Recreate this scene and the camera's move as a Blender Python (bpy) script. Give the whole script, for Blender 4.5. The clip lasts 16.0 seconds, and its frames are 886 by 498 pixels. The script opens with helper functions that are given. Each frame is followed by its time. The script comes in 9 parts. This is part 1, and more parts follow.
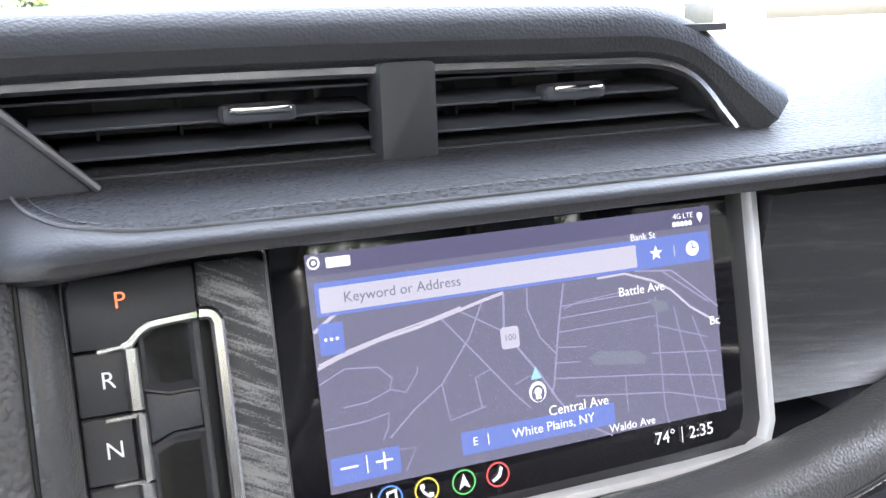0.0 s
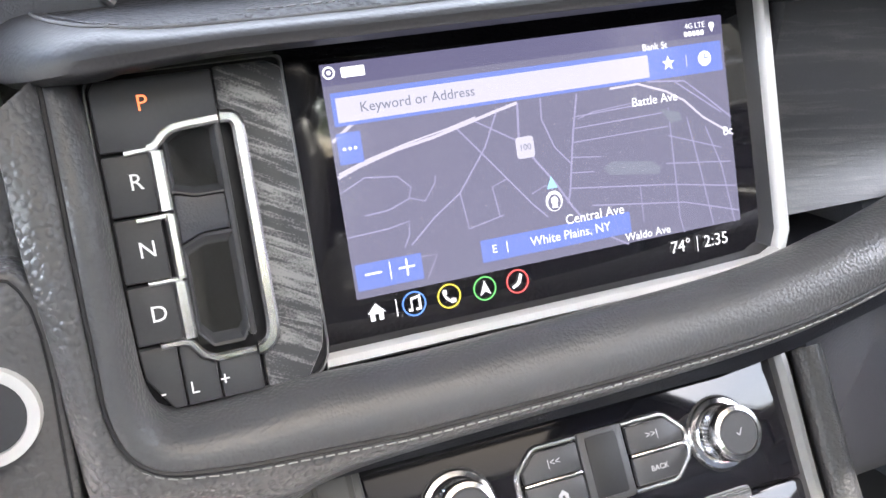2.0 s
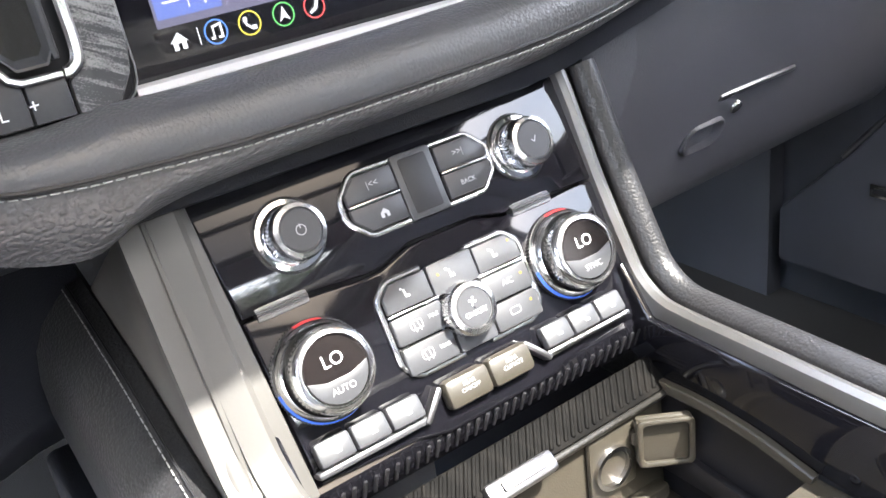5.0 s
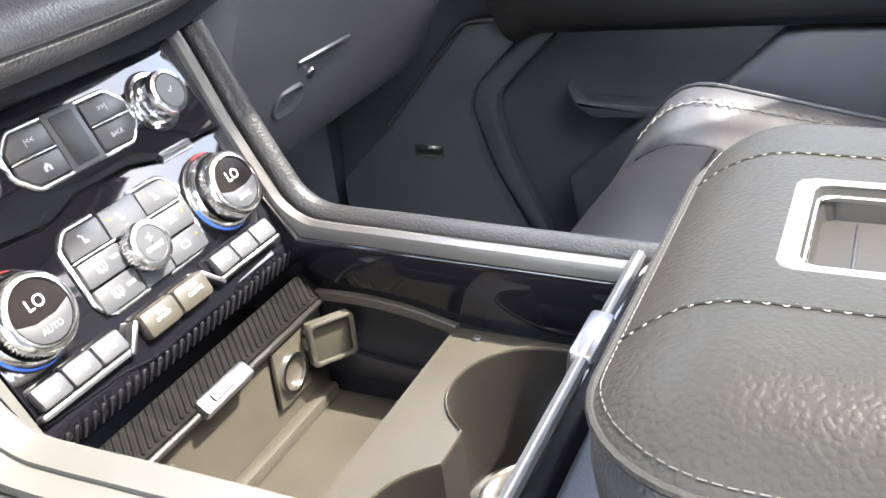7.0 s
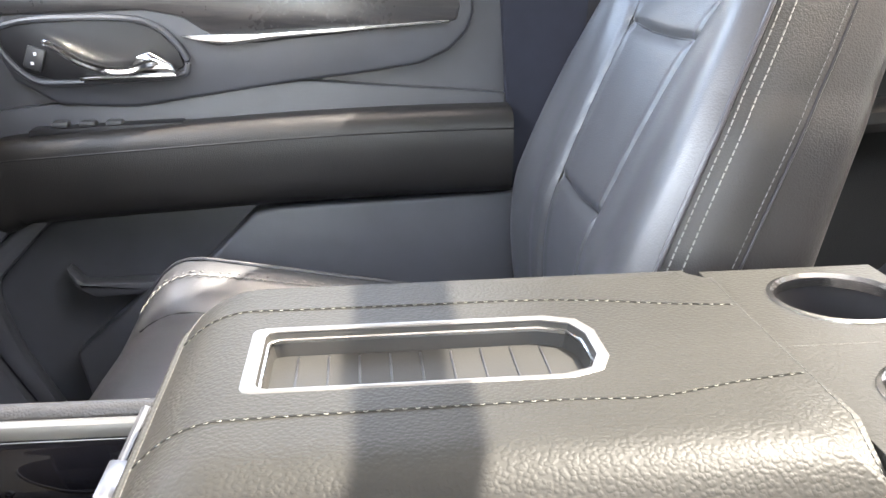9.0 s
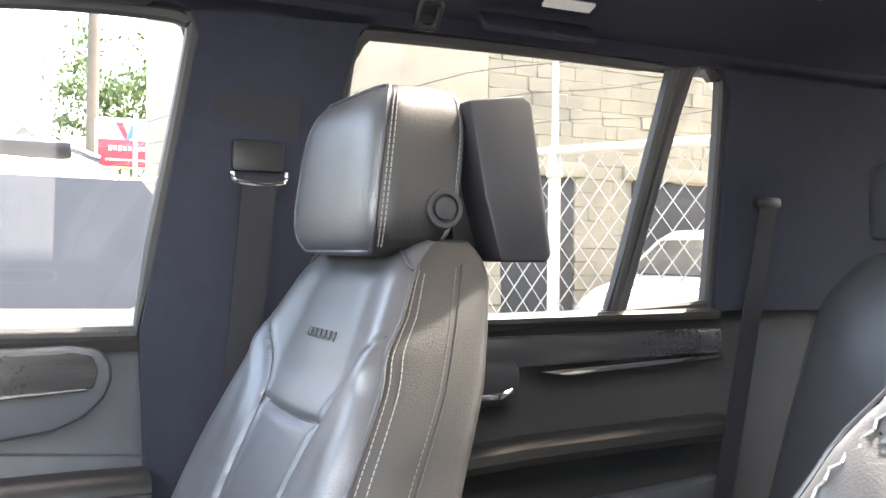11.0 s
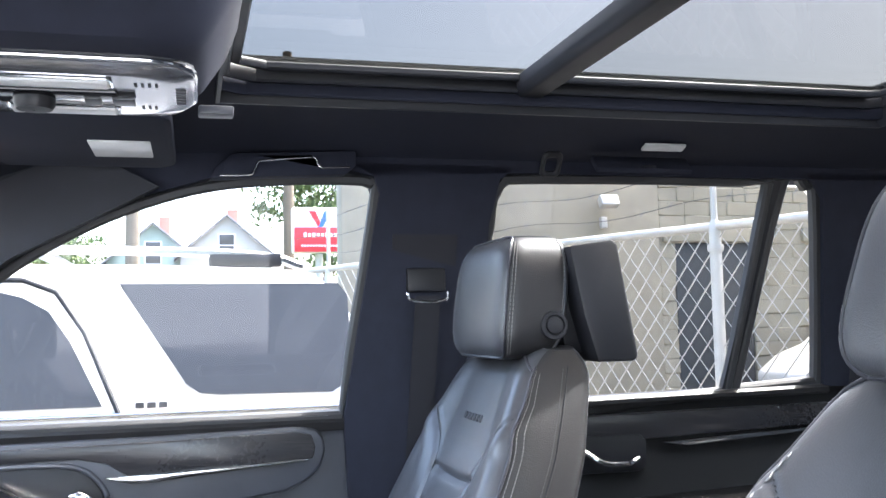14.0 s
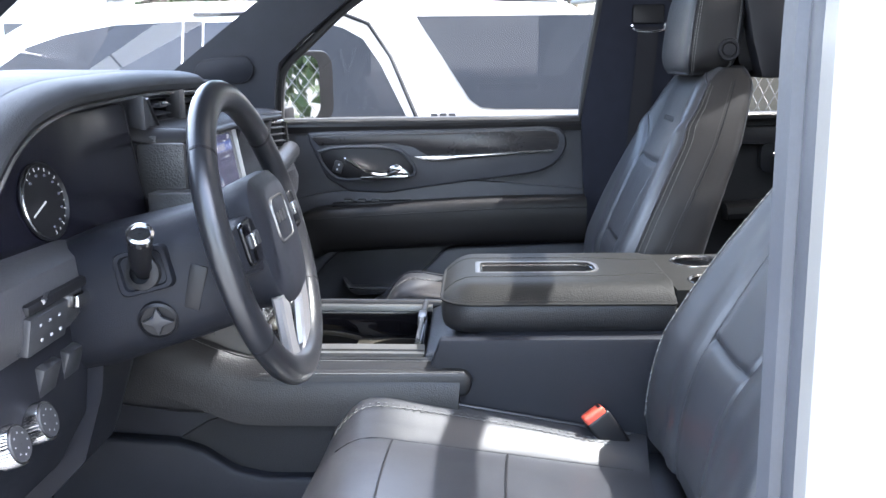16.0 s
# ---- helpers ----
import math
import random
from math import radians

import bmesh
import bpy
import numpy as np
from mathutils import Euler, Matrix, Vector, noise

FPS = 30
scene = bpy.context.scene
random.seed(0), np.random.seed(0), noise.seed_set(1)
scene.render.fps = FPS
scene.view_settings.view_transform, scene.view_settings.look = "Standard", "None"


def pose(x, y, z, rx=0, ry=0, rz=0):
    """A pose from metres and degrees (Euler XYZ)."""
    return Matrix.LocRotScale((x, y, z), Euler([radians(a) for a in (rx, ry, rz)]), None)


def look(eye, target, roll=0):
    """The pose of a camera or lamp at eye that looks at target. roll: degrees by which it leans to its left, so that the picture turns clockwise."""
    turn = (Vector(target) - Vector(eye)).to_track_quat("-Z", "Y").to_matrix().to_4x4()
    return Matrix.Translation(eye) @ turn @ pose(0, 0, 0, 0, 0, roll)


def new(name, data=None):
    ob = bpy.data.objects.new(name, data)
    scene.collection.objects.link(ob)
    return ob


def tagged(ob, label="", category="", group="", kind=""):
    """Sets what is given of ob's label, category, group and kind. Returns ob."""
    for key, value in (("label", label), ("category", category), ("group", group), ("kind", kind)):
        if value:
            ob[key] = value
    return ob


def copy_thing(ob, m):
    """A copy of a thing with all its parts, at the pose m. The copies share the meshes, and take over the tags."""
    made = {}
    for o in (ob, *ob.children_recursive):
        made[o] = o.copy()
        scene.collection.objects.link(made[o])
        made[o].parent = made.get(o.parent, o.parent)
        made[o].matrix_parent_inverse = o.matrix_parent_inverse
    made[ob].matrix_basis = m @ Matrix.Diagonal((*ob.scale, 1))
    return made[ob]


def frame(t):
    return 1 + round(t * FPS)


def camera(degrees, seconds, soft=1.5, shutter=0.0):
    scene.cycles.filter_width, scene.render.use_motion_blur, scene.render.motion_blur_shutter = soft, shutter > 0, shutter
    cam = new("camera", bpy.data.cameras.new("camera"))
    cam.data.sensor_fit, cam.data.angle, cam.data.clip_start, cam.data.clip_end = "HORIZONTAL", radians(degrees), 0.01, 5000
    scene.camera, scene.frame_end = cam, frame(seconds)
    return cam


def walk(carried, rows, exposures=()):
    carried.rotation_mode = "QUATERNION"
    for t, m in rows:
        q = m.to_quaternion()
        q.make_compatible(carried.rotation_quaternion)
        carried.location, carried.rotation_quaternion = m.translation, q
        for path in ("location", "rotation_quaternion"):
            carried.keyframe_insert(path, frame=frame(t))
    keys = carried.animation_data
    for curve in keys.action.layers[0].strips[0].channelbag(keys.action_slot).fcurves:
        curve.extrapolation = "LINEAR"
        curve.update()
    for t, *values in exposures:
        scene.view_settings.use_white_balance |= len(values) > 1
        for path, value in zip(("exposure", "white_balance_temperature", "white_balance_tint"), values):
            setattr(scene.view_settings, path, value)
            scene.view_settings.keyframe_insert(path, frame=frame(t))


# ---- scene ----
cam = camera(50.4, 16.0)
PATH = [
    (0, (-0.2, -0.39, 1.449), (0.496, 1.43, 0.998), -2.4),
    (0.5, (-0.208, -0.393, 1.437), (0.458, 1.432, 0.963), -3.0),
    (1, (-0.206, -0.402, 1.428), (0.439, 1.419, 0.91), -3.7),
    (1.5, (-0.208, -0.408, 1.416), (0.43, 1.4, 0.847), -4.3),
    (2, (-0.21, -0.41, 1.402), (0.423, 1.384, 0.783), -5.0),
    (2.5, (-0.214, -0.413, 1.387), (0.428, 1.361, 0.722), -5.7),
    (3, (-0.21, -0.425, 1.376), (0.414, 1.33, 0.649), -6.4),
    (3.2, (-0.219, -0.421, 1.373), (0.455, 1.305, 0.619), -6.3),
    (5.3, (-0.269, -0.45, 1.324), (0.776, 1.008, 0.439), -8.0),
    (5.5, (-0.283, -0.448, 1.322), (0.828, 0.953, 0.426), -7.7),
    (6, (-0.315, -0.451, 1.308), (0.968, 0.78, 0.392), -7.1),
    (6.5, (-0.342, -0.451, 1.299), (1.101, 0.592, 0.388), -6.7),
    (7, (-0.381, -0.458, 1.303), (1.212, 0.352, 0.406), -5.9),
    (7.5, (-0.414, -0.476, 1.307), (1.292, 0.103, 0.439), -5.1),
    (8, (-0.446, -0.492, 1.317), (1.35, -0.161, 0.502), -3.7),
    (8.5, (-0.479, -0.5, 1.337), (1.379, -0.418, 0.602), -2.2),
    (9, (-0.509, -0.502, 1.355), (1.384, -0.657, 0.727), -0.9),
    (9.5, (-0.525, -0.497, 1.368), (1.376, -0.877, 0.876), 0.1),
    (10, (-0.552, -0.49, 1.413), (1.323, -1.093, 1.061), 0.5),
    (10.2, (-0.551, -0.493, 1.419), (1.312, -1.167, 1.14), 0.9),
    (12.3, (-0.729, -0.416, 1.478), (0.979, -1.421, 1.745), -0.2),
    (12.5, (-0.749, -0.395, 1.483), (0.97, -1.374, 1.773), -0.5),
    (13, (-0.813, -0.396, 1.499), (0.96, -1.27, 1.805), -1.0),
    (13.5, (-0.881, -0.432, 1.502), (0.964, -1.154, 1.771), -1.5),
    (14, (-0.99, -0.413, 1.493), (0.936, -0.931, 1.651), -1.3),
    (14.5, (-1.185, -0.39, 1.493), (0.793, -0.686, 1.486), -0.9),
    (15, (-1.334, -0.441, 1.467), (0.656, -0.537, 1.296), -0.8),
    (15.5, (-1.475, -0.443, 1.469), (0.502, -0.422, 1.165), -0.7),
    (16, (-1.595, -0.437, 1.477), (0.364, -0.357, 1.082), -0.9),
]
walk(cam, [(t, look(eye, target, roll)) for t, eye, target, roll in PATH], [(0, 5.25, 6500, 10), (1.5, 5.55, 6700, 10), (3, 5.4, 6550, 10), (5.5, 5.45, 6500, 10), (8.3, 5.6, 6900, 10), (10, 5.6, 7150, 10), (12.5, 5.35, 6600, 10), (13.2, 5.0, 6250, 10), (14, 4.78, 6050, 10), (15, 4.65, 6350, 10), (16, 4.25, 5950, 10)])

# ---------- light ----------
SUN_FROM = Vector((0.21, -0.56, 1.0)).normalized()
world = bpy.data.worlds.new("sky")
scene.world = world
world.use_nodes = True
wn = world.node_tree.nodes
sky = wn.new("ShaderNodeTexSky")
sky.sky_type = "NISHITA"
sky.sun_disc = False
sky.sun_elevation = math.asin(SUN_FROM.z)
sky.sun_rotation = math.atan2(SUN_FROM.x, SUN_FROM.y)
sky.air_density, sky.dust_density, sky.ozone_density = 1.0, 5.0, 0.3
wn["Background"].inputs[1].default_value = 0.15
world.node_tree.links.new(sky.outputs[0], wn["Background"].inputs[0])
sun_data = bpy.data.lights.new("sun", "SUN")
sun_data.energy, sun_data.angle, sun_data.color = 1.0, radians(0.6), (1.0, 0.965, 0.90)
sun = new("sun", sun_data)
sun.matrix_world = look((0, 0, 30), Vector((0, 0, 30)) - SUN_FROM)

# the sky's light through the open driver's door
door_light = bpy.data.lights.new("door_opening_light", "AREA")
door_light.shape, door_light.size, door_light.size_y = "RECTANGLE", 1.0, 0.95
door_light.energy, door_light.color = 0.42, (0.95, 0.97, 1.0)
door_lamp = new("door_opening_light", door_light)
door_lamp.matrix_world = look((-0.97, -0.28, 1.30), (0.4, -0.35, 1.05))

# the sky's light through the glass roof
roof_light = bpy.data.lights.new("roof_opening_light", "AREA")
roof_light.shape, roof_light.size, roof_light.size_y = "RECTANGLE", 0.84, 1.16
roof_light.energy, roof_light.color = 1.3, (0.96, 0.98, 1.0)
roof_lamp = new("roof_opening_light", roof_light)
roof_lamp.matrix_world = pose(0, -1.03, 1.93)

# and through the windscreen
screen_light = bpy.data.lights.new("windscreen_light", "AREA")
screen_light.shape, screen_light.size, screen_light.size_y = "RECTANGLE", 1.35, 0.75
screen_light.energy, screen_light.color = 1.5, (0.96, 0.98, 1.0)
screen_lamp = new("windscreen_light", screen_light)
screen_lamp.matrix_world = look((0, 0.40, 1.64), (0, -0.75, 1.05))


# ---------- materials ----------
def mat(name, col, rough=0.5, metal=0.0, grain=0.0, scale=60.0, var=0.15, spec=0.5, cells=False, coat=0.0, bump=0.0, emit=0.0, wave=0.0):
    """A node material with two scales of colour variation, rough variation and bump."""
    m = bpy.data.materials.new(name)
    m.use_nodes = True
    nt = m.node_tree
    b = nt.nodes["Principled BSDF"]
    b.inputs["Roughness"].default_value, b.inputs["Metallic"].default_value = rough, metal
    b.inputs["Specular IOR Level"].default_value = spec
    b.inputs["Coat Weight"].default_value = coat
    b.inputs["Coat Roughness"].default_value = 0.05
    tc = nt.nodes.new("ShaderNodeTexCoord")
    big, fine = nt.nodes.new("ShaderNodeTexNoise"), nt.nodes.new("ShaderNodeTexNoise")
    big.inputs["Scale"].default_value, fine.inputs["Scale"].default_value = scale * 0.15, scale * 4
    big.inputs["Detail"].default_value = 4
    for n in (big, fine):
        nt.links.new(tc.outputs["Object"], n.inputs["Vector"])
    mixn = nt.nodes.new("ShaderNodeMath")
    mixn.operation = "MULTIPLY_ADD"
    nt.links.new(big.outputs[0], mixn.inputs[0])
    mixn.inputs[1].default_value = 0.7
    half = nt.nodes.new("ShaderNodeMath")
    half.operation = "MULTIPLY"
    half.inputs[1].default_value = 0.3
    nt.links.new(fine.outputs[0], half.inputs[0])
    nt.links.new(half.outputs[0], mixn.inputs[2])
    ramp = nt.nodes.new("ShaderNodeValToRGB")
    ramp.color_ramp.elements[0].position, ramp.color_ramp.elements[1].position = 0.3, 0.7
    ramp.color_ramp.elements[0].color = (*[c * (1 - var) for c in col], 1)
    ramp.color_ramp.elements[1].color = (*[min(1, c * (1 + var)) for c in col], 1)
    nt.links.new(mixn.outputs[0], ramp.inputs[0])
    nt.links.new(ramp.outputs[0], b.inputs["Base Color"])
    rr = nt.nodes.new("ShaderNodeMapRange")
    rr.inputs["To Min"].default_value, rr.inputs["To Max"].default_value = rough * 0.85, min(1, rough * 1.15)
    nt.links.new(mixn.outputs[0], rr.inputs["Value"])
    nt.links.new(rr.outputs[0], b.inputs["Roughness"])
    if emit:
        nt.links.new(ramp.outputs[0], b.inputs["Emission Color"])
        b.inputs["Emission Strength"].default_value = emit
    if grain or bump:
        bp = nt.nodes.new("ShaderNodeBump")
        bp.inputs["Distance"].default_value = 0.001
        bp.inputs["Strength"].default_value = grain or bump
        if cells:
            v = nt.nodes.new("ShaderNodeTexVoronoi")
            v.feature = "SMOOTH_F1"
            v.inputs["Scale"].default_value = scale * 6
            v.inputs["Smoothness"].default_value = 0.45
            warp = nt.nodes.new("ShaderNodeVectorMath")
            warp.operation = "MULTIPLY_ADD"
            nt.links.new(fine.outputs[1], warp.inputs[0])
            warp.inputs[1].default_value = (0.0012, 0.0012, 0.0012)
            nt.links.new(tc.outputs["Object"], warp.inputs[2])
            nt.links.new(warp.outputs[0], v.inputs["Vector"])
            cr = nt.nodes.new("ShaderNodeMapRange")
            cr.interpolation_type = "SMOOTHSTEP"
            cr.inputs["From Min"].default_value, cr.inputs["From Max"].default_value = 0.25, 0.72
            cr.inputs["To Min"].default_value, cr.inputs["To Max"].default_value = 1.0, 0.0
            nt.links.new(v.outputs["Distance"], cr.inputs["Value"])
            nt.links.new(cr.outputs[0], bp.inputs["Height"])
        else:
            nt.links.new(fine.outputs[0], bp.inputs["Height"])
        nt.links.new(bp.outputs[0], b.inputs["Normal"])
        if wave:
            # slack and creases of a hide, wider than its grain
            fold, soft_fold = nt.nodes.new("ShaderNodeTexNoise"), nt.nodes.new("ShaderNodeBump")
            fold.inputs["Scale"].default_value, fold.inputs["Detail"].default_value, fold.inputs["Distortion"].default_value = 11.0, 1.5, 0.3
            nt.links.new(tc.outputs["Object"], fold.inputs["Vector"])
            soft_fold.inputs["Distance"].default_value, soft_fold.inputs["Strength"].default_value = 0.004 * wave, 1.0
            nt.links.new(fold.outputs[0], soft_fold.inputs["Height"])
            nt.links.new(soft_fold.outputs[0], bp.inputs["Normal"])
    return m


def wood_mat(name, dark, light, scale, rough, rot, spec=0.5):
    """Open-pored dark ash: long streaks of pale pores along the turned z axis."""
    m = mat(name, dark, rough, var=0.2, scale=40, spec=spec)
    nt = m.node_tree
    b = nt.nodes["Principled BSDF"]
    tc = nt.nodes.new("ShaderNodeTexCoord")
    turn, stretch = nt.nodes.new("ShaderNodeMapping"), nt.nodes.new("ShaderNodeMapping")
    turn.inputs["Rotation"].default_value = rot
    stretch.inputs["Scale"].default_value = (scale, scale, scale * 0.07)
    nt.links.new(tc.outputs["Object"], turn.inputs[0])
    nt.links.new(turn.outputs[0], stretch.inputs[0])
    streak, bands, pores = (nt.nodes.new("ShaderNodeTexNoise") for _ in range(3))
    for n, sc, det in ((streak, 1.0, 3.0), (bands, 0.22, 2.0)):
        n.inputs["Scale"].default_value, n.inputs["Detail"].default_value, n.inputs["Distortion"].default_value = sc, det, 0.8
        nt.links.new(stretch.outputs[0], n.inputs[0])
    pores.inputs["Scale"].default_value = 1100
    nt.links.new(tc.outputs["Object"], pores.inputs[0])
    add, both = nt.nodes.new("ShaderNodeMath"), nt.nodes.new("ShaderNodeMath")
    add.operation, both.operation = "ADD", "MULTIPLY_ADD"
    nt.links.new(streak.outputs[0], add.inputs[0])
    nt.links.new(bands.outputs[0], add.inputs[1])
    both.inputs[1].default_value = 0.45
    nt.links.new(pores.outputs[0], both.inputs[0])
    nt.links.new(add.outputs[0], both.inputs[2])
    r = nt.nodes.new("ShaderNodeValToRGB")
    r.color_ramp.elements[0].position, r.color_ramp.elements[1].position = 0.60, 0.72
    r.color_ramp.elements[0].color, r.color_ramp.elements[1].color = (*dark, 1), (*light, 1)
    third = nt.nodes.new("ShaderNodeMath")
    third.operation, third.inputs[1].default_value = "MULTIPLY", 0.5
    nt.links.new(both.outputs[0], third.inputs[0])
    nt.links.new(third.outputs[0], r.inputs[0])
    nt.links.new(r.outputs[0], b.inputs["Base Color"])
    bp = nt.nodes.new("ShaderNodeBump")
    bp.inputs["Distance"].default_value, bp.inputs["Strength"].default_value = 0.001, 0.3
    nt.links.new(third.outputs[0], bp.inputs["Height"])
    nt.links.new(bp.outputs[0], b.inputs["Normal"])
    return m


LIT = 0.044  # display brightness


def glow(name, col, strength, gloss=True):
    """A lit display layer."""
    m = bpy.data.materials.new(name)
    m.use_nodes = True
    b = m.node_tree.nodes["Principled BSDF"]
    b.inputs["Base Color"].default_value = (0.01, 0.01, 0.012, 1)
    b.inputs["Roughness"].default_value = 0.12 if gloss else 0.6
    b.inputs["Emission Color"].default_value = (*col, 1)
    b.inputs["Emission Strength"].default_value = strength * LIT
    return m


def glass_mat(name, tint, rough=0.0, reflect=0.8):
    """Thin automotive glass: clear, tinted, with a reflection."""
    m = bpy.data.materials.new(name)
    m.use_nodes = True
    nt = m.node_tree
    nt.nodes.remove(nt.nodes["Principled BSDF"])
    tr, gl, mx, fr, pw = (nt.nodes.new("ShaderNode" + k) for k in ("BsdfTransparent", "BsdfGlossy", "MixShader", "LayerWeight", "Math"))
    tr.inputs[0].default_value = (*tint, 1)
    gl.inputs["Roughness"].default_value = rough
    gl.inputs[0].default_value = (1, 1, 1, 1)
    pw.operation = "POWER"
    pw.inputs[1].default_value = 4.0
    add = nt.nodes.new("ShaderNodeMath")
    add.operation = "MULTIPLY_ADD"
    add.inputs[1].default_value, add.inputs[2].default_value = reflect, 0.05 * reflect
    fr.inputs[0].default_value = 0.5
    nt.links.new(fr.outputs["Facing"], pw.inputs[0])
    nt.links.new(pw.outputs[0], add.inputs[0])
    nt.links.new(add.outputs[0], mx.inputs[0])
    nt.links.new(tr.outputs[0], mx.inputs[1])
    nt.links.new(gl.outputs[0], mx.inputs[2])
    nt.links.new(mx.outputs[0], nt.nodes["Material Output"].inputs[0])
    return m


LEATHER = mat("black_leather", (0.0098, 0.0092, 0.0094), 0.42, grain=0.18, scale=112, cells=True, spec=0.36, wave=0.2)
SEATLEATHER = mat("smooth_black_leather", (0.026, 0.027, 0.031), 0.36, grain=0.10, scale=95, cells=True, spec=0.68, wave=0.45)
PEBBLE = mat("pebbled_leather", (0.0140, 0.0136, 0.0123), 0.50, grain=0.20, scale=62, cells=True, spec=0.13, wave=0.25)
TRAYMAT = mat("tray_rubber", (0.011, 0.0105, 0.0095), 0.6, bump=0.1, scale=200, spec=0.2)
RIMSILVER = mat("rim_silver", (0.17, 0.167, 0.162), 0.38, metal=0.9, var=0.05)
DASHSKIN = mat("dash_skin", (0.040, 0.0405, 0.044), 0.36, grain=0.2, scale=84, cells=True, spec=0.75, var=0.05, wave=0.25)
COARSE = mat("coarse_leather", (0.044, 0.044, 0.047), 0.38, grain=0.45, scale=54, cells=True, spec=0.8, wave=0.1)
PADSKIN = mat("coarse_dash_leather", (0.031, 0.031, 0.034), 0.56, grain=0.7, scale=50, cells=True, spec=0.12, var=0.06, wave=0.1)
PLASTIC = mat("soft_plastic", (0.031, 0.033, 0.040), 0.40, grain=0.16, scale=150, cells=True, spec=0.6)
DARKPLASTIC = mat("dark_plastic", (0.007, 0.007, 0.0085), 0.45, bump=0.05, scale=120, spec=0.35)
BINPLASTIC = mat("bin_plastic", (0.0235, 0.0208, 0.0155), 0.42, bump=0.15, scale=200)
KEYPLASTIC = mat("key_plastic", (0.028, 0.029, 0.032), 0.4, bump=0.04, scale=160)
GLOSS = mat("piano_black", (0.003, 0.003, 0.004), 0.06, var=0.1)
CHROME = mat("chrome", (0.90, 0.90, 0.91), 0.09, metal=1.0, var=0.03)
SATIN = mat("satin_silver", (0.50, 0.495, 0.49), 0.19, metal=1.0, var=0.06, bump=0.04, scale=200)
GUNMETAL = mat("dark_silver", (0.20, 0.20, 0.21), 0.35, metal=1.0, var=0.08)
STITCH = mat("grey_thread", (0.19, 0.19, 0.19), 0.8, scale=300)
PIPING = mat("dark_piping", (0.016, 0.016, 0.020), 0.35, spec=0.6)
SEATSTITCH = mat("seat_thread", (0.115, 0.115, 0.112), 0.8, scale=300)
MIDSTITCH = mat("pale_grey_thread", (0.115, 0.112, 0.10), 0.8, scale=300)
DARKSTITCH = mat("dark_thread", (0.08, 0.08, 0.085), 0.8, scale=300)
WHITEINK = mat("white_ink", (0.75, 0.76, 0.78), 0.5, var=0.03)
GREYINK = mat("grey_ink", (0.32, 0.32, 0.33), 0.5, var=0.03)
HEADLINER = mat("black_headliner", (0.0155, 0.0170, 0.0255), 0.9, grain=0.25, scale=220, spec=0.14)
CARPET = mat("black_carpet", (0.012, 0.012, 0.013), 0.95, grain=0.8, scale=160)
LOWPLASTIC = mat("low_plastic", (0.0100, 0.0110, 0.0150), 0.50, grain=0.2, scale=150, cells=True, spec=0.22)
EDGELEATHER = mat("edge_leather", (0.0125, 0.0125, 0.0135), 0.42, grain=0.22, scale=80, cells=True, spec=0.4)
SILVERPAINT = mat("silver_paint", (0.064, 0.0615, 0.0575), 0.5, metal=0.2, var=0.06, bump=0.04, scale=200)
NOSEHIDE = mat("dark_nose_leather", (0.022, 0.022, 0.024), 0.48, grain=0.10, scale=84, cells=True, spec=0.30)
EDGETHREAD = mat("dull_thread", (0.050, 0.048, 0.044), 0.8, scale=300)
BELT = mat("belt_webbing", (0.011, 0.011, 0.014), 0.75, grain=0.4, scale=250, spec=0.2)
WOOD = wood_mat("black_ash", (0.034, 0.035, 0.038), (0.19, 0.19, 0.19), 420, 0.33, (0.1, 1.08, 0))
DASHWOOD = wood_mat("black_ash_trim", (0.021, 0.022, 0.025), (0.044, 0.044, 0.045), 300, 0.36, (0.1, 1.45, 0))
RIBWOOD = wood_mat("dark_ribbed_ash", (0.0018, 0.0017, 0.0016), (0.005, 0.0045, 0.004), 420, 0.7, (0.7, 0.5, 0), 0.06)
HOODSKIN = mat("hood_skin", (0.032, 0.0325, 0.035), 0.52, grain=0.22, scale=84, cells=True, spec=0.16, var=0.05, wave=0.2)
# vent plastic, its base lightened to carry the haze over the dark ducts
HAZEPLASTIC = mat("haze_lifted_vent_plastic", (0.040, 0.042, 0.050), 0.45, bump=0.05, scale=120)
DARKSCREEN = mat("dark_gauge_screen", (0.006, 0.006, 0.010), 0.24, var=0.1, spec=0.35)
SPOKESILVER = mat("spoke_silver", (0.30, 0.30, 0.31), 0.36, metal=0.7, var=0.04)
FRAMESILVER = mat("frame_silver", (0.56, 0.56, 0.565), 0.40, metal=0.55, var=0.03)
BRIGHT = mat("bright_metal", (0.66, 0.66, 0.665), 0.20, metal=1.0, var=0.03)
WHEELHIDE = mat("wheel_leather", (0.011, 0.0115, 0.0135), 0.30, grain=0.05, scale=110, cells=True, spec=0.6)
# darker than the cup plate, to put the wells' shade into the colour
CUPDARK = mat("shade_dark_plastic", (0.007, 0.0064, 0.0055), 0.35, bump=0.1, scale=200)
DOORWOOD = wood_mat("brown_ash", (0.014, 0.0135, 0.0145), (0.030, 0.027, 0.027), 200, 0.28, (1.5, 0.06, 0))
RED = mat("red_button", (0.70, 0.10, 0.06), 0.4)
WHITEPAINT = mat("pearl_white_paint", (0.20, 0.19, 0.172), 0.22, var=0.03, coat=0.3)
NEIGHBOURWHITE = mat("white_car_paint", (0.64, 0.61, 0.55), 0.22, var=0.03, coat=0.3)
RUBBER = mat("black_rubber", (0.015, 0.015, 0.016), 0.6, bump=0.05)
TINT = mat("dark_tinted_glass", (0.050, 0.050, 0.050), 0.24, var=0.1, spec=0.3)
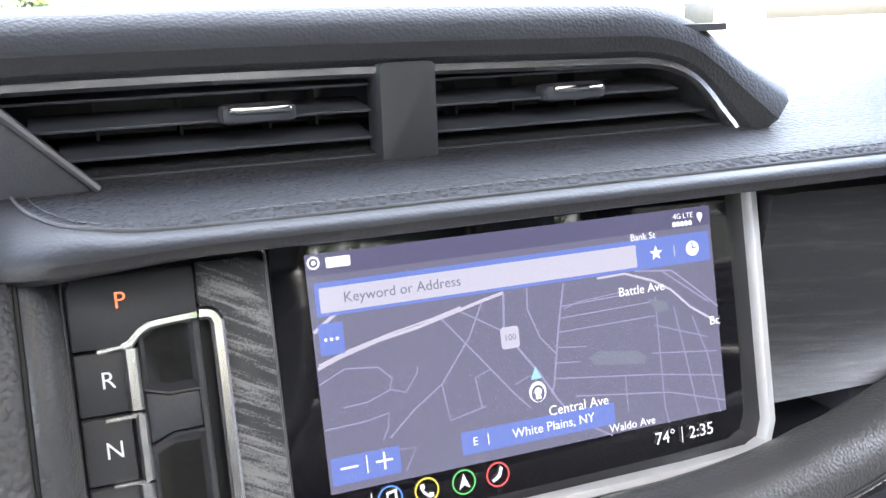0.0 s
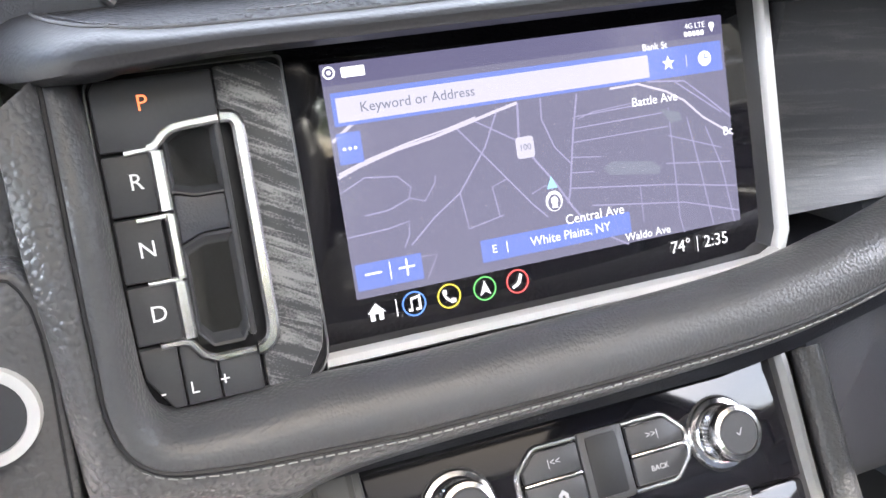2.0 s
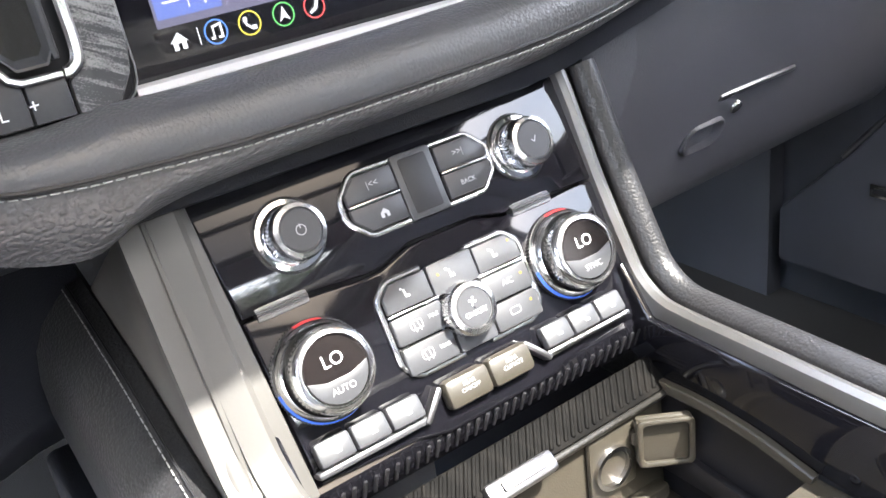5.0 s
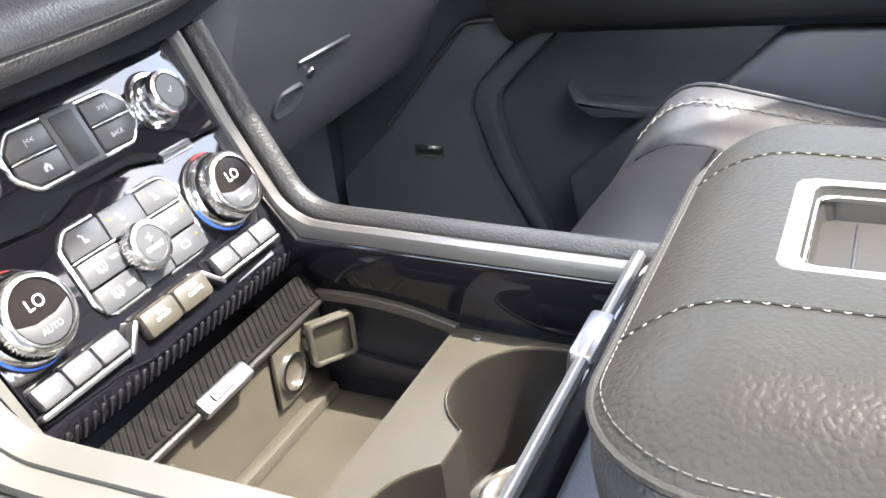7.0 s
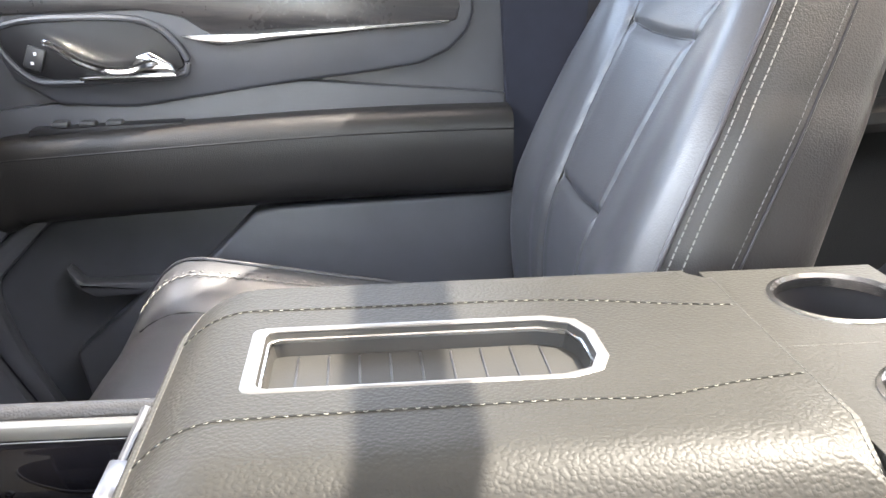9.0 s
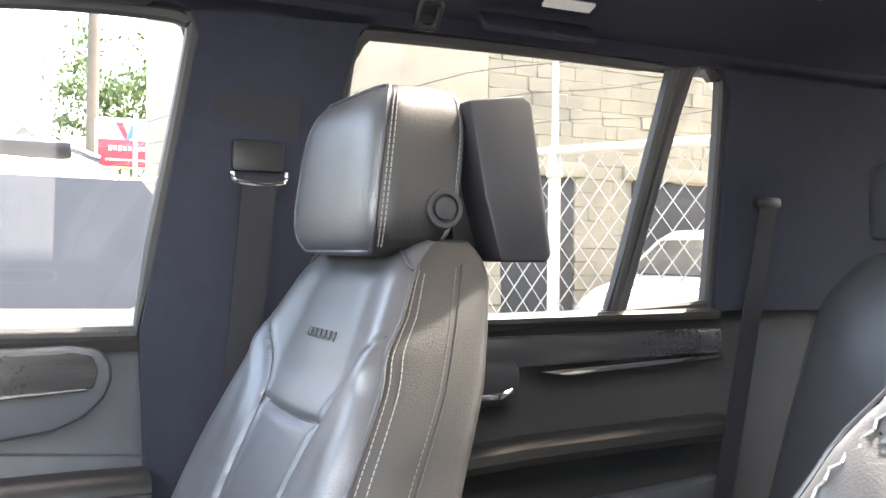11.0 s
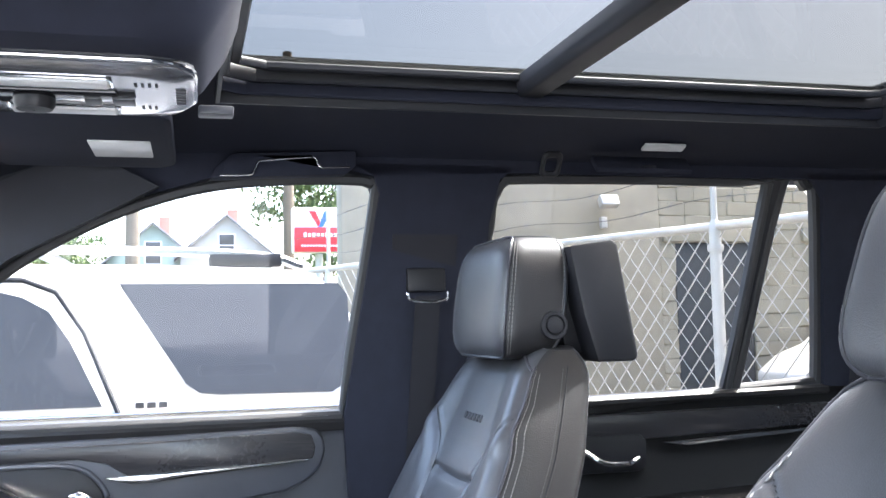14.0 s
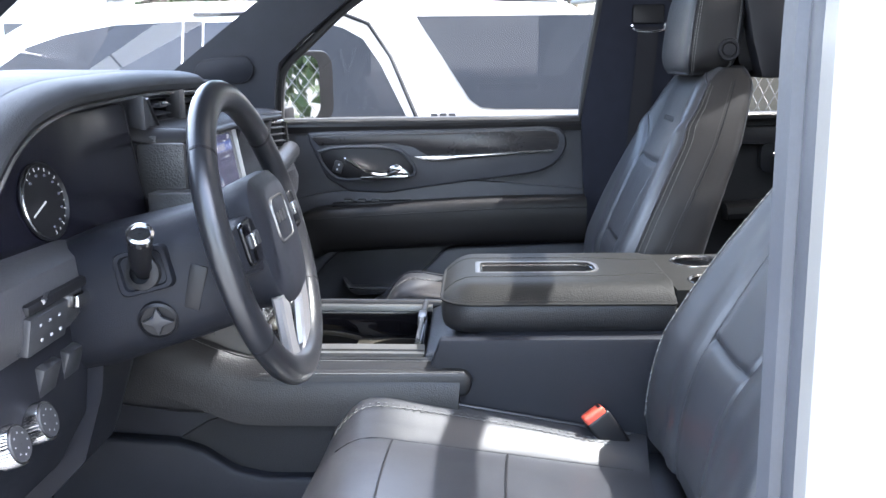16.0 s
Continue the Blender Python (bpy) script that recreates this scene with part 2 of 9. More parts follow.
GLASS = glass_mat("clear_glass", (0.62, 0.63, 0.63), 0.0, 0.5)
SIDEGLASS = glass_mat("side_glass", (0.40, 0.404, 0.40), 0.0, 0.5)
REARGLASS = glass_mat("privacy_glass", (0.272, 0.267, 0.254), 0.0, 0.4)
ROOFGLASS = glass_mat("roof_glass", (0.202, 0.196, 0.186), 0.0, 0.10)
# tint lowered here to offset the brighter sky towards the sun
REARROOFGLASS = glass_mat("rear_roof_glass", (0.174, 0.169, 0.160), 0.0, 0.10)
ASPHALT = mat("worn_asphalt", (0.085, 0.084, 0.082), 0.9, grain=1.0, scale=30)
MIRROR = mat("mirror_glass", (0.85, 0.87, 0.88), 0.02, metal=1.0, var=0.01)


# ---------- mesh helpers ----------
def thing(name, label, category, at=(0, 0, 0), group="", kind=""):
    ob = new(name)
    ob.empty_display_size = 0.05
    ob.location = at
    return tagged(ob, label, category, group, kind)


def part(name, bm, material, parent=None, label="", smooth=True, kind=""):
    """Links a bmesh, in world coordinates, as one mesh object under a thing or a part."""
    if isinstance(bm, bmesh.types.BMesh):
        bmesh.ops.recalc_face_normals(bm, faces=bm.faces)
        me = bpy.data.meshes.new(name)
        bm.to_mesh(me)
        bm.free()
        if smooth:
            me.polygons.foreach_set("use_smooth", [True] * len(me.polygons))
            me.set_sharp_from_angle(angle=radians(38))
    else:
        me = bm
    me.materials.clear()
    me.materials.append(material)
    ob = new(name, me)
    if parent is not None:
        ob.parent = parent
        if parent.type == "EMPTY":
            ob.matrix_parent_inverse = Matrix.Translation(-Vector(parent.location))
    if label:
        ob["label"] = label
    if kind:
        ob["kind"] = kind
    return ob


def solo(name, bm, material, label, category, group="", kind="", smooth=True):
    return tagged(part(name, bm, material, smooth=smooth), label, category, group, kind)


def box(c, s, bev=0.003, rot=None, seg=2):
    bm = bmesh.new()
    bmesh.ops.create_cube(bm, size=1)
    bmesh.ops.scale(bm, vec=s, verts=bm.verts)
    if bev:
        bmesh.ops.bevel(bm, geom=bm.edges[:], offset=min(bev, 0.49 * min(s)), segments=seg, profile=0.5, affect="EDGES")
    m = Matrix.Translation(c) @ (Euler([radians(a) for a in rot]).to_matrix().to_4x4() if rot else Matrix.Identity(4))
    bmesh.ops.transform(bm, matrix=m, verts=bm.verts)
    return bm


def put(p, axis, a):
    u, v = p
    return {"x": (a, u, v), "y": (u, a, v), "z": (u, v, a)}[axis]


def prism(pts, axis, a0, a1, bev=0.0, seg=2):
    """A polygon in the plane across an axis (x: y,z; y: x,z; z: x,y), drawn out from a0 to a1."""
    bm = bmesh.new()
    lo = [bm.verts.new(put(p, axis, a0)) for p in pts]
    hi = [bm.verts.new(put(p, axis, a1)) for p in pts]
    bm.faces.new(lo), bm.faces.new(hi[::-1])
    n = len(pts)
    for i in range(n):
        bm.faces.new((lo[i], hi[i], hi[(i + 1) % n], lo[(i + 1) % n]))
    bmesh.ops.recalc_face_normals(bm, faces=bm.faces)
    if bev:
        bmesh.ops.bevel(bm, geom=bm.edges[:], offset=bev, segments=seg, profile=0.5, affect="EDGES", clamp_overlap=True)
    return bm


def smooth_path(pts, n=8):
    """A Catmull-Rom line through the points."""
    P = [Vector(p) for p in pts]
    P = [P[0] * 2 - P[1]] + P + [P[-1] * 2 - P[-2]]
    out = []
    for i in range(1, len(P) - 2):
        a, b, c, d = P[i - 1 : i + 3]
        for k in range(n):
            t = k / n
            out.append(0.5 * (2 * b + (c - a) * t + (2 * a - 5 * b + 4 * c - d) * t**2 + (3 * b - a - 3 * c + d) * t**3))
    return out + [P[-2]]


def loft(rings, closed=True, caps=True):
    bm = bmesh.new()
    rows = [[bm.verts.new(p) for p in r] for r in rings]
    n = len(rows[0])
    for a, b in zip(rows, rows[1:]):
        for i in range(n if closed else n - 1):
            j = (i + 1) % n
            bm.faces.new((a[i], a[j], b[j], b[i]))
    if caps and closed:
        bm.faces.new(rows[0][::-1]), bm.faces.new(rows[-1])
    return bm


def sweep(path, profile, up=(0, 0, 1), closed=True, caps=True, grow=None):
    """A profile (side, up) carried along a line. grow: a factor of the profile along it."""
    P = [Vector(p) for p in path]
    up = Vector(up)
    rings = []
    for i, p in enumerate(P):
        d = (P[min(i + 1, len(P) - 1)] - P[max(i - 1, 0)]).normalized()
        side = d.cross(up).normalized()
        v = side.cross(d).normalized()
        k = grow(i / (len(P) - 1)) if grow else 1
        rings.append([p + side * a * k + v * b * k for a, b in profile])
    return loft(rings, closed, caps)


def circle(r, n=10, ry=None):
    return [(r * math.cos(2 * math.pi * i / n), (ry or r) * math.sin(2 * math.pi * i / n)) for i in range(n)]


def tube(path, r, n=8, up=(0.01, 0.02, 1)):
    return sweep(path, circle(r, n), up)


def ribbon(w, h, r=0.3):
    """A rounded flat profile."""
    a, b = w / 2, h / 2
    k = min(a, b) * r
    return [(a - k, -b), (a, -b + k), (a, b - k), (a - k, b), (-a + k, b), (-a, b - k), (-a, -b + k), (-a + k, -b)]


def lathe(prof, c, axis=(0, 0, 1), n=32, caps=False):
    """A profile of (radius, height) turned round an axis through c."""
    q = Vector(axis).normalized().to_track_quat("Z", "Y")
    rings = [[Vector(c) + q @ Vector((r * math.cos(2 * math.pi * i / n), r * math.sin(2 * math.pi * i / n), h)) for i in range(n)] for r, h in prof]
    return loft(rings, True, caps)


def disc(r, c, axis, h, n=32, bev=0.001):
    return lathe([(0.0005, 0), (r, 0), (r, h - bev), (r - bev, h), (0.0005, h)], c, axis, n)


def knurl(r, c, axis, h, n=60, depth=0.0008):
    """A toothed collar."""
    q = Vector(axis).normalized().to_track_quat("Z", "Y")
    rings = []
    for rr, hh in ((r * 0.96, 0), (r, h * 0.12), (r, h * 0.88), (r * 0.96, h)):
        rings.append([Vector(c) + q @ Vector(((rr - depth * (i % 2)) * math.cos(math.pi * i / n), (rr - depth * (i % 2)) * math.sin(math.pi * i / n), hh)) for i in range(2 * n)])
    return loft(rings, True, True)


def surf(fn, nu, nv, thick=0.0, skip=None):
    """A sheet from a function of two numbers from 0 to 1."""
    bm = bmesh.new()
    g = [[bm.verts.new(fn(i / nu, j / nv)) for j in range(nv + 1)] for i in range(nu + 1)]
    for i in range(nu):
        for j in range(nv):
            if not (skip and skip(i / nu, j / nv)):
                bm.faces.new((g[i][j], g[i + 1][j], g[i + 1][j + 1], g[i][j + 1]))
    if thick:
        bmesh.ops.recalc_face_normals(bm, faces=bm.faces)
        bmesh.ops.solidify(bm, geom=bm.faces[:], thickness=thick)
    return bm


def join(*bms):
    out = bmesh.new()
    for b in bms:
        me = bpy.data.meshes.new("tmp")
        b.to_mesh(me)
        b.free()
        out.from_mesh(me)
        bpy.data.meshes.remove(me)
    return out


def stitches(path, gap=0.0055, length=0.0040, r=0.00045, cross=False):
    """Thread along a line: single dashes, or slanting pairs."""
    P = [Vector(p) for p in path]
    verts, faces = [], []
    carry = 0.0
    k = 0
    for a, b in zip(P, P[1:]):
        d = b - a
        seg = d.length
        if seg < 1e-6:
            continue
        d.normalize()
        side = d.cross(Vector((0.1, 0.2, 1))).normalized()
        if side.length < 0.1:
            side = Vector((1, 0, 0))
        upv = side.cross(d).normalized()
        s = carry
        while s < seg:
            c = a + d * s
            dirs = [(d + side * 0.9 * (1 if k % 2 else -1)).normalized()] if cross else [d]
            for e in dirs:
                e2 = e.cross(upv).normalized()
                base = len(verts)
                for t in (-0.5, 0.5):
                    for m, n in ((r, 0), (0, r), (-r, 0), (0, -r)):
                        verts.append(c + e * t * length + e2 * m + upv * n)
                for i in range(4):
                    j = (i + 1) % 4
                    faces.append((base + i, base + j, base + 4 + j, base + 4 + i))
            s += gap
            k += 1
        carry = s - seg
    me = bpy.data.meshes.new("stitching")
    me.from_pydata([tuple(v) for v in verts], [], faces)
    return me


def text_mesh(body, size, m, depth=0.0002, align="CENTER"):
    """Lettering in the built-in font, laid by a matrix: x along the line, y up the letters."""
    cu = bpy.data.curves.new("lettering", "FONT")
    cu.body, cu.size, cu.extrude, cu.align_x, cu.align_y = body, size, depth, align, "CENTER"
    cu.resolution_u = 3
    ob = bpy.data.objects.new("lettering", cu)
    scene.collection.objects.link(ob)
    me = bpy.data.meshes.new_from_object(ob.evaluated_get(bpy.context.evaluated_depsgraph_get()))
    bpy.data.objects.remove(ob)
    bpy.data.curves.remove(cu)
    me.transform(m)
    return me


def plane_at(o, right, up):
    """The matrix of a plane: x right, y up, z out of it."""
    r, u = Vector(right).normalized(), Vector(up).normalized()
    n = r.cross(u)
    return Matrix(((r.x, u.x, n.x, o[0]), (r.y, u.y, n.y, o[1]), (r.z, u.z, n.z, o[2]), (0, 0, 0, 1)))


def on(m, bm):
    bmesh.ops.transform(bm, matrix=m, verts=bm.verts)
    return bm


def rrect(w, h, r, n=4, cut=(1, 1, 1, 1)):
    """A rounded rectangle about 0,0; cut: factors of the radius at the corners, from the right bottom one, anticlockwise."""
    out = []
    for (sx, sy, a0), k in zip(((1, -1, -90), (1, 1, 0), (-1, 1, 90), (-1, -1, 180)), cut):
        rr = max(r * k, 1e-5)
        for i in range(n + 1):
            a = radians(a0 + 90 * i / n)
            out.append((sx * (w / 2 - rr) + rr * math.cos(a), sy * (h / 2 - rr) + rr * math.sin(a)))
    return out


def plate(pts, h, bev=0.0008, z=0.0):
    return prism(pts, "z", z, z + h, bev)


def ring_plate(outer, inner, h, z=0.0):
    """A flat frame between two outlines with the same number of points."""
    bm = bmesh.new()
    n = len(outer)
    r = [[bm.verts.new((*p, zz)) for p in pts] for pts, zz in ((outer, z), (outer, z + h * 0.7), ([tuple(Vector(o).lerp(Vector(i), 0.3)) for o, i in zip(outer, inner)], z + h), ([tuple(Vector(o).lerp(Vector(i), 0.7)) for o, i in zip(outer, inner)], z + h), (inner, z + h * 0.7), (inner, z))]
    for a, b in zip(r, r[1:]):
        for i in range(n):
            j = (i + 1) % n
            bm.faces.new((a[i], a[j], b[j], b[i]))
    return bm


def holed(cells, z, thick, n=40):
    """A horizontal plate of rectangular cells (x0, x1, y0, y1), each with a round hole (cx, cy, r) through it."""
    bm = bmesh.new()
    for x0, x1, y0, y1, cx, cy, r in cells:
        out, inn = [], []
        angs = sorted({*[2 * math.pi * i / n for i in range(n)], *[math.atan2(y - cy, x - cx) % (2 * math.pi) for x in (x0, x1) for y in (y0, y1)]})
        for a in angs:
            c, s = math.cos(a), math.sin(a)
            k = min([(x1 - cx) / c if c > 1e-9 else 1e9, (x0 - cx) / c if c < -1e-9 else 1e9, (y1 - cy) / s if s > 1e-9 else 1e9, (y0 - cy) / s if s < -1e-9 else 1e9])
            out.append((cx + k * c, cy + k * s))
            inn.append((cx + r * c, cy + r * s))
        rows = [[bm.verts.new((*p, zz)) for p in pts] for pts, zz in ((out, z - thick), (out, z), (inn, z), (inn, z - thick))]
        for a, b in zip(rows, rows[1:]):
            for i in range(len(a)):
                j = (i + 1) % len(a)
                bm.faces.new((a[i], a[j], b[j], b[i]))
    return bm


SCR = plane_at((0, 0.0105, 1.2935), (1, 0, 0), (0, 0.021, 0.117))
HV = plane_at((0, -0.0425, 1.07), (1, 0, 0), (0, 0.085, 0.170))

# ---------- dashboard ----------
dash = thing("dashboard", "black leather-wrapped dashboard with grey stitching and raised hood", "dashboard", (0, 0.3, 1.2), kind="")


def dash_top(x):
    k = max(0.0, x - 0.2)
    d = -0.035 * k
    return [(0.80, 1.40 + d), (0.55, 1.435 + d), (0.35, 1.437 + d), (0.20, 1.418 + d), (0.10, 1.397 + d), (0.04, 1.386 + d), (0.0, 1.383 + d), (-0.016, 1.381 + d), (-0.02, 1.378 + d), (-0.026, 1.3765 + d), (-0.0305, 1.373 + d), (-0.0285, 1.3685 + d), (-0.018, 1.366 + d), (0.02, 1.366 + d), (0.8, 1.34 + d)]


# the seam leaves the front edge and turns back round the pad's driver end
SEAM_TURN = [(-0.1500, -0.0195), (-0.1700, -0.0192), (-0.1880, -0.0180), (-0.2000, -0.0150), (-0.2090, -0.0085), (-0.2165, 0.0030), (-0.2225, 0.0185), (-0.2275, 0.0400), (-0.2315, 0.0620), (-0.2350, 0.0918), (-0.2420, 0.150)]


def end_curve(x):
    """The dash front draws back towards the windscreen at the passenger end."""
    k = max(0.0, min(1.0, (x - 0.30) / 0.42))
    return 0.083 * k * k * (3 - 2 * k)


def seam_y(x):
    for (x0, y0), (x1, y1) in zip(SEAM_TURN, SEAM_TURN[1:]):
        if x >= x1:
            return -0.0195 if x >= x0 else y0 + (y1 - y0) * (x0 - x) / (x0 - x1)
    return 0.150


def pad_z(x, y):
    top = dash_top(x)[::-1]
    for (y0, z0), (y1, z1) in zip(top[6:], top[7:]):
        if y0 <= y <= y1:
            return z0 + (z1 - z0) * (y - y0) / (y1 - y0)
    return top[6][1]


xs = [-0.2390, -0.2350, -0.2315, -0.2275, -0.2225, -0.2165, -0.209, -0.2, -0.188, -0.17, -0.15, -0.1, 0.0, 0.1, 0.2, 0.3, 0.4, 0.45, 0.5, 0.55, 0.6, 0.65, 0.70, 0.73, 0.745]
part("upper_pad", loft([[(x, max(y, seam_y(x)) + end_curve(x), z if y >= seam_y(x) else pad_z(x, seam_y(x))) for y, z in dash_top(x)[:9]] + [(x, max(y, seam_y(x)) + end_curve(x), z) for y, z in dash_top(x)[12:]] for x in xs]), PADSKIN, dash, "grained black leather upper pad")
turn = smooth_path([(x, y, pad_z(x, y)) for x, y in SEAM_TURN], 4)
NOSE_FRONT = [(0, 0), (0.2, 0.02), (0.45, 0.07), (0.65, 0.12), (0.9, 0.25), (1.0, 0.40), (0.95, 0.60), (0.82, 0.76), (-0.5, 1.06)]
NOSE_END = [(0, 0), (0.10, -0.015), (0.35, 0.05), (0.62, 0.19), (0.85, 0.42), (0.98, 0.68), (0.95, 0.90), (0.75, 1.03), (0, 1.06)]
front = [Vector((x, -0.0195 + end_curve(x), dash_top(x)[8][1])) for x in (0.745, 0.73, 0.70, 0.65, 0.6, 0.55, 0.5, 0.45, 0.4, 0.3, 0.2, 0.1, 0.0, -0.1)]
rows = []
for i, q in enumerate(front + turn):
    i -= len(front)
    d = turn[min(i + 1, len(turn) - 1)] - turn[i - 1] if i > 0 else Vector((1, 0, 0))
    out = Vector((-abs(d.y), -abs(d.x), 0)).normalized()
    k = max(0.0, min(1.0, i / (len(turn) * 0.62)))
    k = k * k * (3 - 2 * k)
    w, h = 0.0115 + 0.0125 * k, 0.0125 + 0.0115 * k
    rows.append([q - out * 0.010 - Vector((0, 0, 0.004))] + [q + out * (w * o) - Vector((0, 0, h * u)) for o, u in [(a + (c - a) * k, b + (e - b) * k) for (a, b), (c, e) in zip(NOSE_FRONT, NOSE_END)]])
part("pad_nose", loft(rows, closed=False), NOSEHIDE, dash, "smooth leather nose under the seam, rolled over at the end")
seam_line = [q + Vector((0, 0, 0.0005)) for q in turn[::-1]] + [Vector((x, -0.0195 + end_curve(x), dash_top(x)[8][1] + 0.0005)) for x in np.linspace(-0.145, 0.74, 36)]
part("seam", tube(seam_line, 0.0009, 6), DARKSTITCH, dash)
thread_line = [q + Vector((0.0045 * min(1.0, i / 20), 0.0060, 0.0010)) for i, q in enumerate(turn)][::-1] + [Vector((x, -0.0135, dash_top(x)[7][1] + 0.0012)) for x in np.linspace(-0.145, 0.2, 26)]
part("stitching", stitches(thread_line), DARKSTITCH, dash, kind="")

lip = smooth_path([(0.163, 0.055, 1.380), (0.148, 0.058, 1.399), (0.128, 0.06, 1.4205), (0.10, 0.06, 1.4305), (0.05, 0.06, 1.4325), (-0.10, 0.06, 1.435), (-0.23, 0.058, 1.435), (-0.36, 0.052, 1.432), (-0.48, 0.05, 1.427), (-0.58, 0.045, 1.413), (-0.66, 0.037, 1.388), (-0.74, 0.025, 1.345), (-0.80, 0.015, 1.285), (-0.83, 0.01, 1.22)], 6)
HF = 1.28
hood_prof = [(0.002, 0.004), (-0.002, -0.003), (-0.008, -0.005), (-0.015, -0.001), (-0.0205, 0.008), (-0.0235, 0.022), (-0.0245, 0.034), (-0.0235, 0.038), (-0.0255, 0.045), (-0.028, 0.20), (-0.02, 0.36), (0.004, 0.36)]
part("hood", sweep(lip, [(a * HF, b) for a, b in hood_prof], (0, 1, 0), grow=lambda t: 1 + 0.75 * max(0.0, 1 - t / 0.14)), HOODSKIN, dash, "raised leather hood over the vents and gauges")
part("chrome_strip", sweep(lip, [(0.001, -0.003), (0.0042, -0.0045), (0.0062, -0.002), (0.0055, 0.004), (0.001, 0.004)], (0, 1, 0)), BRIGHT, dash, "bright satin strip along the vent edge")
part("hood_seam", sweep(lip, [(-0.0235 * HF + 0.0022 * math.cos(a), 0.036 + 0.0022 * math.sin(a)) for a in (0, 1.05, 2.1, 3.14, 4.2, 5.2)], (0, 1, 0), grow=lambda t: 1 + 0.75 * max(0.0, 1 - t / 0.14)), DARKPLASTIC, dash)
# windscreen-side filler under the hood
part("hood_back", prism([(-0.74, 1.10), (0.15, 1.36), (0.12, 1.45), (-0.1, 1.455), (-0.5, 1.465), (-0.66, 1.42)], "y", 0.30, 0.42, 0.01), DARKPLASTIC, dash)

part("bezel_backing", box((-0.055, 0.040, 1.345), (0.39, 0.02, 0.060), 0.002), DASHSKIN, dash)
# centre air vents
vent = thing("air_vent", "pair of black centre air vents with bright tabs", "air vent", (0, 0.09, 1.41), "vents")
part("duct_back", box((-0.03, 0.135, 1.41), (0.40, 0.01, 0.07), 0), HAZEPLASTIC, vent)
part("duct_floor", box((-0.03, 0.095, 1.3885), (0.385, 0.068, 0.004), 0), HAZEPLASTIC, vent)
part("duct_roof", box((0.0, 0.095, 1.445), (0.30, 0.068, 0.004), 0), HAZEPLASTIC, vent)
part("duct_side", box((-0.236, 0.095, 1.41), (0.01, 0.068, 0.05), 0), HAZEPLASTIC, vent)
for z0, dx in ((1.4275, 0.010), (1.4145, 0.0), (1.4010, -0.010)):
    for x0, x1 in ((-0.226 - dx * 1.2 + 0.006, -0.061), (-0.031, 0.122 - dx * 1.9)):
        part("louvre", box(((x0 + x1) / 2, 0.079, z0), (x1 - x0, 0.026, 0.0016), 0.0006, (12, 0, 0)), HAZEPLASTIC, vent)
for x0 in (-0.19, -0.15, -0.105, -0.08, 0.0, 0.035, 0.075):
    part("vane", box((x0, 0.112, 1.411), (0.0015, 0.02, 0.044), 0), HAZEPLASTIC, vent)
part("divider", prism(rrect(0.029, 0.05, 0.003), "y", 0.052, 0.075, 0.002), KEYPLASTIC, vent, "satin black centre divider").location = (-0.0455, 0, 1.410)
for x0 in (-0.118, 0.052):
    part("tab", box((x0, 0.066, 1.4145), (0.036, 0.016, 0.009), 0.003), HAZEPLASTIC, vent)
    part("tab_bar", box((x0, 0.0575, 1.4165), (0.030, 0.004, 0.0036), 0.0016), CHROME, vent, "chrome vent tab")
part("corner_plate", prism([(-0.245, 1.432), (-0.232, 1.427), (-0.193, 1.387), (-0.245, 1.383)], "y", 0.045, 0.07, 0.0015), PLASTIC, vent)
part("corner_edge", tube([(-0.2335, 0.044, 1.4275), (-0.1935, 0.044, 1.3875)], 0.0022), GUNMETAL, vent)

# padded surround below and beside the screen
ROLL = [
    (-0.2250, 0.010, 1.366, 0.0105, 0.018, 20), (-0.2245, -0.004, 1.340, 0.0108, 0.019, 20), (-0.2242, -0.014, 1.310, 0.0110, 0.020, 22),
    (-0.2240, -0.022, 1.262, 0.0112, 0.022, 24), (-0.2225, -0.0260, 1.230, 0.0120, 0.023, 24), (-0.2125, -0.028, 1.2120, 0.0130, 0.023, 18),
    (-0.185, -0.028, 1.2045, 0.0140, 0.023, 12), (-0.145, -0.028, 1.2015, 0.0150, 0.023, 12), (-0.120, -0.028, 1.2000, 0.0155, 0.023, 12),
    (-0.090, -0.028, 1.1990, 0.0160, 0.023, 12), (0.02, -0.028, 1.2000, 0.0170, 0.023, 12), (0.10, -0.027, 1.2030, 0.0180, 0.023, 12),
    (0.16, -0.023, 1.211, 0.0200, 0.023, 14), (0.22, -0.016, 1.225, 0.0225, 0.023, 16), (0.32, -0.004, 1.239, 0.0240, 0.023, 18), (0.50, 0.015, 1.251, 0.0240, 0.023, 20), (0.73, 0.033, 1.261, 0.0240, 0.023, 20)]
roll = smooth_path([q[:3] for q in ROLL], 6)
roll_size = smooth_path([q[3:6] for q in ROLL], 6)


def on_roll(i, deg, lift=0.0):
    """A place on the padded roll; the angle is taken from its front towards its outer edge."""
    d = (roll[min(i + 1, len(roll) - 1)] - roll[max(i - 1, 0)]).normalized()
    side = d.cross(Vector((0, 1, 0))).normalized()
    a, b, _ = roll_size[i]
    t = radians(deg)
    if math.sin(t) < 0 and -0.2 < roll[i].x < 0.2:
        a += 0.0060 * min(1.0, (roll[i].x + 0.2) / 0.05, (0.2 - roll[i].x) / 0.05)
    return roll[i] - side * ((a + lift) * math.sin(t)) + Vector((0, -(b + lift) * math.cos(t), 0))


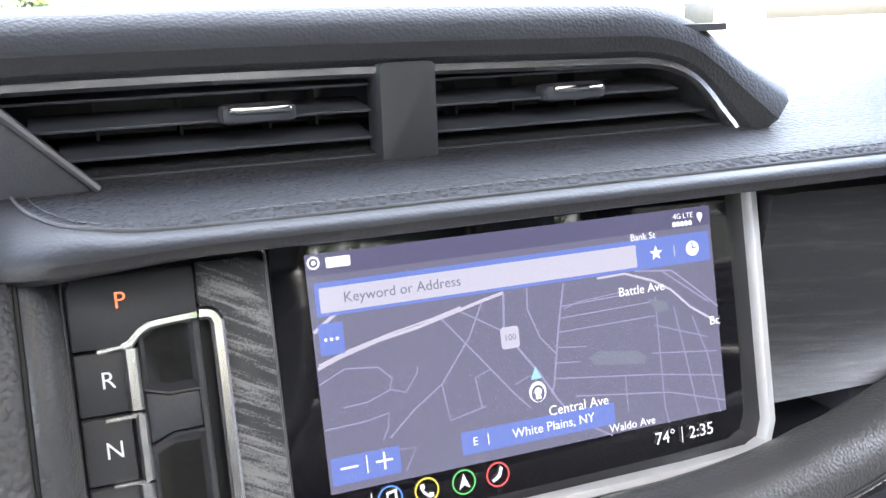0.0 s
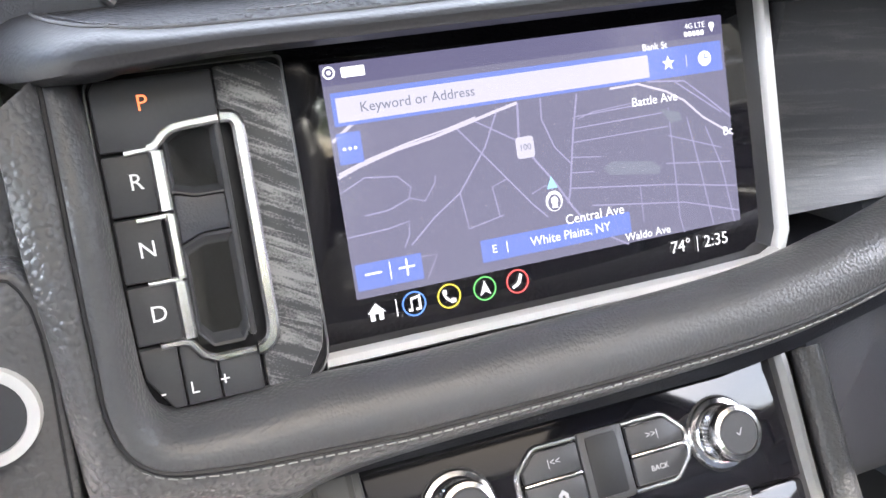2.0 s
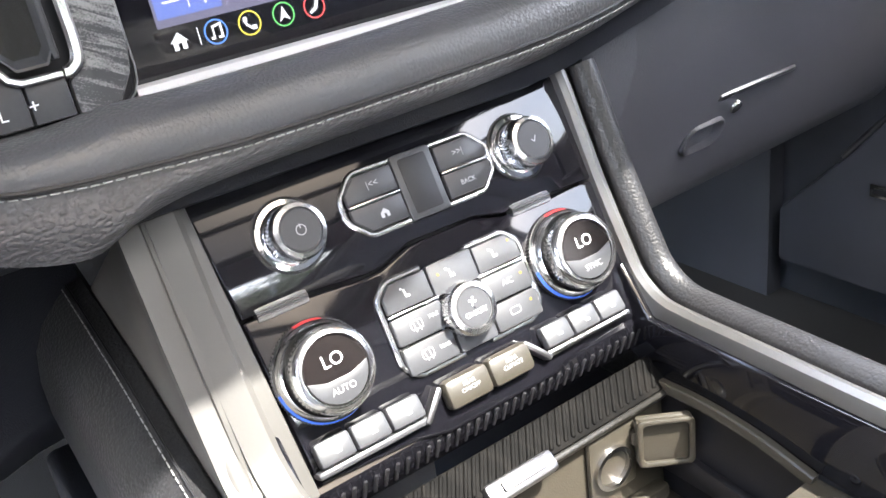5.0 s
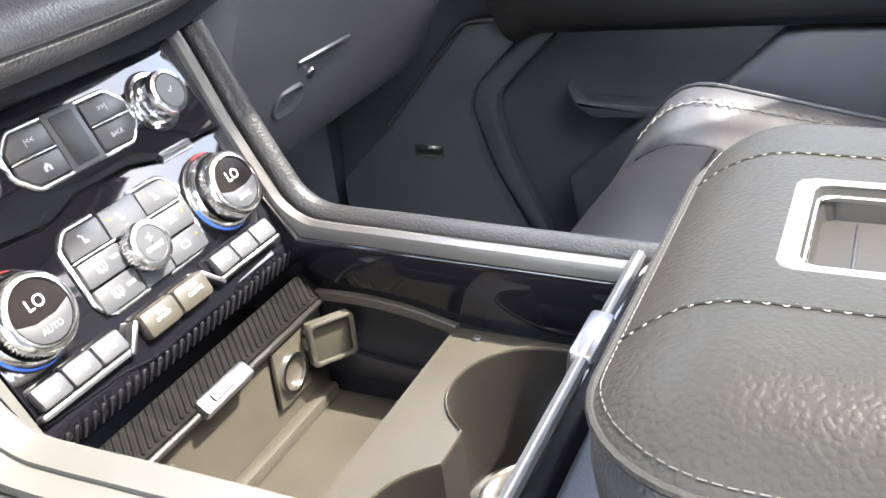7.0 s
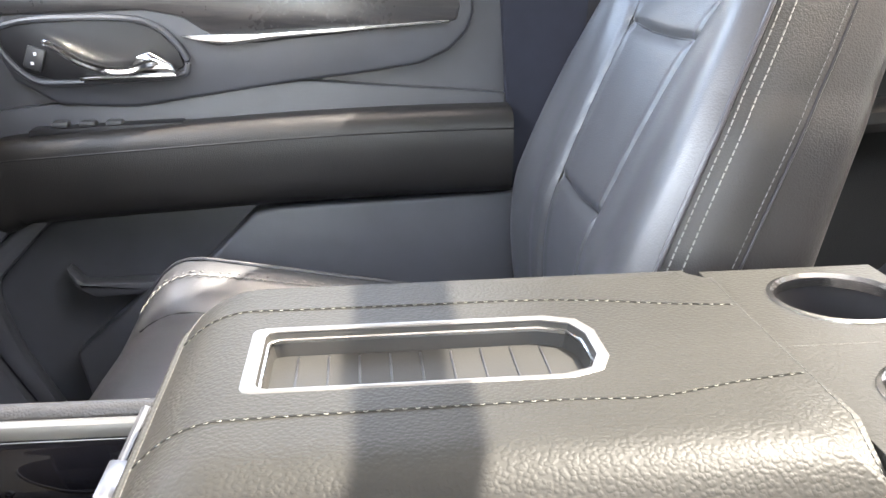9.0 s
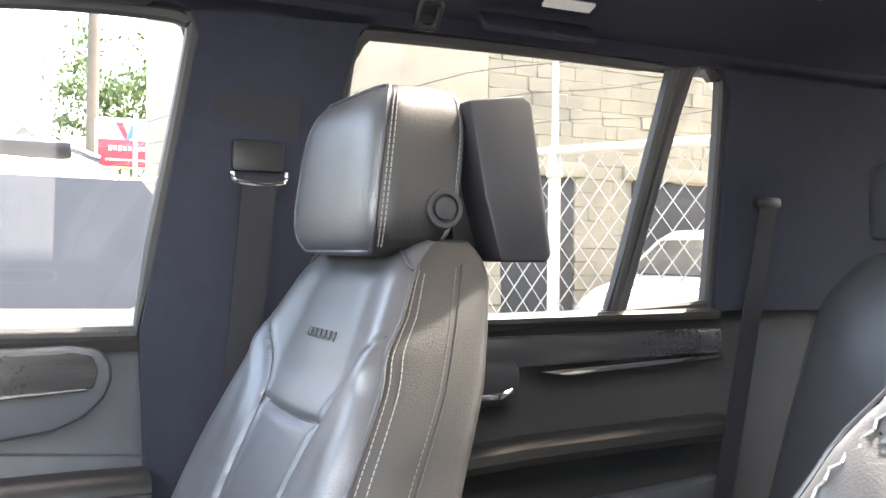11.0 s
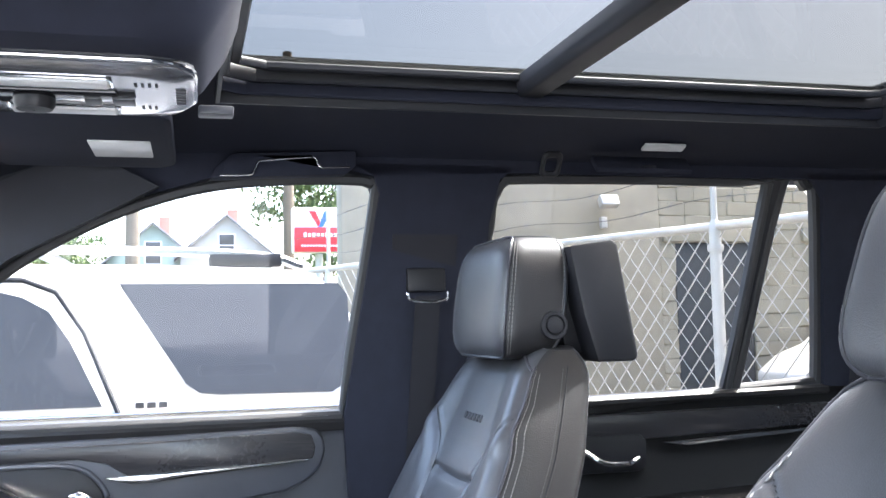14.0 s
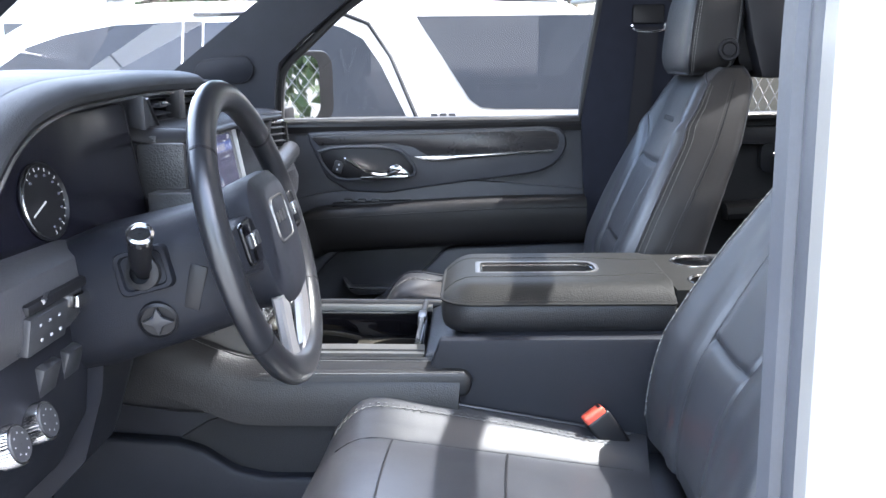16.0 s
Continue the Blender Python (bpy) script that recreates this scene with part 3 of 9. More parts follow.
part("padded_surround", loft([[on_roll(i, 360 * k / 24) for k in range(24)] for i in range(len(roll))]), DASHSKIN, dash, "padded black leather surround")
seam_at = [roll_size[i].z for i in range(len(roll))]
part("surround_seam", tube([on_roll(i, seam_at[i], 0.0004) for i in range(len(roll))], 0.0011, 6), DARKPLASTIC, dash)
part("surround_stitching", stitches([on_roll(i, seam_at[i] + 11, 0.0012) for i in range(2, len(roll))]), STITCH, dash)
# grained leather skirt outside the seam, broad under the selector and thin along the panel
SKIRT = [
    (-0.2475, -0.024, 1.354), (-0.2465, -0.030, 1.330), (-0.2460, -0.036, 1.300), (-0.2430, -0.040, 1.262), (-0.2422, -0.041, 1.222), (-0.2385, -0.038, 1.188),
    (-0.2130, -0.030, 1.168), (-0.1760, -0.024, 1.1555), (-0.1480, -0.023, 1.165), (-0.105, -0.026, 1.172), (0.02, -0.026, 1.1745), (0.10, -0.025, 1.178),
    (0.16, -0.021, 1.186), (0.22, -0.014, 1.199), (0.32, -0.002, 1.213), (0.50, 0.017, 1.225), (0.73, 0.035, 1.235)]
hem = smooth_path(SKIRT, 6)
rows = []
for i, h in enumerate(hem):
    top = on_roll(i, seam_at[i] + 4, -0.001)
    back = Vector((0, 1, 0))
    rows.append([top + (h - top) * q - back * (0.012 * (1 - q) * q + 0.004 * q * (1 - q) * 4 * (1 - q)) for q in (0, 0.15, 0.35, 0.55, 0.75, 0.9, 1.0)] + [h + back * 0.006 + (h - top).normalized() * 0.001, h + back * 0.05])
part("skirt", loft(rows, closed=False), COARSE, dash, "grained leather skirt under the seam")
part("apron", loft([[(x, y, z + max(0, x - 0.12) * 0.2) for y, z in ((-0.020, 1.185), (-0.012, 1.160), (0.02, 1.145), (0.06, 1.13), (0.3, 1.10), (0.3, 1.20), (0, 1.2))] for x in np.linspace(-0.235, 0.24, 15)]), LOWPLASTIC, dash)
# passenger side
part("wood_trim", loft([[(x, y + 0.7 * end_curve(x) * min(1.0, (z - 1.238) / 0.06), z - 0.03 * max(0, x - 0.2)) for y, z in ((0.004, 1.357), (0.010, 1.335), (0.020, 1.29), (0.022, 1.262), (0.006, 1.238), (0.08, 1.238), (0.08, 1.357))] for x in (0.139, 0.16, 0.25, 0.4, 0.5, 0.58, 0.66)]), DASHWOOD, dash, "dark open-pore ash trim")
part("glove_panel", loft([[(x, y + 0.03 * max(0, x - 0.2), z) for y, z in ((0.012, 1.235), (0.0, 1.20), (0.003, 1.165), (0.018, 1.12), (0.050, 1.06), (0.088, 0.985), (0.12, 0.95), (0.35, 0.93), (0.35, 1.235))] for x in (0.205, 0.235, 0.3, 0.45, 0.6, 0.71, 0.73)]), PLASTIC, dash, "grained glovebox lid")
part("knee_panel", loft([[(x, y, z) for y, z in ((-0.01, 1.20), (-0.008, 1.15), (0.02, 1.08), (0.05, 1.0), (0.10, 0.93), (0.35, 0.9), (0.35, 1.2))] for x in (0.150, 0.17, 0.200)]), PLASTIC, dash)
part("glove_slot", box((0.403, 0.050, 1.070), (0.100, 0.008, 0.004), 0.0012, (-40, 0, 0)), GUNMETAL, dash, "thin bright glovebox pull edge")
part("glove_lock", lathe([(0.0005, 0.004), (0.006, 0.004), (0.007, 0.002), (0.0075, 0)], (0.388, 0.062, 1.052), (0, -0.87, -0.5), 20), SATIN, dash)
part("glove_pull", loft([[(0.352 + x * k, 0.068 - d * 0.87 + y * k * 0.45, 1.034 - d * 0.5 + y * k * -0.9) for x, y in rrect(0.052, 0.030, 0.0145, 6)] for d, k in ((-0.004, 1.06), (0.0025, 1.04), (0.0040, 0.96), (0.0032, 0.86), (0.0005, 0.70), (-0.0010, 0.35))]), PLASTIC, dash, "scooped glovebox pull")
side_vent = thing("side_vent", "bright-framed air vent at the dash end", "air vent", (0.69, 0.03, 1.29), "vents")
part("frame", on(plane_at((0.690, 0.062, 1.296), (0.88, -0.47, 0), (0, 0.1, 1)), ring_plate(rrect(0.085, 0.085, 0.012), rrect(0.072, 0.070, 0.008), 0.010)), SATIN, side_vent)
part("housing", box((0.697, 0.083, 1.296), (0.085, 0.03, 0.08), 0.004, (0, 0, -28)), DARKPLASTIC, side_vent)
for k in range(4):
    part("louvre", box((0.690, 0.062, 1.271 + 0.0165 * k), (0.07, 0.012, 0.003), 0.001, (10, 0, -28)), GUNMETAL, side_vent)

# ---------- centre display ----------
disp = thing("centre_display", "wide touchscreen showing a purple street map", "display", (0, 0.02, 1.29))
bez = [(x, v) for x, v in rrect(0.262, 0.150, 0.010, cut=(1.2, 0.4, 0.2, 0.2))]
part("glass_bezel", on(SCR, plate([(x + 0.0015, v - 0.001) for x, v in bez], 0.010, 0.001, -0.008)), GLOSS, disp, "glossy black bezel")
cp = [(0.1335, 0.070, 0.004), (0.1335, -0.02, 0.004), (0.1335, -0.060, 0.004), (0.1295, -0.071, 0.004), (0.119, -0.0755, 0.004), (0.08, -0.0765, 0.004), (-0.06, -0.0765, 0.004), (-0.131, -0.0765, 0.004)]
cp = [SCR @ Vector(p) for p in smooth_path(cp[:3], 2) + smooth_path(cp[3:5], 4) + smooth_path(cp[5:], 2)]
part("bright_frame", sweep(cp, [(0.0034, -0.005), (0.0035, 0.002), (0.0020, 0.0045), (-0.0016, 0.0045), (-0.0034, 0.0015), (-0.0034, -0.005)], (0, -0.98, 0.17)), FRAMESILVER, disp, "polished frame along two edges")

LILAC = glow("map_ground", (0.135, 0.132, 0.200), 1.0)
ROAD = glow("map_road", (0.255, 0.245, 0.385), 1.0)
ROADBIG = glow("map_main_road", (0.44, 0.42, 0.52), 1.0)
BLUE = glow("map_button", (0.13, 0.18, 0.48), 1.0)
PALE = glow("map_field", (0.44, 0.43, 0.53), 1.0)
WHITE = glow("map_white", (0.85, 0.86, 0.92), 1.0)
DARKLAYER = glow("map_bar", (0.092, 0.088, 0.160), 1.0)
GREEN = glow("map_park", (0.165, 0.175, 0.235), 1.0)
IN = {"blue": glow("icon_blue", (0.10, 0.25, 0.75), 1.0), "yellow": glow("icon_yellow", (0.75, 0.62, 0.08), 1.0), "green": glow("icon_green", (0.12, 0.50, 0.14), 1.0), "red": glow("icon_red", (0.75, 0.10, 0.10), 1.0), "orange": glow("icon_orange", (1.0, 0.20, 0.08), 1.3)}
SH = 0.0021


def scr_rect(x0, x1, v0, v1, h, r=0.0004):
    return on(SCR, plate([(x + (x0 + x1) / 2, v + (v0 + v1) / 2) for x, v in rrect(x1 - x0, v1 - v0, r, 1)], 0.00015, 0, SH + h))


def scr_line(pts, w, h=0.0002):
    """A strip along a line on the screen."""
    P = [Vector(p) for p in pts]
    bm = bmesh.new()
    rows = []
    for k, p in enumerate(P):
        d = (P[min(k + 1, len(P) - 1)] - P[max(k - 1, 0)]).normalized()
        n = Vector((-d.y, d.x)) * w / 2
        rows.append((bm.verts.new((p.x + n.x, p.y + n.y, SH + h)), bm.verts.new((p.x - n.x, p.y - n.y, SH + h))))
    for a, b in zip(rows, rows[1:]):
        bm.faces.new((a[0], a[1], b[1], b[0]))
    return on(SCR, bm)


screen = part("screen", scr_rect(-0.111, 0.1085, -0.0508, 0.0600, 0.0), LILAC, disp, "lit map screen")
part("status_bar", scr_rect(-0.111, 0.1085, 0.0500, 0.0600, 0.0003), DARKLAYER, screen)
ROADS = (
    ("-0.1105,0.0077 -0.0994,0.0116 -0.0803,0.0165 -0.0610,0.0196 -0.0409,0.0242 -0.0256,0.0278 -0.0152,0.0299", 0.0016, ROADBIG),
    ("-0.1099,0.0093 -0.0944,0.0142 -0.0753,0.0186 -0.0533,0.0226 -0.0382,0.0261", 0.0009, ROADBIG),
    ("-0.1105,0.0244 -0.0985,0.0324 -0.0830,0.0456", 0.0016, ROADBIG),
    ("0.0373,0.0300 0.0538,0.0303 0.0700,0.0245 0.0807,0.0182 0.0911,0.0081 0.1091,-0.0038", 0.0012, ROADBIG),
    ("0.0595,0.0308 0.0819,0.0284 0.0952,0.0175 0.1087,0.0057", 0.0009, ROAD),
    ("0.0762,0.0286 0.1031,0.0089", 0.0008, ROAD),
    ("-0.0152,0.0299 -0.0168,0.0127 -0.0090,-0.0002 -0.0002,-0.0123 0.0084,-0.0269 0.0176,-0.0394", 0.0012, ROAD),
    ("0.0180,0.0301 0.0133,0.0106 0.0075,-0.0195 0.0056,-0.0240", 0.0010, ROAD),
    ("-0.0024,0.0305 -0.0032,0.0201 0.0021,0.0052 0.0103,-0.0044", 0.0008, ROAD),
    ("-0.0270,0.0269 -0.0354,0.0108 -0.0517,-0.0092 -0.0664,-0.0186 -0.0800,-0.0299", 0.0008, ROAD),
    ("-0.0486,0.0219 -0.0296,-0.0016 -0.0144,-0.0206 -0.0064,-0.0291", 0.0008, ROAD),
    ("-0.0385,0.0239 -0.0184,0.0118", 0.0007, ROAD),
    ("-0.0517,-0.0092 -0.0494,-0.0274 -0.0301,-0.0238", 0.0007, ROAD),
    ("-0.0257,-0.0062 -0.0344,-0.0090 -0.0323,-0.0246", 0.0007, ROAD),
    ("-0.1105,0.0004 -0.0980,0.0059 -0.0821,0.0040 -0.0760,-0.0022 -0.0779,-0.0075 -0.0890,-0.0113 -0.1006,-0.0119", 0.0007, ROAD),
    ("-0.0778,-0.0071 -0.0700,-0.0100 -0.0636,-0.0019 -0.0631,0.0014", 0.0006, ROAD),
    ("-0.1105,-0.0208 -0.0903,-0.0200 -0.0794,-0.0181 -0.0805,-0.0252 -0.0836,-0.0304", 0.0007, ROAD),
    ("-0.0773,-0.0361 -0.0678,-0.0368 -0.0741,-0.0471", 0.0006, ROAD),
    ("0.0149,0.0187 0.0525,0.0196", 0.0006, ROAD),
    ("0.0142,0.0129 0.0687,0.0137", 0.0006, ROAD),
    ("0.0127,0.0060 0.0692,0.0062", 0.0006, ROAD),
    ("0.0112,-0.0014 0.0276,-0.0035", 0.0006, ROAD),
    ("0.0097,-0.0091 0.0229,-0.0105", 0.0006, ROAD),
    ("0.0084,-0.0168 0.0669,-0.0244 0.1080,-0.0317", 0.0007, ROAD),
    ("0.0191,-0.0275 0.0743,-0.0352 0.1083,-0.0454", 0.0007, ROAD),
    ("0.0168,0.0173 0.0252,0.0197 0.0499,0.0211", 0.0005, ROAD),
    ("0.0704,0.0159 0.0704,-0.0076 0.0705,-0.0426 0.0723,-0.0515", 0.0007, ROAD),
    ("0.0811,0.0095 0.0855,-0.0149 0.0909,-0.0500", 0.0007, ROAD),
    ("0.0920,0.0030 0.0998,-0.0196 0.1046,-0.0512", 0.0007, ROAD),
    ("0.0485,-0.0219 0.0483,-0.0412", 0.0006, ROAD),
    ("0.0654,-0.0130 0.1060,-0.0180", 0.0006, ROAD),
    ("0.0686,0.0014 0.1009,-0.0097", 0.0006, ROAD),
    ("-0.0137,-0.0160 -0.0056,-0.0130 -0.0020,-0.0155", 0.0006, ROAD),
    ("0.0176,-0.0394 0.0379,-0.0515", 0.0008, ROAD),
)
for txt, w, m in ROADS:
    part("road", scr_line([tuple(float(v) for v in p.split(",")) for p in txt.split()], w), m, screen)
part("park", on(SCR, plate([(0.0282, -0.0096), (0.034, -0.0069), (0.0572, -0.0105), (0.0619, -0.0142), (0.0606, -0.0177), (0.0317, -0.0138)], 0.0001, 0, SH + 0.0002)), GREEN, screen)
part("park", on(SCR, plate([(0.0655, 0.0158), (0.0771, 0.0125), (0.078, 0.0082), (0.0708, 0.0077)], 0.0001, 0, SH + 0.0002)), GREEN, screen)
part("search_bar", scr_rect(-0.1082, 0.1065, 0.0311, 0.0467, 0.0004), BLUE, screen)
part("search_field", scr_rect(-0.1062, 0.0612, 0.0327, 0.0442, 0.0006), PALE, screen, "pale search field")
part("menu_button", scr_rect(-0.1085, -0.0968, 0.0133, 0.0280, 0.0005), BLUE, screen)
part("zoom_button", scr_rect(-0.1097, -0.0763, -0.0470, -0.0342, 0.0005), BLUE, screen)
part("place_banner", scr_rect(-0.0450, 0.0400, -0.0455, -0.0343, 0.0005), BLUE, screen)


def scr_text(body, x, v, size, m=WHITE, align="CENTER"):
    me = text_mesh(body, size, SCR @ Matrix.Translation((x, v, SH + 0.0008)), 0.00005, align)
    return part("lettering", me, m, screen)


GREYTXT = glow("map_grey_text", (0.15, 0.155, 0.21), 1.0)
scr_text("Keyword or Address", -0.0952, 0.0385, 0.0068, GREYTXT, "LEFT")
scr_text("Battle Ave", 0.0625, 0.0210, 0.0066)
scr_text("Central Ave", 0.0198, -0.0325, 0.0070)
scr_text("White Plains, NY", 0.0049, -0.0400, 0.0066)
scr_text("Waldo Ave", 0.0497, -0.0478, 0.0060)
scr_text("Bank St", 0.0660, 0.0480, 0.0050)
scr_text("Br", 0.1054, -0.0015, 0.0066)
scr_text("E", -0.0379, -0.0398, 0.0058)
scr_text("4G LTE", 0.0915, 0.0560, 0.0040)
scr_text("74°", 0.0686, -0.0585, 0.0092)
scr_text("2:35", 0.0910, -0.0588, 0.0092)
part("station_name", scr_rect(-0.1015, -0.0900, 0.0530, 0.0578, 0.0008), WHITE, screen)
for k in range(5):
    part("signal_bar", scr_rect(0.0845 + 0.0025 * k, 0.0865 + 0.0025 * k, 0.0508, 0.0534, 0.0008), WHITE, screen)
part("divider_line", scr_rect(0.0789, 0.0793, -0.063, -0.0545, 0.0006), WHITE, screen)
part("divider_line", scr_rect(-0.0312, -0.0309, -0.0425, -0.0370, 0.0008), WHITE, screen)
part("zoom_sign", scr_rect(-0.1055, -0.0968, -0.0401, -0.0391, 0.0008), WHITE, screen)
part("zoom_sign", scr_rect(-0.0885, -0.0800, -0.0402, -0.0392, 0.0008), WHITE, screen)
part("zoom_sign", scr_rect(-0.0847, -0.0837, -0.0440, -0.0355, 0.0008), WHITE, screen)
part("zoom_split", scr_rect(-0.0928, -0.0925, -0.0440, -0.0355, 0.0008), WHITE, screen)
for k in range(3):
    part("menu_dot", on(SCR @ Matrix.Translation((-0.1055 + 0.0027 * k, 0.0205, SH + 0.0008)), plate(rrect(0.0015, 0.0015, 0.0007), 0.0001, 0)), WHITE, screen)


def scr_ring(x, v, r, w, m):
    return part("icon_ring", on(SCR @ Matrix.Translation((x, v, SH + 0.0004)), ring_plate([(r * math.cos(a), r * math.sin(a)) for a in np.linspace(0, 6.283, 28, False)], [((r - w) * math.cos(a), (r - w) * math.sin(a)) for a in np.linspace(0, 6.283, 28, False)], 0.0002)), m, screen)


def scr_poly(x, v, pts, m=WHITE, name="icon", h=0.0007):
    return part(name, on(SCR @ Matrix.Translation((x, v, SH + h)), plate(pts, 0.0001, 0)), m, screen)


star = [((0.0040 if k % 2 == 0 else 0.0017) * math.sin(k * math.pi / 5), (0.0040 if k % 2 == 0 else 0.0017) * math.cos(k * math.pi / 5)) for k in range(10)]
scr_poly(0.0731, 0.0386, star)
part("divider_line", scr_rect(0.0841, 0.0844, 0.0355, 0.0415, 0.0007), PALE, screen)
scr_poly(0.0956, 0.0385, circle(0.0040, 20))
scr_poly(0.0963, 0.0392, [(-0.0012, 0.0026), (-0.0006, 0.0026), (-0.0006, 0), (0.0014, 0), (0.0014, -0.0006), (-0.0012, -0.0006)], BLUE, h=0.0010)
scr_poly(-0.0142, 0.0076, rrect(0.0098, 0.0108, 0.0015, 2), PALE, "road_sign")
scr_text("100", -0.0142, 0.0076, 0.0044, GREYTXT)
MARKBLUE = glow("marker_blue", (0.30, 0.55, 0.75), 1.0)
scr_poly(-0.0023, -0.0150, [(-0.0030, 0), (0.0030, 0), (0, 0.0062)], MARKBLUE, "position_arrow")
scr_poly(-0.0023, -0.0215, [(0.0047 * math.cos(a), 0.0052 * math.sin(a)) for a in np.linspace(0, 6.283, 24, False)], WHITE, "position_marker", 0.0009)
scr_poly(-0.0023, -0.0222, [(0.0036 * math.cos(a), 0.0042 * math.sin(a)) for a in np.linspace(0, 6.283, 20, False)], LILAC, "position_core", 0.0011)
scr_poly(-0.0023, -0.0212, circle(0.0020, 14), WHITE, "position_dot", 0.0013)
scr_poly(-0.0023, -0.0250, [(-0.0012, 0.003), (0.0012, 0.003), (0.0016, 0), (-0.0016, 0)], WHITE, "position_dot", 0.0013)
scr_ring(-0.1072, 0.0560, 0.0030, 0.0009, WHITE)
scr_poly(-0.1072, 0.0560, circle(0.0011, 10))
scr_poly(0.1018, 0.0550, [(0, -0.0034), (0.0018, 0.0), (0.0013, 0.0018), (-0.0013, 0.0018), (-0.0018, 0)])
IV = -0.0582
scr_poly(-0.1026, IV, [(-0.0046, -0.0005), (0, 0.0042), (0.0046, -0.0005), (0.0033, -0.0005), (0.0033, -0.0042), (0.001, -0.0042), (0.001, -0.001), (-0.001, -0.001), (-0.001, -0.0042), (-0.0033, -0.0042), (-0.0033, -0.0005)])
part("divider_line", scr_rect(-0.0925, -0.0922, -0.0625, -0.0540, 0.0006), WHITE, screen)
for x0, cname in ((-0.0833, "blue"), (-0.0650, "yellow"), (-0.0459, "green"), (-0.0279, "red")):
    scr_ring(x0, IV, 0.0062, 0.0008, IN[cname])
scr_poly(-0.0833, IV, [(-0.0032, -0.0034), (-0.0010, -0.0034), (-0.0010, 0.0020), (0.0022, 0.0028), (0.0022, -0.0022), (0.0006, -0.0022), (0.0006, -0.0034), (0.0034, -0.0034), (0.0034, 0.0042), (-0.0018, 0.0032), (-0.0018, -0.0020), (-0.0032, -0.0020)])
scr_poly(-0.0650, IV, [(-0.0030, 0.0034), (-0.0012, 0.0034), (-0.0010, 0.0012), (-0.0018, 0.0006), (0.0004, -0.0018), (0.0012, -0.0012), (0.0032, -0.0014), (0.0032, -0.0034), (0.0008, -0.0036), (-0.0022, -0.0010), (-0.0034, 0.0018)])
scr_poly(-0.0459, IV, [(0, 0.0042), (0.0030, -0.0034), (0, -0.0014), (-0.0030, -0.0034)])
scr_poly(-0.0279, IV, [(0.0014, 0.0040), (0.0028, 0.0030), (0.0014, -0.0010), (0.0, -0.0022), (-0.0030, -0.0034), (-0.0034, -0.0020), (-0.0008, -0.0006), (0.0002, 0.0008)])

# ---------- gear selector ----------
gear = thing("gear_selector", "push-button gear selector with bright loop and ash trim", "gear selector", (-0.17, 0, 1.28))
GS = SCR @ Matrix.Translation((-0.172, 0.0, 0.0))  # local x from -0.045 to 0.045
BH = 0.015


def gmap(pts):
    """Evens out the button columns and rows of the selector."""
    return [(float(np.interp(u, [-0.054, -0.0505, -0.0235, 0.047], [-0.0420, -0.0398, -0.0208, 0.0416])), float(np.interp(v, [-0.085, -0.079, -0.054, -0.0262, 0.0008, 0.030, 0.0445, 0.069, 0.0735], [-0.082, -0.077, -0.0487, -0.0217, 0.0066, 0.034, 0.043, 0.063, 0.066]))) for u, v in pts]


part("housing", on(GS, plate(gmap([(x - 0.0035, v - 0.004) for x, v in rrect(0.101, 0.155, 0.014, cut=(1.1, 0.3, 0.8, 1.2))]), 0.020, 0.003, -0.004)), DARKPLASTIC, gear)
part("silver_edge", on(GS, ring_plate(gmap([(x - 0.0035, v - 0.004) for x, v in rrect(0.101, 0.157, 0.014, cut=(1.1, 0.3, 0.8, 1.2))]), gmap([(x - 0.0035, v - 0.004) for x, v in rrect(0.0975, 0.1535, 0.0125, cut=(1.1, 0.3, 0.8, 1.2))]), 0.003, 0.015)), GUNMETAL, gear)
def key(pts, name="button", h=0.008, m=KEYPLASTIC, bev=0.0012, z=BH):
    return part(name, on(GS, plate(gmap(pts), h, bev, z)), m, gear)


key([(-0.0505, 0.030), (-0.020, 0.030), (-0.009, 0.043), (0.011, 0.045), (0.011, 0.069), (-0.0465, 0.069), (-0.0505, 0.064)], h=0.010)
key([(-0.0505, 0.0015), (-0.0235, 0.0015), (-0.0235, 0.0285), (-0.0505, 0.0285)])
key([(-0.0505, -0.0255), (-0.0235, -0.0255), (-0.0235, 0.0002), (-0.0505, 0.0002)])
key([(-0.0505, -0.0530), (-0.0235, -0.0530), (-0.0235, -0.0270), (-0.0505, -0.0270)])
key([(-0.0495, -0.066), (-0.036, -0.079), (-0.0285, -0.079), (-0.0285, -0.0545), (-0.0505, -0.0545)])
key([(-0.0275, -0.079), (-0.0105, -0.079), (-0.0105, -0.0640), (-0.017, -0.0610), (-0.022, -0.0545), (-0.0275, -0.0545)])
key([(-0.0095, -0.079), (0.0105, -0.079), (0.0105, -0.0635), (-0.0095, -0.0635)])
def well(pts, name):
    """A shallow recess with sloping walls."""
    cx, cy = sum(p[0] for p in pts) / len(pts), sum(p[1] for p in pts) / len(pts)
    rings = []
    for k, h in ((1.0, 0.0228), (0.95, 0.0224), (0.84, 0.0178), (0.80, 0.0170)):
        rings.append([GS @ Vector((u, v, h)) for u, v in gmap([(cx + (p[0] - cx) * k, cy + (p[1] - cy) * k) for p in pts])])
    bm = loft(rings, caps=False)
    bm.verts.ensure_lookup_table()
    n = len(pts)
    bm.faces.new([bm.verts[3 * n + q] for q in range(n)])
    return part(name, bm, KEYPLASTIC, gear, "dark finger recess")


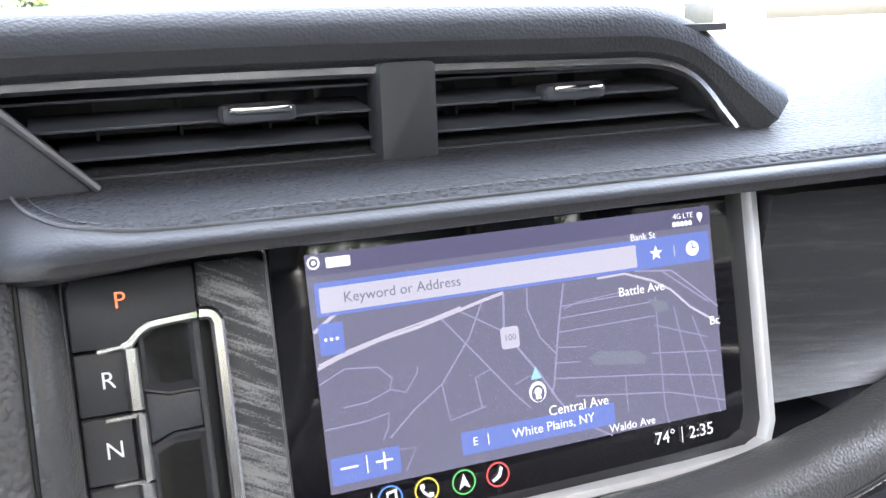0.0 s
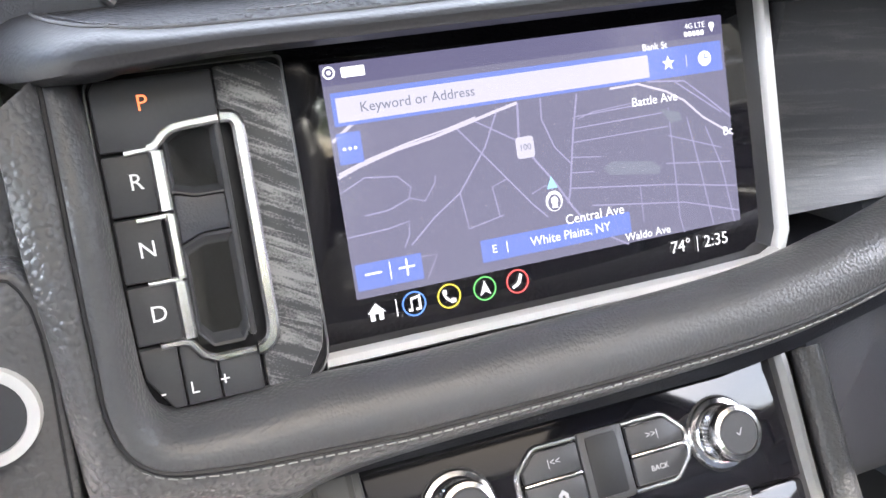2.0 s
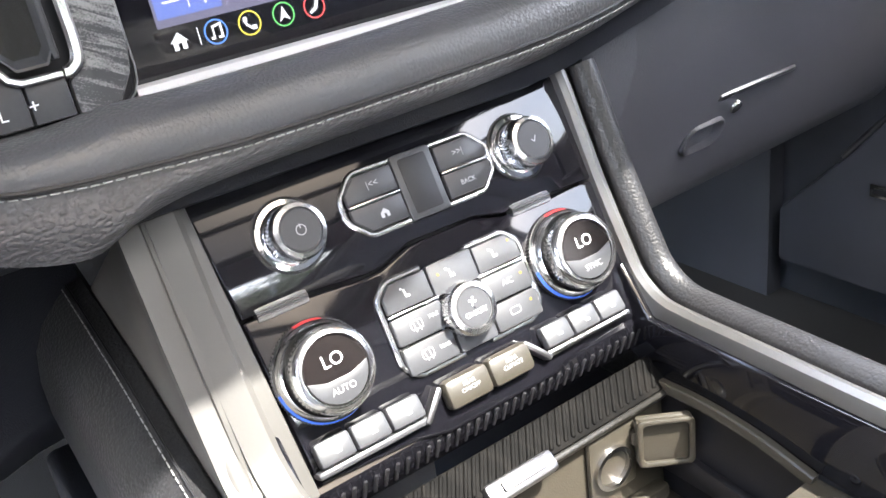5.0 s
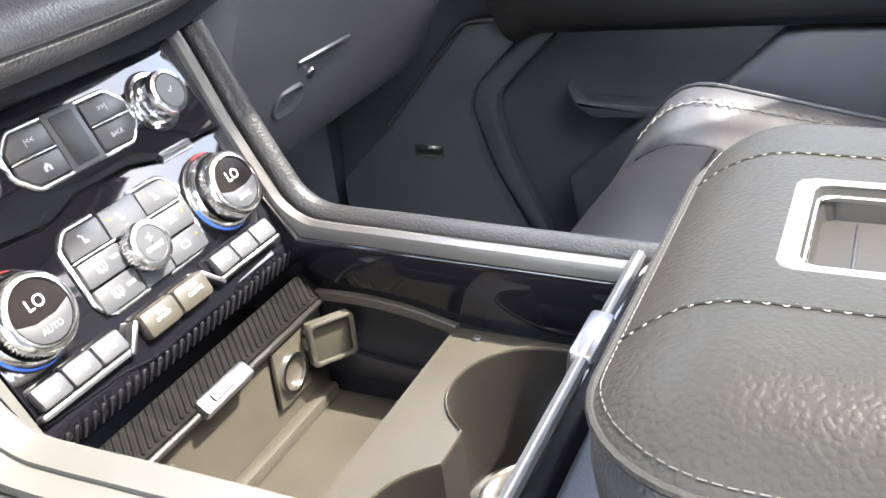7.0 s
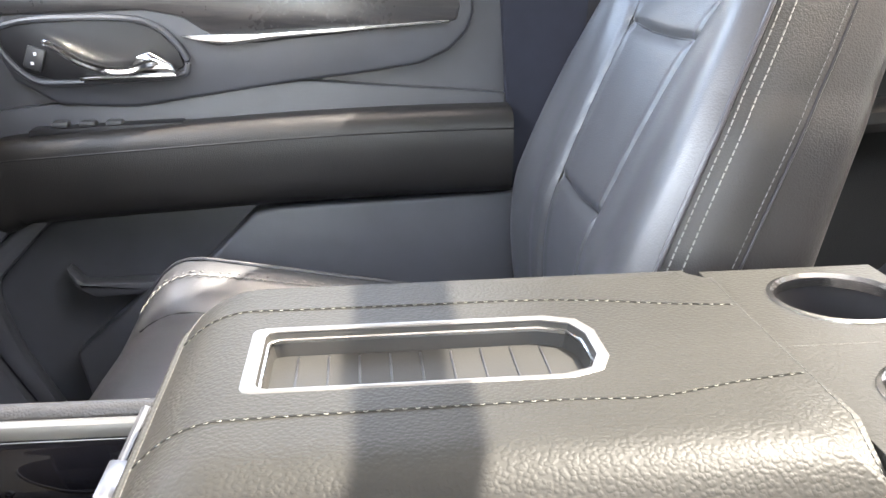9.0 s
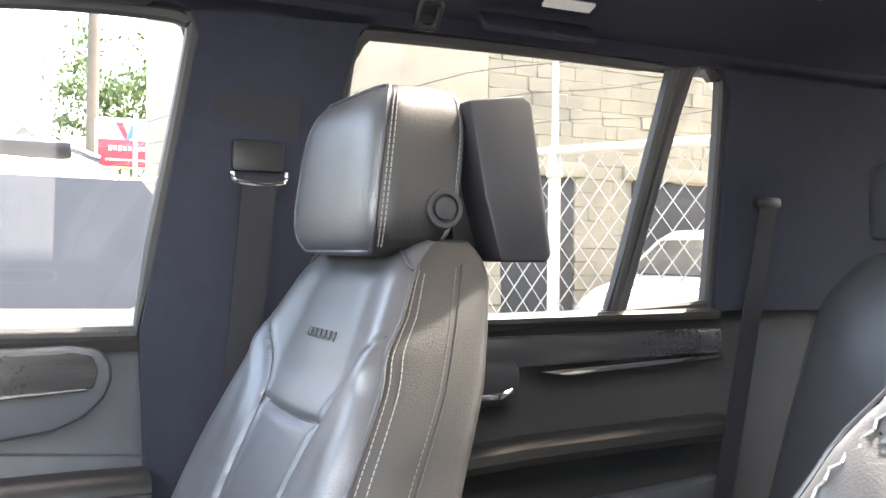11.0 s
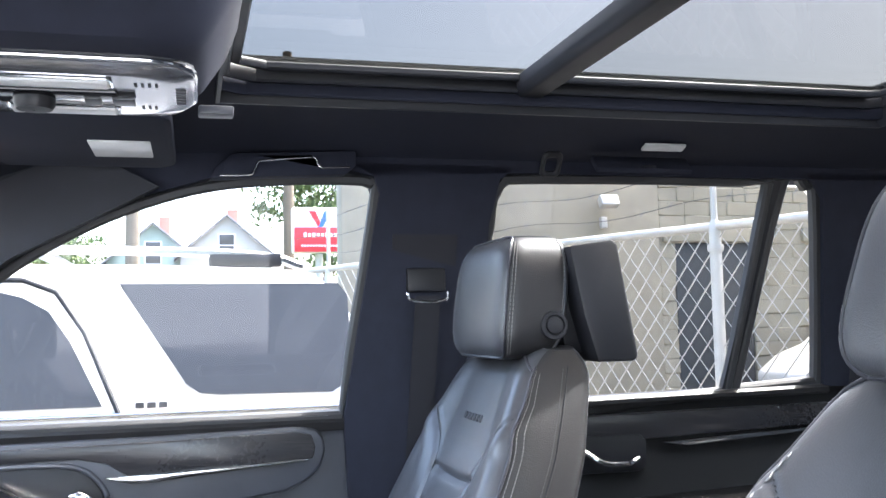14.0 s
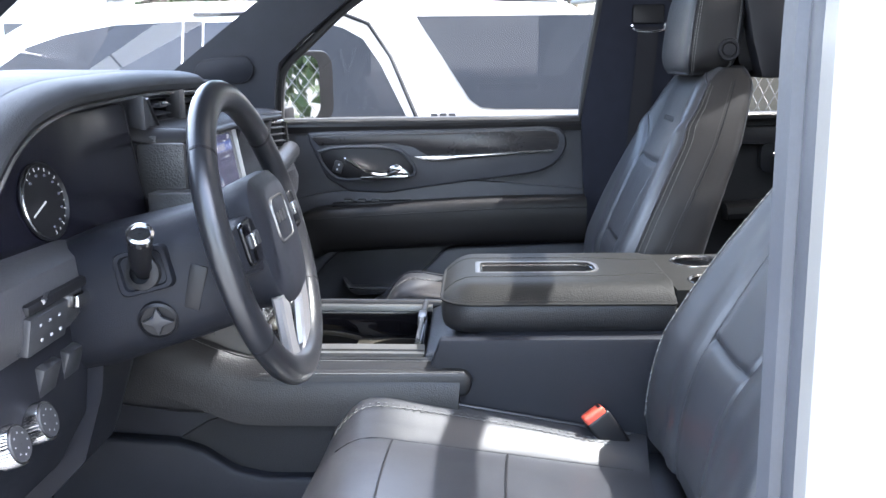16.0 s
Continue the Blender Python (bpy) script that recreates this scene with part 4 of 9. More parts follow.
well([(-0.0165, 0.009), (-0.006, 0.006), (0.0085, 0.006), (0.0085, 0.040), (0.005, 0.0425), (-0.006, 0.0425), (-0.0165, 0.033)], "upper_recess")
well([(-0.0165, -0.014), (-0.006, -0.010), (0.0085, -0.010), (0.0085, -0.054), (0.005, -0.0585), (-0.010, -0.0585), (-0.0165, -0.052)], "lower_recess")
part("pocket_floor", on(GS, plate(gmap([(-0.0165, -0.058), (0.008, -0.058), (0.008, 0.042), (-0.008, 0.042), (-0.0165, 0.034)]), 0.002, 0, 0.0150)), CUPDARK, gear)
part("pocket_bridge", on(GS, plate(gmap([(-0.0165, -0.014), (-0.006, -0.010), (0.0085, -0.010), (0.0085, 0.006), (-0.006, 0.006), (-0.0165, 0.009)]), 0.006, 0.0025, 0.0166)), PLASTIC, gear, "grey saddle between the recesses")
part("pocket_wall", on(GS, plate(gmap([(0.0080, -0.057), (0.0112, -0.057), (0.0112, 0.042), (0.0080, 0.042)]), 0.007, 0.0010, 0.0165)), KEYPLASTIC, gear)


def bar(pts, w=0.0046, h=0.0052, m=BRIGHT):
    path = [GS @ Vector((*p, BH + 0.0078)) for p in gmap([tuple(q)[:2] for q in pts])]
    n = GS.to_3x3() @ Vector((0, 0, 1))
    return part("bright_bar", sweep(path, ribbon(w, h, 0.5), n), m, gear)


bar([(0.0105, 0.044), (0.0105, 0.044), (-0.006, 0.0425), (-0.0115, 0.0415), (-0.0155, 0.0385), (-0.0205, 0.0315), (-0.024, 0.0300)])
bar([(-0.024, 0.0298), (-0.0375, 0.0290)], 0.0024, 0.004)
bar([(-0.0205, 0.0285), (-0.0205, 0.0018)], 0.0060)
bar([(-0.0375, -0.0005), (-0.0190, -0.0005)], 0.0024, 0.004)
bar([(-0.0192, 0.0), (-0.0192, -0.0262)], 0.0046)
bar([(-0.0375, -0.0262), (-0.0190, -0.0262)], 0.0024, 0.004)
bar([(-0.0205, -0.0275), (-0.0205, -0.0530)], 0.0060)
bar([(-0.0375, -0.0540), (-0.024, -0.0540), (-0.0205, -0.0550), (-0.0155, -0.0605), (-0.0100, -0.0625), (0.0095, -0.0625)], 0.0034)
bar(smooth_path([(x, y, 0) for x, y in ((0.0115, 0.0445), (0.0165, 0.0435), (0.0190, 0.0390), (0.0195, 0.030), (0.0195, -0.03), (0.0195, -0.052), (0.0180, -0.0590), (0.0135, -0.0622), (0.0105, -0.0625))], 4), 0.0056)
part("ash_panel", on(GS, plate(gmap([(0.0225, -0.080), (0.034, -0.079), (0.043, -0.068), (0.0455, -0.058), (0.0455, 0.066), (0.038, 0.0705), (0.012, 0.0705), (0.012, 0.0475), (0.018, 0.0465), (0.0222, 0.041), (0.0225, 0.03), (0.0225, -0.054), (0.021, -0.0615), (0.0125, -0.066), (0.0125, -0.0795)]), 0.006, 0.0018, BH)), WOOD, gear, "dark ash panel with pale pores")
for body, u, v, s, m in (("P", -0.0198, 0.0523, 0.0095, IN["orange"]), ("R", -0.0278, 0.0207, 0.0098, WHITEINK), ("N", -0.0284, -0.0077, 0.0098, WHITEINK), ("D", -0.0288, -0.0353, 0.0098, WHITEINK), ("L", -0.0202, -0.0697, 0.0075, WHITEINK), ("+", -0.0070, -0.0690, 0.0085, WHITEINK), ("-", -0.0332, -0.0690, 0.0085, WHITEINK)):
    part("lettering", text_mesh(body, s, GS @ Matrix.Translation((u, v, BH + (0.0101 if body == "P" else 0.0081))), 0.00008), m, gear)

# ---------- climate and radio panel ----------
panel = thing("climate_panel", "glossy black radio and climate panel with chrome knobs", "control panel", (0, -0.04, 1.07))


def hv(u, v, h=0.0):
    return HV @ Matrix.Translation((u, v, h))


HVN = (HV.to_3x3() @ Vector((0, 0, 1))).normalized()
STEP = [(-0.1165, 0.0300), (-0.075, 0.0300), (-0.0415, 0.0265), (-0.031, 0.0275), (-0.0105, 0.0340), (0.036, 0.0335), (0.0575, 0.0280), (0.095, 0.0280), (0.1345, 0.0265)]
part("radio_plate", on(HV, plate(STEP + [(0.1400, 0.0965), (-0.1215, 0.0965)], 0.008, 0.0012, -0.006)), GLOSS, panel, "upper piano-black plate")
part("climate_plate", on(HV, plate([(-0.1115, -0.0660), (-0.050, -0.0700), (-0.030, -0.0745), (0.050, -0.0745), (0.062, -0.0700), (0.1265, -0.0660)] + [(u, v - 0.0016) for u, v in reversed(STEP)], 0.010, 0.0022, -0.0085)), GLOSS, panel, "lower piano-black plate")
part("lower_lip", on(HV, loft([[(u, v, h) for v, h in ((-0.060, -0.004), (-0.070, 0.0), (-0.079, -0.004), (-0.088, -0.013), (-0.090, -0.022), (-0.060, -0.022))] for u in np.linspace(-0.115, 0.130, 12)])), GLOSS, panel, "rounded gloss lower lip")
for k in range(34):
    part("lip_flute", on(hv(-0.1085 + 0.0070 * k, -0.0805, -0.0050) @ Matrix.Rotation(radians(48), 4, "X"), box((0, 0, 0), (0.0028, 0.016, 0.0016), 0.0006, None, 1)), DARKPLASTIC, panel)
part("backing", on(HV, plate([(-0.118, -0.085), (0.132, -0.085), (0.140, 0.0965), (-0.1215, 0.0965)], 0.006, 0, -0.016)), DARKPLASTIC, panel)
for u in (-0.0945, 0.0765):
    part("thumb_ridge", on(hv(u - 0.014, 0.0292 if u < 0 else 0.0272, 0.0005), knurl(0.0042, (0, 0, 0), (1, 0, 0), 0.030, 18, 0.0008)), GUNMETAL, panel)


def bracket(pts, w=0.0034, h=0.0036, z=0.0022):
    """A bright bar bent round the end of a group of keys."""
    path = [HV @ Vector((*q, z)) for q in pts]
    return part("chrome_frame", sweep(path, ribbon(w, h, 0.6), HVN), BRIGHT, panel, "bright chrome frame")


def brackets(u0, u1, v0, v1, c, gap_top, gap_low):
    """A pair of bright brackets, left open where the middle key passes."""
    def ends(side, edge, g, gl):
        k = c * side
        line = [(g, v1), (edge + k, v1), (edge, v1 - c), (edge, v0 + c), (edge + k, v0), (gl, v0)]
        out = []
        for i, q in enumerate(line):
            if 0 < i < len(line) - 1:
                a, b = Vector(line[i - 1]), Vector(line[i + 1])
                q = Vector(q)
                out += [tuple(q.lerp(a, min(0.4, 0.002 / (q - a).length))), tuple(q.lerp(b, min(0.4, 0.002 / (q - b).length)))]
            else:
                out.append(q)
        return out

    bracket(ends(1, u0, gap_top[0], gap_low[0]))
    bracket(ends(-1, u1, gap_top[1], gap_low[1]))


def pkey(u, v, w, h, z=0.002, ht=0.0035, m=KEYPLASTIC, r=0.0015, name="key", pts=None):
    return part(name, on(hv(u, v, z), plate(pts or rrect(w, h, r, 2), ht, 0.0009)), m, panel)


def ink(body, u, v, size, z, m=GREYINK):
    return part("lettering", text_mesh(body, size, hv(u, v, z), 0.00005), m, panel)


RU, RV = 0.0105, 0.0633
brackets(RU - 0.0515, RU + 0.0515, RV - 0.0182, RV + 0.0182, 0.0115, (RU - 0.0140, RU + 0.0140), (RU - 0.0140, RU + 0.0140))
for s in (-1, 1):
    c, w = RU + s * 0.0318, 0.0168
    up_pts = [(-w, -0.0074), (w, -0.0074), (w, 0.0074), (-w + 0.009, 0.0074), (-w, -0.001)] if s < 0 else [(-w, -0.0074), (w, -0.0074), (w, -0.001), (w - 0.009, 0.0074), (-w, 0.0074)]
    pkey(c, RV + 0.0086, 0, 0, pts=up_pts)
    pkey(c, RV - 0.0086, 0, 0, pts=[(x, -y) for x, y in reversed(up_pts)])
    part("key_bar", on(hv(c, RV, 0.0048), box((0, 0, 0), (0.034, 0.0018, 0.0026), 0.0008)), BRIGHT, panel)
pkey(RU, RV, 0.0275, 0.0395, 0.0005, 0.0040, KEYPLASTIC, 0.002, "rest_key")
pkey(RU, RV, 0.0190, 0.0330, 0.0043, 0.0006, DARKPLASTIC, 0.0015, "rest_inset")
ink("|<<", RU - 0.030, RV + 0.009, 0.0055, 0.0057)
ink(">>|", RU + 0.030, RV + 0.009, 0.0055, 0.0057)
ink("BACK", RU + 0.030, RV - 0.009, 0.0042, 0.0057)
part("home_mark", on(hv(RU - 0.029, RV - 0.009, 0.0056), plate([(-0.0028, -0.0022), (-0.0008, -0.0022), (-0.0008, 0.0), (0.0008, 0.0), (0.0008, -0.0022), (0.0028, -0.0022), (0.0028, 0.0006), (0, 0.0030), (-0.0028, 0.0006)], 0.0001, 0)), GREYINK, panel)
KV = 0.0622
for u in (-0.0750, 0.0840):
    knob = part("radio_knob", on(hv(u, KV), lathe([(0.0200, 0.001), (0.0202, 0.003), (0.0194, 0.0042), (0.0168, 0.0046), (0.0164, 0.0055), (0.0152, 0.0062)], (0, 0, 0), (0, 0, 1), 56)), CHROME, panel, "chrome-collared radio knob")
    part("dark_collar", on(hv(u, KV, 0.0005), knurl(0.0216, (0, 0, 0), (0, 0, 1), 0.0022, 64, 0.0009)), DARKPLASTIC, knob)
    part("grip", on(hv(u, KV, 0.0058), knurl(0.0156, (0, 0, 0), (0, 0, 1), 0.0110, 44, 0.0009)), BRIGHT, knob)
    part("rim", on(hv(u, KV, 0.0165), lathe([(0.0156, 0), (0.0154, 0.0022), (0.0146, 0.0042), (0.0122, 0.0050), (0.0117, 0.0030)], (0, 0, 0), (0, 0, 1), 48)), BRIGHT, knob)
    part("cap", on(hv(u, KV, 0.0180), disc(0.0119, (0, 0, 0), (0, 0, 1), 0.0036)), KEYPLASTIC, knob)
    if u < 0:
        part("power_mark", on(hv(u, KV, 0.0217), join(ring_plate([(0.003 * math.cos(a), 0.003 * math.sin(a)) for a in np.linspace(2.0, 7.42, 18)], [(0.0025 * math.cos(a), 0.0025 * math.sin(a)) for a in np.linspace(2.0, 7.42, 18)], 0.0001), box((0, 0.0022, 0), (0.0005, 0.0028, 0.0002), 0))), GREYINK, knob)
    else:
        part("tick_mark", on(hv(u, KV, 0.0217), join(box((-0.0012, -0.0002, 0), (0.0005, 0.002, 0.0002), 0, (0, 0, 40)), box((0.0008, 0.0006, 0), (0.0005, 0.0042, 0.0002), 0, (0, 0, -30)))), GREYINK, knob)

CU, CV = 0.0075, -0.0095
brackets(CU - 0.0505, CU + 0.0505, CV - 0.0280, CV + 0.0280, 0.0085, (CU - 0.0180, CU + 0.0140), (CU - 0.0110, CU + 0.0090))
for u, pts in ((-0.0325, [(-0.0155, -0.0080), (0.0155, -0.0080), (0.0155, 0.0080), (-0.0085, 0.0080), (-0.0155, 0.0020)]), (0.0, None), (0.0325, [(-0.0155, -0.0080), (0.0155, -0.0080), (0.0155, 0.0020), (0.0085, 0.0080), (-0.0155, 0.0080)])):
    pkey(CU + u, CV + 0.0180, 0.0315, 0.0185 if not pts else 0, pts=pts)
for s in (-1, 1):
    for v in (-0.0010, -0.0185):
        pkey(CU + s * 0.0315, CV + v, 0.0335, 0.0158)
    part("key_bar", on(hv(CU + s * 0.0315, CV + 0.0085, 0.0048), box((0, 0, 0), (0.0345, 0.0018, 0.0024), 0.0008)), BRIGHT, panel)
pkey(CU, CV - 0.0170, 0.0265, 0.0200)
FU, FV = CU - 0.002, CV - 0.0045
fan = part("fan_knob", on(hv(FU, FV, 0.003), knurl(0.0162, (0, 0, 0), (0, 0, 1), 0.0120, 44, 0.0010)), BRIGHT, panel, "ridged silver fan knob")
part("rim", on(hv(FU, FV, 0.0148), lathe([(0.0160, 0), (0.0150, 0.0022), (0.0122, 0.0028), (0.0116, 0.0005)], (0, 0, 0), (0, 0, 1), 40)), BRIGHT, fan)
part("cap", on(hv(FU, FV, 0.0145), disc(0.0118, (0, 0, 0), (0, 0, 1), 0.003)), KEYPLASTIC, fan)
part("lettering", text_mesh("ON/OFF", 0.0042, hv(FU, FV - 0.003, 0.0176), 0.00005), WHITEINK, fan)
for a in range(4):
    part("fan_mark", on(hv(FU, FV + 0.0040, 0.0176) @ Matrix.Rotation(a * math.pi / 2 + 0.6, 4, "Z"), plate([(0.0004, 0), (0.0016, 0.0003), (0.0024, 0.0014), (0.0014, 0.0018)], 0.0001, 0)), WHITEINK, fan)


def person_seat_mark(u, v, z, s=1.0):
    """The small seat-and-arrow pictogram."""
    return part("key_mark", on(hv(u, v, z) @ Matrix.Scale(s, 4), join(plate([(-0.001, 0.003), (0.0004, 0.003), (0.0008, -0.0006), (0.003, -0.0010), (0.003, -0.0024), (-0.0004, -0.0024)], 0.0001, 0), plate([(p[0] - 0.002, p[1] + 0.0036) for p in circle(0.0009, 8)], 0.0001, 0))), GREYINK, panel)


for u in (-0.0315, 0.0, 0.0315):
    person_seat_mark(CU + u - 0.002, CV + 0.018, 0.0057, 0.9)
AMBER = glow("amber_lamp", (1.0, 0.62, 0.05), 1.5)
for u, v in ((-0.010, 0.020), (0.0425, 0.022), (0.0425, 0.001), (0.0425, -0.016)):
    part("amber_light", on(hv(CU + u, CV + v, 0.0056), disc(0.0008, (0, 0, 0), (0, 0, 1), 0.0003, 8, 0)), AMBER, panel)
ink("A/C", CU + 0.032, CV - 0.0005, 0.0048, 0.0057)
ink("MAX", CU - 0.022, CV + 0.0005, 0.0032, 0.0057)
ink("REAR", CU - 0.022, CV - 0.018, 0.0032, 0.0057)
for v in (-0.0005, -0.018):
    part("key_mark", on(hv(CU - 0.034, CV + v, 0.0056), join(ring_plate(rrect(0.008, 0.0055, 0.0012, 2), rrect(0.007, 0.0045, 0.0010, 2), 0.0001), box((-0.0015, -0.001, 0), (0.0005, 0.006, 0.0002), 0, (0, 0, 10)), box((0.0015, -0.001, 0), (0.0005, 0.006, 0.0002), 0, (0, 0, 10)))), GREYINK, panel)
part("key_mark", on(hv(CU + 0.030, CV - 0.018, 0.0056), ring_plate(rrect(0.008, 0.0045, 0.0015, 2), rrect(0.007, 0.0035, 0.0013, 2), 0.0001)), GREYINK, panel)
HOTRED = mat("red_ring", (0.6, 0.05, 0.05), 0.3)
COLDBLUE = mat("blue_ring", (0.05, 0.13, 0.55), 0.25)
LODISP = mat("dial_window", (0.006, 0.005, 0.005), 0.12, var=0.05, spec=0.4)
for u in (-0.0870, 0.0890):
    v = -0.0108
    knob = part("temperature_knob", on(hv(u, v), lathe([(0.0278, 0.001), (0.0280, 0.004), (0.0270, 0.0055), (0.0262, 0.007)], (0, 0, 0), (0, 0, 1), 56)), GUNMETAL, panel, "large chrome temperature knob with a lit window")
    part("knurled_base", on(hv(u, v, 0.0010), knurl(0.0290, (0, 0, 0), (0, 0, 1), 0.0030, 84, 0.0010)), DARKPLASTIC, knob)
    part("chrome_skirt", on(hv(u, v, 0.0050), lathe([(0.0273, 0), (0.0271, 0.003), (0.0246, 0.0058)], (0, 0, 0), (0, 0, 1), 56)), BRIGHT, knob)
    for a0, a1, m, nm in ((-175, -70, COLDBLUE, "cold_mark"), (-64, -50, HOTRED, "hot_mark"), (70, 104, HOTRED, "hot_mark")):
        aa = [radians(a0 + (a1 - a0) * i / 14) for i in range(15)]
        part(nm, on(hv(u, v, 0.0046), surf(lambda s, t: (lambda a, rr, hh: (rr * math.cos(a), rr * math.sin(a), hh))(aa[0] + (aa[-1] - aa[0]) * s, 0.0283 - 0.0018 * t, 0.0 + 0.0034 * t), 14, 1)), m, knob)
    part("grip", on(hv(u, v, 0.0095), knurl(0.0236, (0, 0, 0), (0, 0, 1), 0.0105, 56, 0.0010)), BRIGHT, knob)
    part("rim", on(hv(u, v, 0.0198), lathe([(0.0234, 0), (0.0230, 0.0022), (0.0208, 0.0042), (0.0188, 0.0046), (0.0180, 0.0020)], (0, 0, 0), (0, 0, 1), 48)), BRIGHT, knob)
    part("window", on(hv(u, v, 0.0205), disc(0.0182, (0, 0, 0), (0, 0, 1), 0.0028)), LODISP, knob, "dark dial window")
    aa = np.linspace(math.pi * 1.02, math.pi * 1.98, 14)
    part("lower_key", on(hv(u, v, 0.0230), plate([(0.0178 * math.cos(a), 0.0178 * math.sin(a)) for a in aa] + [(0.013, -0.0028), (0.007, -0.0046), (-0.007, -0.0046), (-0.013, -0.0028)], 0.0010, 0.0003)), KEYPLASTIC, knob)
    part("lettering", text_mesh("LO", 0.0098, hv(u, v + 0.0052, 0.0234), 0.00005), WHITEINK, knob)
    part("lettering", text_mesh("AUTO" if u < 0 else "SYNC", 0.0052, hv(u, v - 0.0105, 0.0243), 0.00005), GREYINK, knob)


def key_row(us, v, w, h, tilt, marks):
    for k, u in enumerate(us):
        part("key", on(hv(u, v, 0.003) @ Matrix.Rotation(radians(tilt), 4, "X"), box((0, 0, 0.002), (w, h, 0.008), 0.0022)), KEYPLASTIC, panel)
        if marks:
            part("key_mark", on(hv(u, v, 0.003) @ Matrix.Rotation(radians(tilt), 4, "X") @ Matrix.Translation((0, 0, 0.0062)), plate([(-0.0015, 0.003), (0.0, 0.003), (0.0008, -0.0004), (0.0028, -0.0008), (0.0028, -0.0022), (-0.0006, -0.0022)], 0.0001, 0)), GREYINK, panel)


key_row((-0.0985, -0.0760, -0.0535), -0.0515, 0.0215, 0.0140, -12, True)
key_row((0.0575, 0.0795, 0.1015), -0.0515, 0.0210, 0.0140, -12, True)
for c in (-0.076, 0.0795):
    part("key_tray", on(hv(c, -0.0605, 0.0025), box((0, 0, 0), (0.072, 0.0045, 0.0105), 0.002)), SATIN if c > 0 else KEYPLASTIC, panel, "bright lip under the keys" if c > 0 else "")
    s = 1 if c < 0 else -1
    part("key_arm", on(hv(c + s * 0.0395, -0.0550, 0.004), box((0, 0, 0), (0.022, 0.0045, 0.0095), 0.0018, (0, 0, s * 46))), GUNMETAL, panel)
for u, word in ((-0.0120, "REAR\nON/OFF"), (0.0190, "REAR\nCLIMATE")):
    part("key", on(hv(u, -0.0545, 0.003), box((0, 0, 0.002), (0.0305, 0.0175, 0.011), 0.0035)), BINPLASTIC, panel)
    ink(word, u, -0.0530, 0.0036, 0.0108)

# ---------- centre console ----------
console = thing("centre_console", "black leather and gloss console with silver rails", "console", (0, -0.2, 0.62))
railyz = smooth_path([(0, 0.004, 1.161), (0, -0.004, 1.152), (0, -0.029, 1.098), (0, -0.055, 1.050), (0, -0.068, 1.031), (0, -0.088, 1.0195), (0, -0.115, 1.0175), (0, -0.16, 1.0175), (0, -0.26, 1.0165), (0, -0.345, 1.0155)], 5)
rail_prof = [(-0.010, 0.0), (0.003, 0.0), (0.0065, 0.0025), (0.0072, 0.006), (0.0045, 0.0095), (0.0, 0.0105), (-0.010, 0.0105)]
for s in (-1, 1):
    pts = [Vector((s * (0.1385 - 0.004 * min(1, max(0, (-p.y - 0.02) / 0.2))) - 0.003 * (s < 0) * -1, p.y, p.z)) for p in railyz]
    part("silver_rail", sweep(pts, [(a, -s * (b if s > 0 or b > 0 else -0.008)) for a, b in rail_prof], (1, 0, 0)), RIMSILVER if s > 0 else SILVERPAINT, console, "brushed silver rail")
    pts = [p + Vector((s * 0.0115, -0.005, 0.003)) for p in pts[(4 if s > 0 else 26):]] + [Vector((s * 0.150, -0.40, 1.013))]
    if s > 0:
        part("leather_edge", sweep(pts, circle(0.0095, 12), (1, 0, 0)), EDGELEATHER, console, "padded console edge")
    else:
        part("rail_apron", loft([[(-0.158, p.y, p.z + 0.0015), (-0.1260, p.y, p.z - 0.0015), (-0.1260, p.y + 0.004, p.z - 0.008), (-0.158, p.y + 0.004, p.z - 0.006)] for p in railyz]), SILVERPAINT, console, "broad silver band between rail and flank")
    prof = [(0.27, 1.0), (0.16, 1.012), (0.07, 1.016), (0.0, 1.004), (-0.06, 0.992), (-0.11, 0.998), (-0.41, 1.0), (-0.425, 0.985), (-0.415, 0.955), (-0.05, 0.925), (0.05, 0.93), (0.27, 0.96)]
    part("leather_flank", prism(prof, "x", s * 0.145, s * 0.192, 0.010, 3), EDGELEATHER, console, "leather side panel")
    part("lower_side", prism([(0.27, 0.97), (0.05, 0.94), (-0.05, 0.935), (-0.40, 0.962), (-0.42, 0.62), (0.27, 0.62)], "x", s * 0.15, s * 0.178, 0.006), LOWPLASTIC, console)
    part("gloss_wall", prism([(-0.06, 1.045), (-0.085, 1.013), (-0.345, 1.010), (-0.345, 0.955), (-0.21, 0.962), (-0.13, 0.972), (-0.085, 0.972), (-0.055, 0.99)], "x", s * 0.122, s * 0.136, 0.002), GLOSS, console, "piano-black inner wall")
    part("inner_wall", prism([(-0.085, 0.985), (-0.34, 0.97), (-0.34, 0.86), (-0.085, 0.86)], "x", s * 0.1235, s * 0.133, 0), DARKPLASTIC, console)
    arch = smooth_path([(s * 0.1195, -0.096, 0.9705), (s * 0.1195, -0.13, 0.9715), (s * 0.1195, -0.17, 0.968), (s * 0.1195, -0.208, 0.959)], 5)
    part("lid_track", sweep(arch, ribbon(0.006, 0.008), (0, 0, 1)), BINPLASTIC, console)
    part("track_ledge", prism([(-0.096, 0.927), (-0.21, 0.915), (-0.21, 0.905), (-0.096, 0.905)], "x", s * 0.117, s * 0.1225, 0.001), DARKPLASTIC, console)
    part("flank_stitching", stitches([(s * 0.1925, y, 1.0 - 0.004 - (0.0 if y > -0.41 else 0.004)) for y in np.linspace(-0.09, -0.40, 20)]), STITCH, console)
